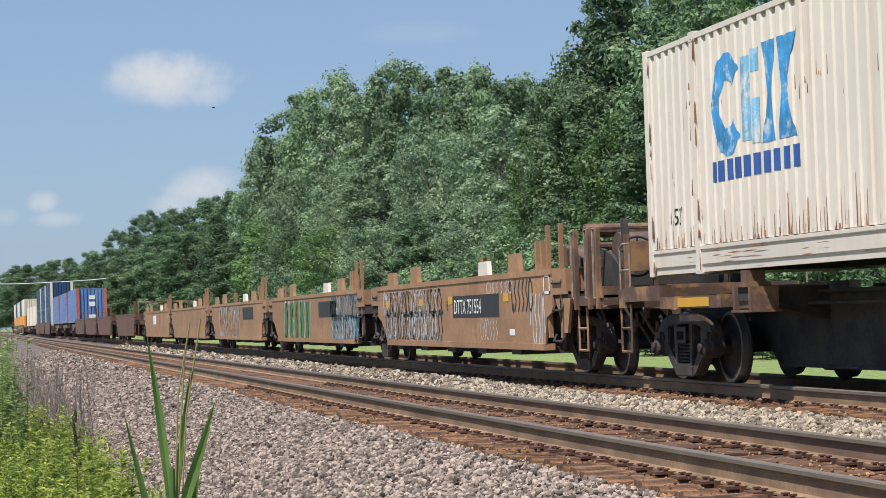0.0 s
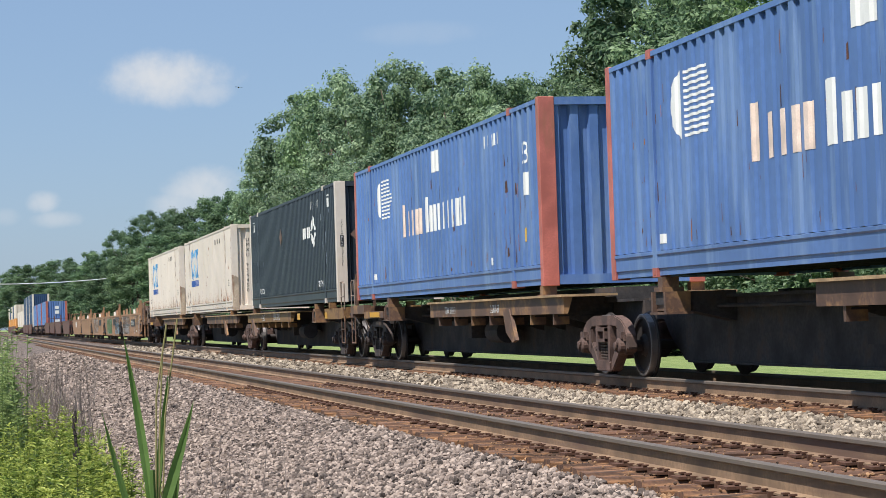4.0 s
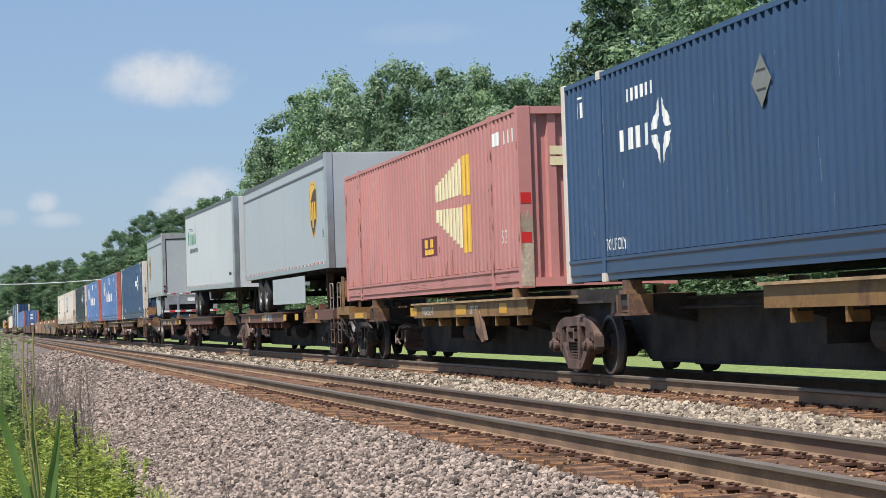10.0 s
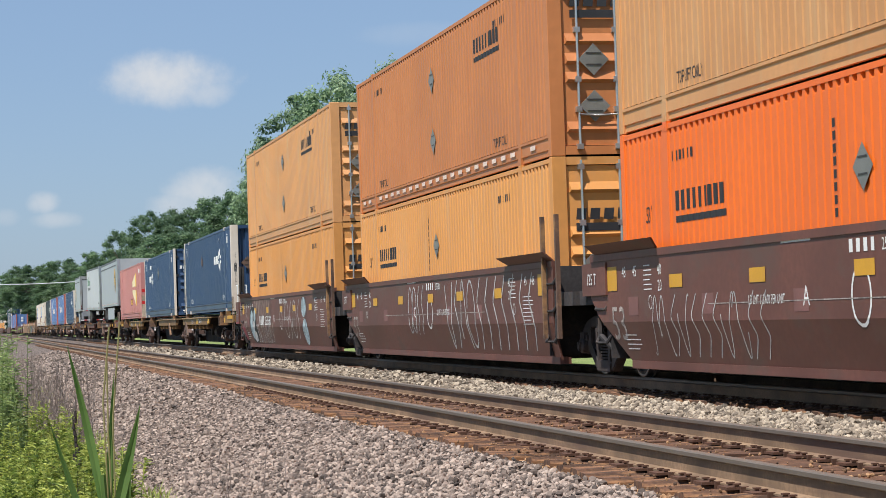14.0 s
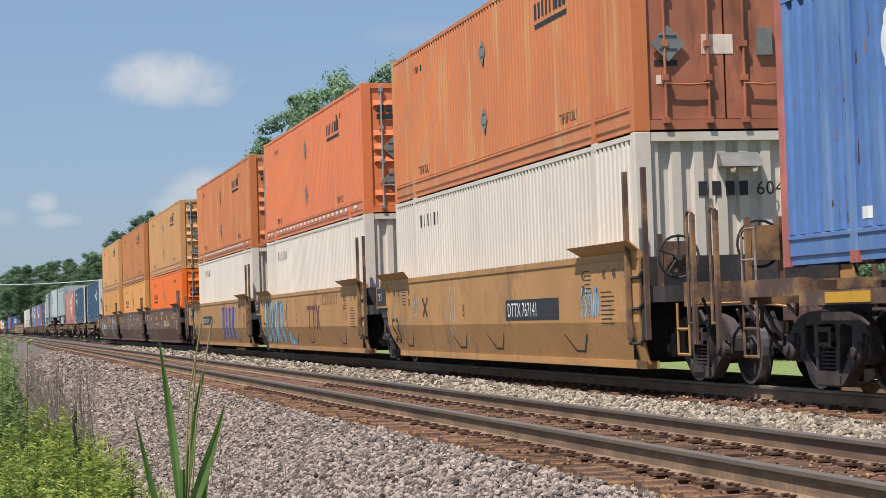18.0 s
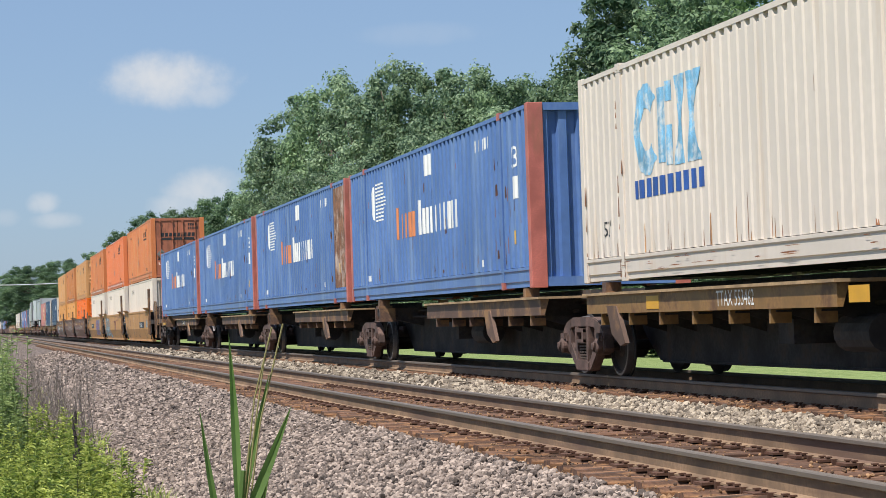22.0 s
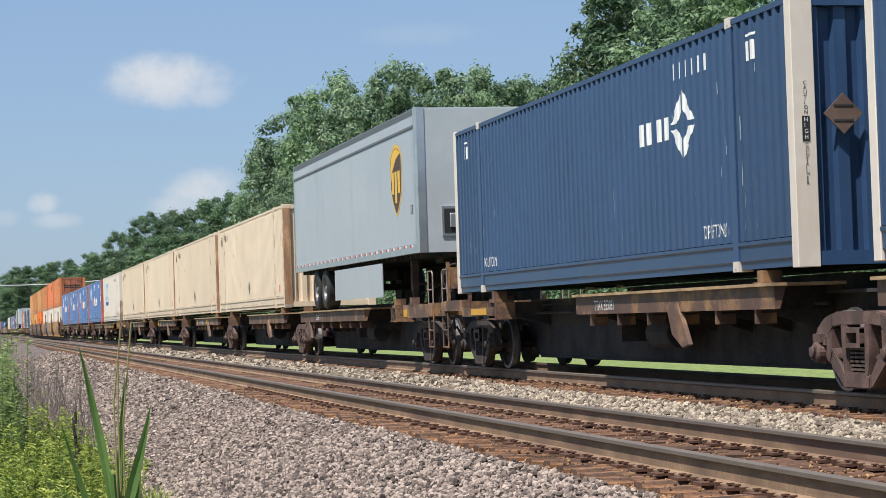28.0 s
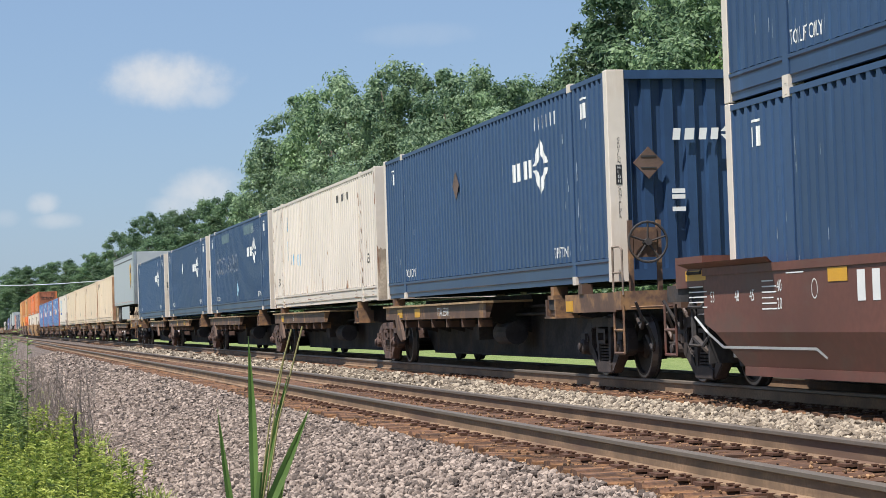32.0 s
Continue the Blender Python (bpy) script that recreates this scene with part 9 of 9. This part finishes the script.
def far_box(label, body, posts, s, z, doors_mat=None):
    t = thing("shipping_container", label, "shipping container", "intermodal containers")
    bm = bmesh.new()
    w = wave_of(0.3, 0.03)
    for mirror in (False, True):
        wall_sheet(bm, w, -LEN / 2 + 0.1, LEN / 2 - 0.1, 0.1, HIGH - 0.05, mirror)
    part("side_panel", bm, body, t)
    bm = bmesh.new()
    box(bm, -HALF + 0.02, HALF - 0.02, -LEN / 2 + 0.1, LEN / 2 - 0.1, HIGH - 0.06, HIGH)
    box(bm, -HALF + 0.02, HALF - 0.02, -LEN / 2 + 0.1, LEN / 2 - 0.1, 0.02, 0.14)
    part("roof", bm, body, t)
    bm = bmesh.new()
    xs = [(-1.1 + 0.3 * k + a, b) for k in range(8) for a, b in ((0.0, 0.06), (0.13, 0.06), (0.16, 0.13), (0.27, 0.13)) if -1.1 + 0.3 * k + a < 1.12]
    rows = [[bm.verts.new((x, -LEN / 2 + d, z)) for x, d in xs] for z in (0.08, HIGH - 0.06)]
    for k in range(len(xs) - 1):
        bm.faces.new((rows[0][k], rows[0][k + 1], rows[1][k + 1], rows[1][k]))
    part("end_wall", bm, body, t)
    if posts is RED_POST:
        bm = bmesh.new()
        box(bm, -0.2, 0.3, -LEN / 2 + 0.04, -LEN / 2 + 0.05, 1.35, 1.75)
        box(bm, -0.25, 0.35, -LEN / 2 + 0.04, -LEN / 2 + 0.05, 0.35, 0.65)
        box(bm, -0.2, 0.3, -LEN / 2 + 0.04, -LEN / 2 + 0.05, 1.95, 2.3)
        tagged(part("marking", bm, PAINT_WHITE, t), kind="stuff")
    for sg in (-1, 1):
        bm = bmesh.new()
        box(bm, min(sg * (HALF - 0.28), sg * HALF), max(sg * (HALF - 0.28), sg * HALF), -LEN / 2, -LEN / 2 + 0.16, 0, HIGH)
        part("corner_post", bm, posts, t)
    rides(t, s - LEN / 2, z)
    return t


def far_car(label, name, body, m, low):
    t = thing(name, label, "railroad car", "spine cars" if name == "spine_car" else "well cars")
    if low:
        for sg in (-1, 1):
            bm = bmesh.new()
            plate(bm, [(8.7, 1.62), (8.7, 0.9), (7.7, 0.2), (-7.7, 0.2), (-8.7, 0.9), (-8.7, 1.62)], 0, sg * 1.4, sg * 1.48)
            part("side_wall", bm, body, t)
        bm = bmesh.new()
        box(bm, -1.4, 1.4, -8.0, 8.0, 0.2, 0.36)
        box(bm, -1.3, 1.3, -9.6, -8.0, 0.7, 1.2)
        part("floor_beam", bm, UNDER, t)
    else:
        bm = bmesh.new()
        box(bm, -0.4, 0.4, -9.3, 9.3, 0.6, 1.05)
        box(bm, -1.3, 1.3, -6.5, -5.7, 0.9, 1.33)
        box(bm, -1.3, 1.3, 5.7, 6.5, 0.9, 1.33)
        part("centre_beam", bm, UNDER, t)
        bm = bmesh.new()
        box(bm, -1.32, 1.32, -8.0, 1.0, 0.9, 1.18)
        part("side_sill", bm, body, t)
    for y in (-9.2, 9.2):
        bm = bmesh.new()
        for dy in (-0.89, 0.89):
            lathe(bm, [(-0.8, 0.4), (-0.7, WHEEL_R), (0.7, WHEEL_R), (0.8, 0.4)], y + dy, WHEEL_R, 14)
        box(bm, -1.05, 1.05, y - 1.1, y + 1.1, 0.4, 0.62)
        part("bogie", bm, TRUCK_STEEL, t)
    rides(t, m, 0)


for s in (236.0, 216.5, 197.0):
    far_box("royal blue corrugated container with faded red corner posts", BLUE, RED_POST, s, CONT_Z)
    far_car("rust-brown spine car unit far ahead in the train", "spine_car", SPINE_SIDE, s - LEN / 2, False)
for s in (297.0, 278.0, 259.0):
    far_box("navy blue corrugated container far ahead in the train", NAVY_PAINT, WHITE, s, LOW_Z)
    far_box("navy blue corrugated container stacked on another", NAVY_PAINT, WHITE, s, UP_Z)
    far_car("brown well car unit far ahead in the train", "well_car", BROWN, s - LEN / 2, True)
for k, s in enumerate((356.0, 337.0, 318.0)):
    far_box("white corrugated container far ahead in the train", WHITE, WHITE, s, CONT_Z)
    far_car("rust-brown spine car unit far ahead in the train", "spine_car", SPINE_SIDE, s - LEN / 2, False)
for k, s in enumerate((470.0, 450.0, 430.0, 410.0, 390.0)):
    far_box("orange corrugated container far ahead in the train", ORANGE, ORANGE, s, LOW_Z)
    far_box("pale corrugated container stacked on an orange one", NAVY_PAINT if k % 2 else WHITE, WHITE, s, UP_Z)
    far_car("brown well car unit far ahead in the train", "well_car", BROWN, s - LEN / 2, True)


# ---- motion ----


def run(t):
    """How far the train has come at t seconds."""
    return 19.2207 * t - 0.0166 * ((t - 16.0) ** 2 - 256.0)


def motions():
    times = [4.0 * k for k in range(9)]
    for ob, s, z, x, tilt in MOVERS:
        walk(ob, [(t, pose(x, s + run(t), z, tilt, 0, 0)) for t in times])
    # the wheels roll: one turn of rows, shared by all of them
    first = WHEELS[0]
    walk(first, [(k / FPS, pose(0, 0, 0, -math.degrees(run(k / FPS) / WHEEL_R))) for k in range(32 * FPS + 1)])
    for w in WHEELS[1:]:
        w.rotation_mode = "QUATERNION"
        data = w.animation_data_create()
        data.action = first.animation_data.action
        data.action_slot = first.animation_data.action_slot
    # the reed in the train's wind: seconds, lean across the view in centimetres at its tips
    gusts = [(0, 4.4), (0.5, 2.4), (1, 0), (1.5, 1.5), (2, 0.9), (2.5, -1.1), (3, 0), (3.5, -1.5), (4.5, 1), (5.5, -1), (6, -3.5), (6.5, -0.7), (7, 3.7), (7.5, 4.4), (8, 1.1), (8.5, -3.8), (9, 0), (9.5, -2), (10, -29), (10.5, -31), (11, -35),
             (11.5, -15.5), (12, -6), (12.5, -14.4), (13, -20), (14, -11.7), (14.5, -15), (15.5, -25), (16.5, -40), (17, -43), (17.5, -2), (18, 6.7), (18.5, 4.6), (19, 24), (19.5, 34), (20, 48), (20.5, 50), (21, 35), (21.5, 27), (22, 21), (22.5, 16.7),
             (23, 20), (23.5, 16), (24, -3.5), (24.5, -22), (25, 13), (25.5, 35), (26.5, 10), (27.5, -8.4), (28, -9.4), (28.5, -29), (29, -24), (29.5, -3), (30, 9.3), (31, 17), (32, 25)]
    walk(REED, [(t, pose(0.39, 4.48, -1.2, 0, math.degrees(math.atan(0.01 * g / 2.0)), -math.degrees(0.09))) for t, g in gusts])
    # the bird circles: seconds, bearing, height
    path = [(0, 0.1136, 0.1024), (1, 0.1028, 0.1068), (2, 0.1044, 0.1086), (3, 0.1209, 0.1108), (3.5, 0.13, 0.112), (4.5, 0.115, 0.11), (5.6, 0.0757, 0.1025), (8, -0.03, 0.1), (16, -0.12, 0.09), (23, -0.05, 0.06), (25, 0.0389, 0.0498), (26.5, -0.04, 0.06), (32, -0.15, 0.08)]
    walk(BIRD_THING, [(t, pose(140 * math.sin(u), 140 * math.cos(u), EYE_Z + 140 * math.tan(v), 8, 0, 40 + 10 * k)) for k, (t, u, v) in enumerate(path)])


motions()
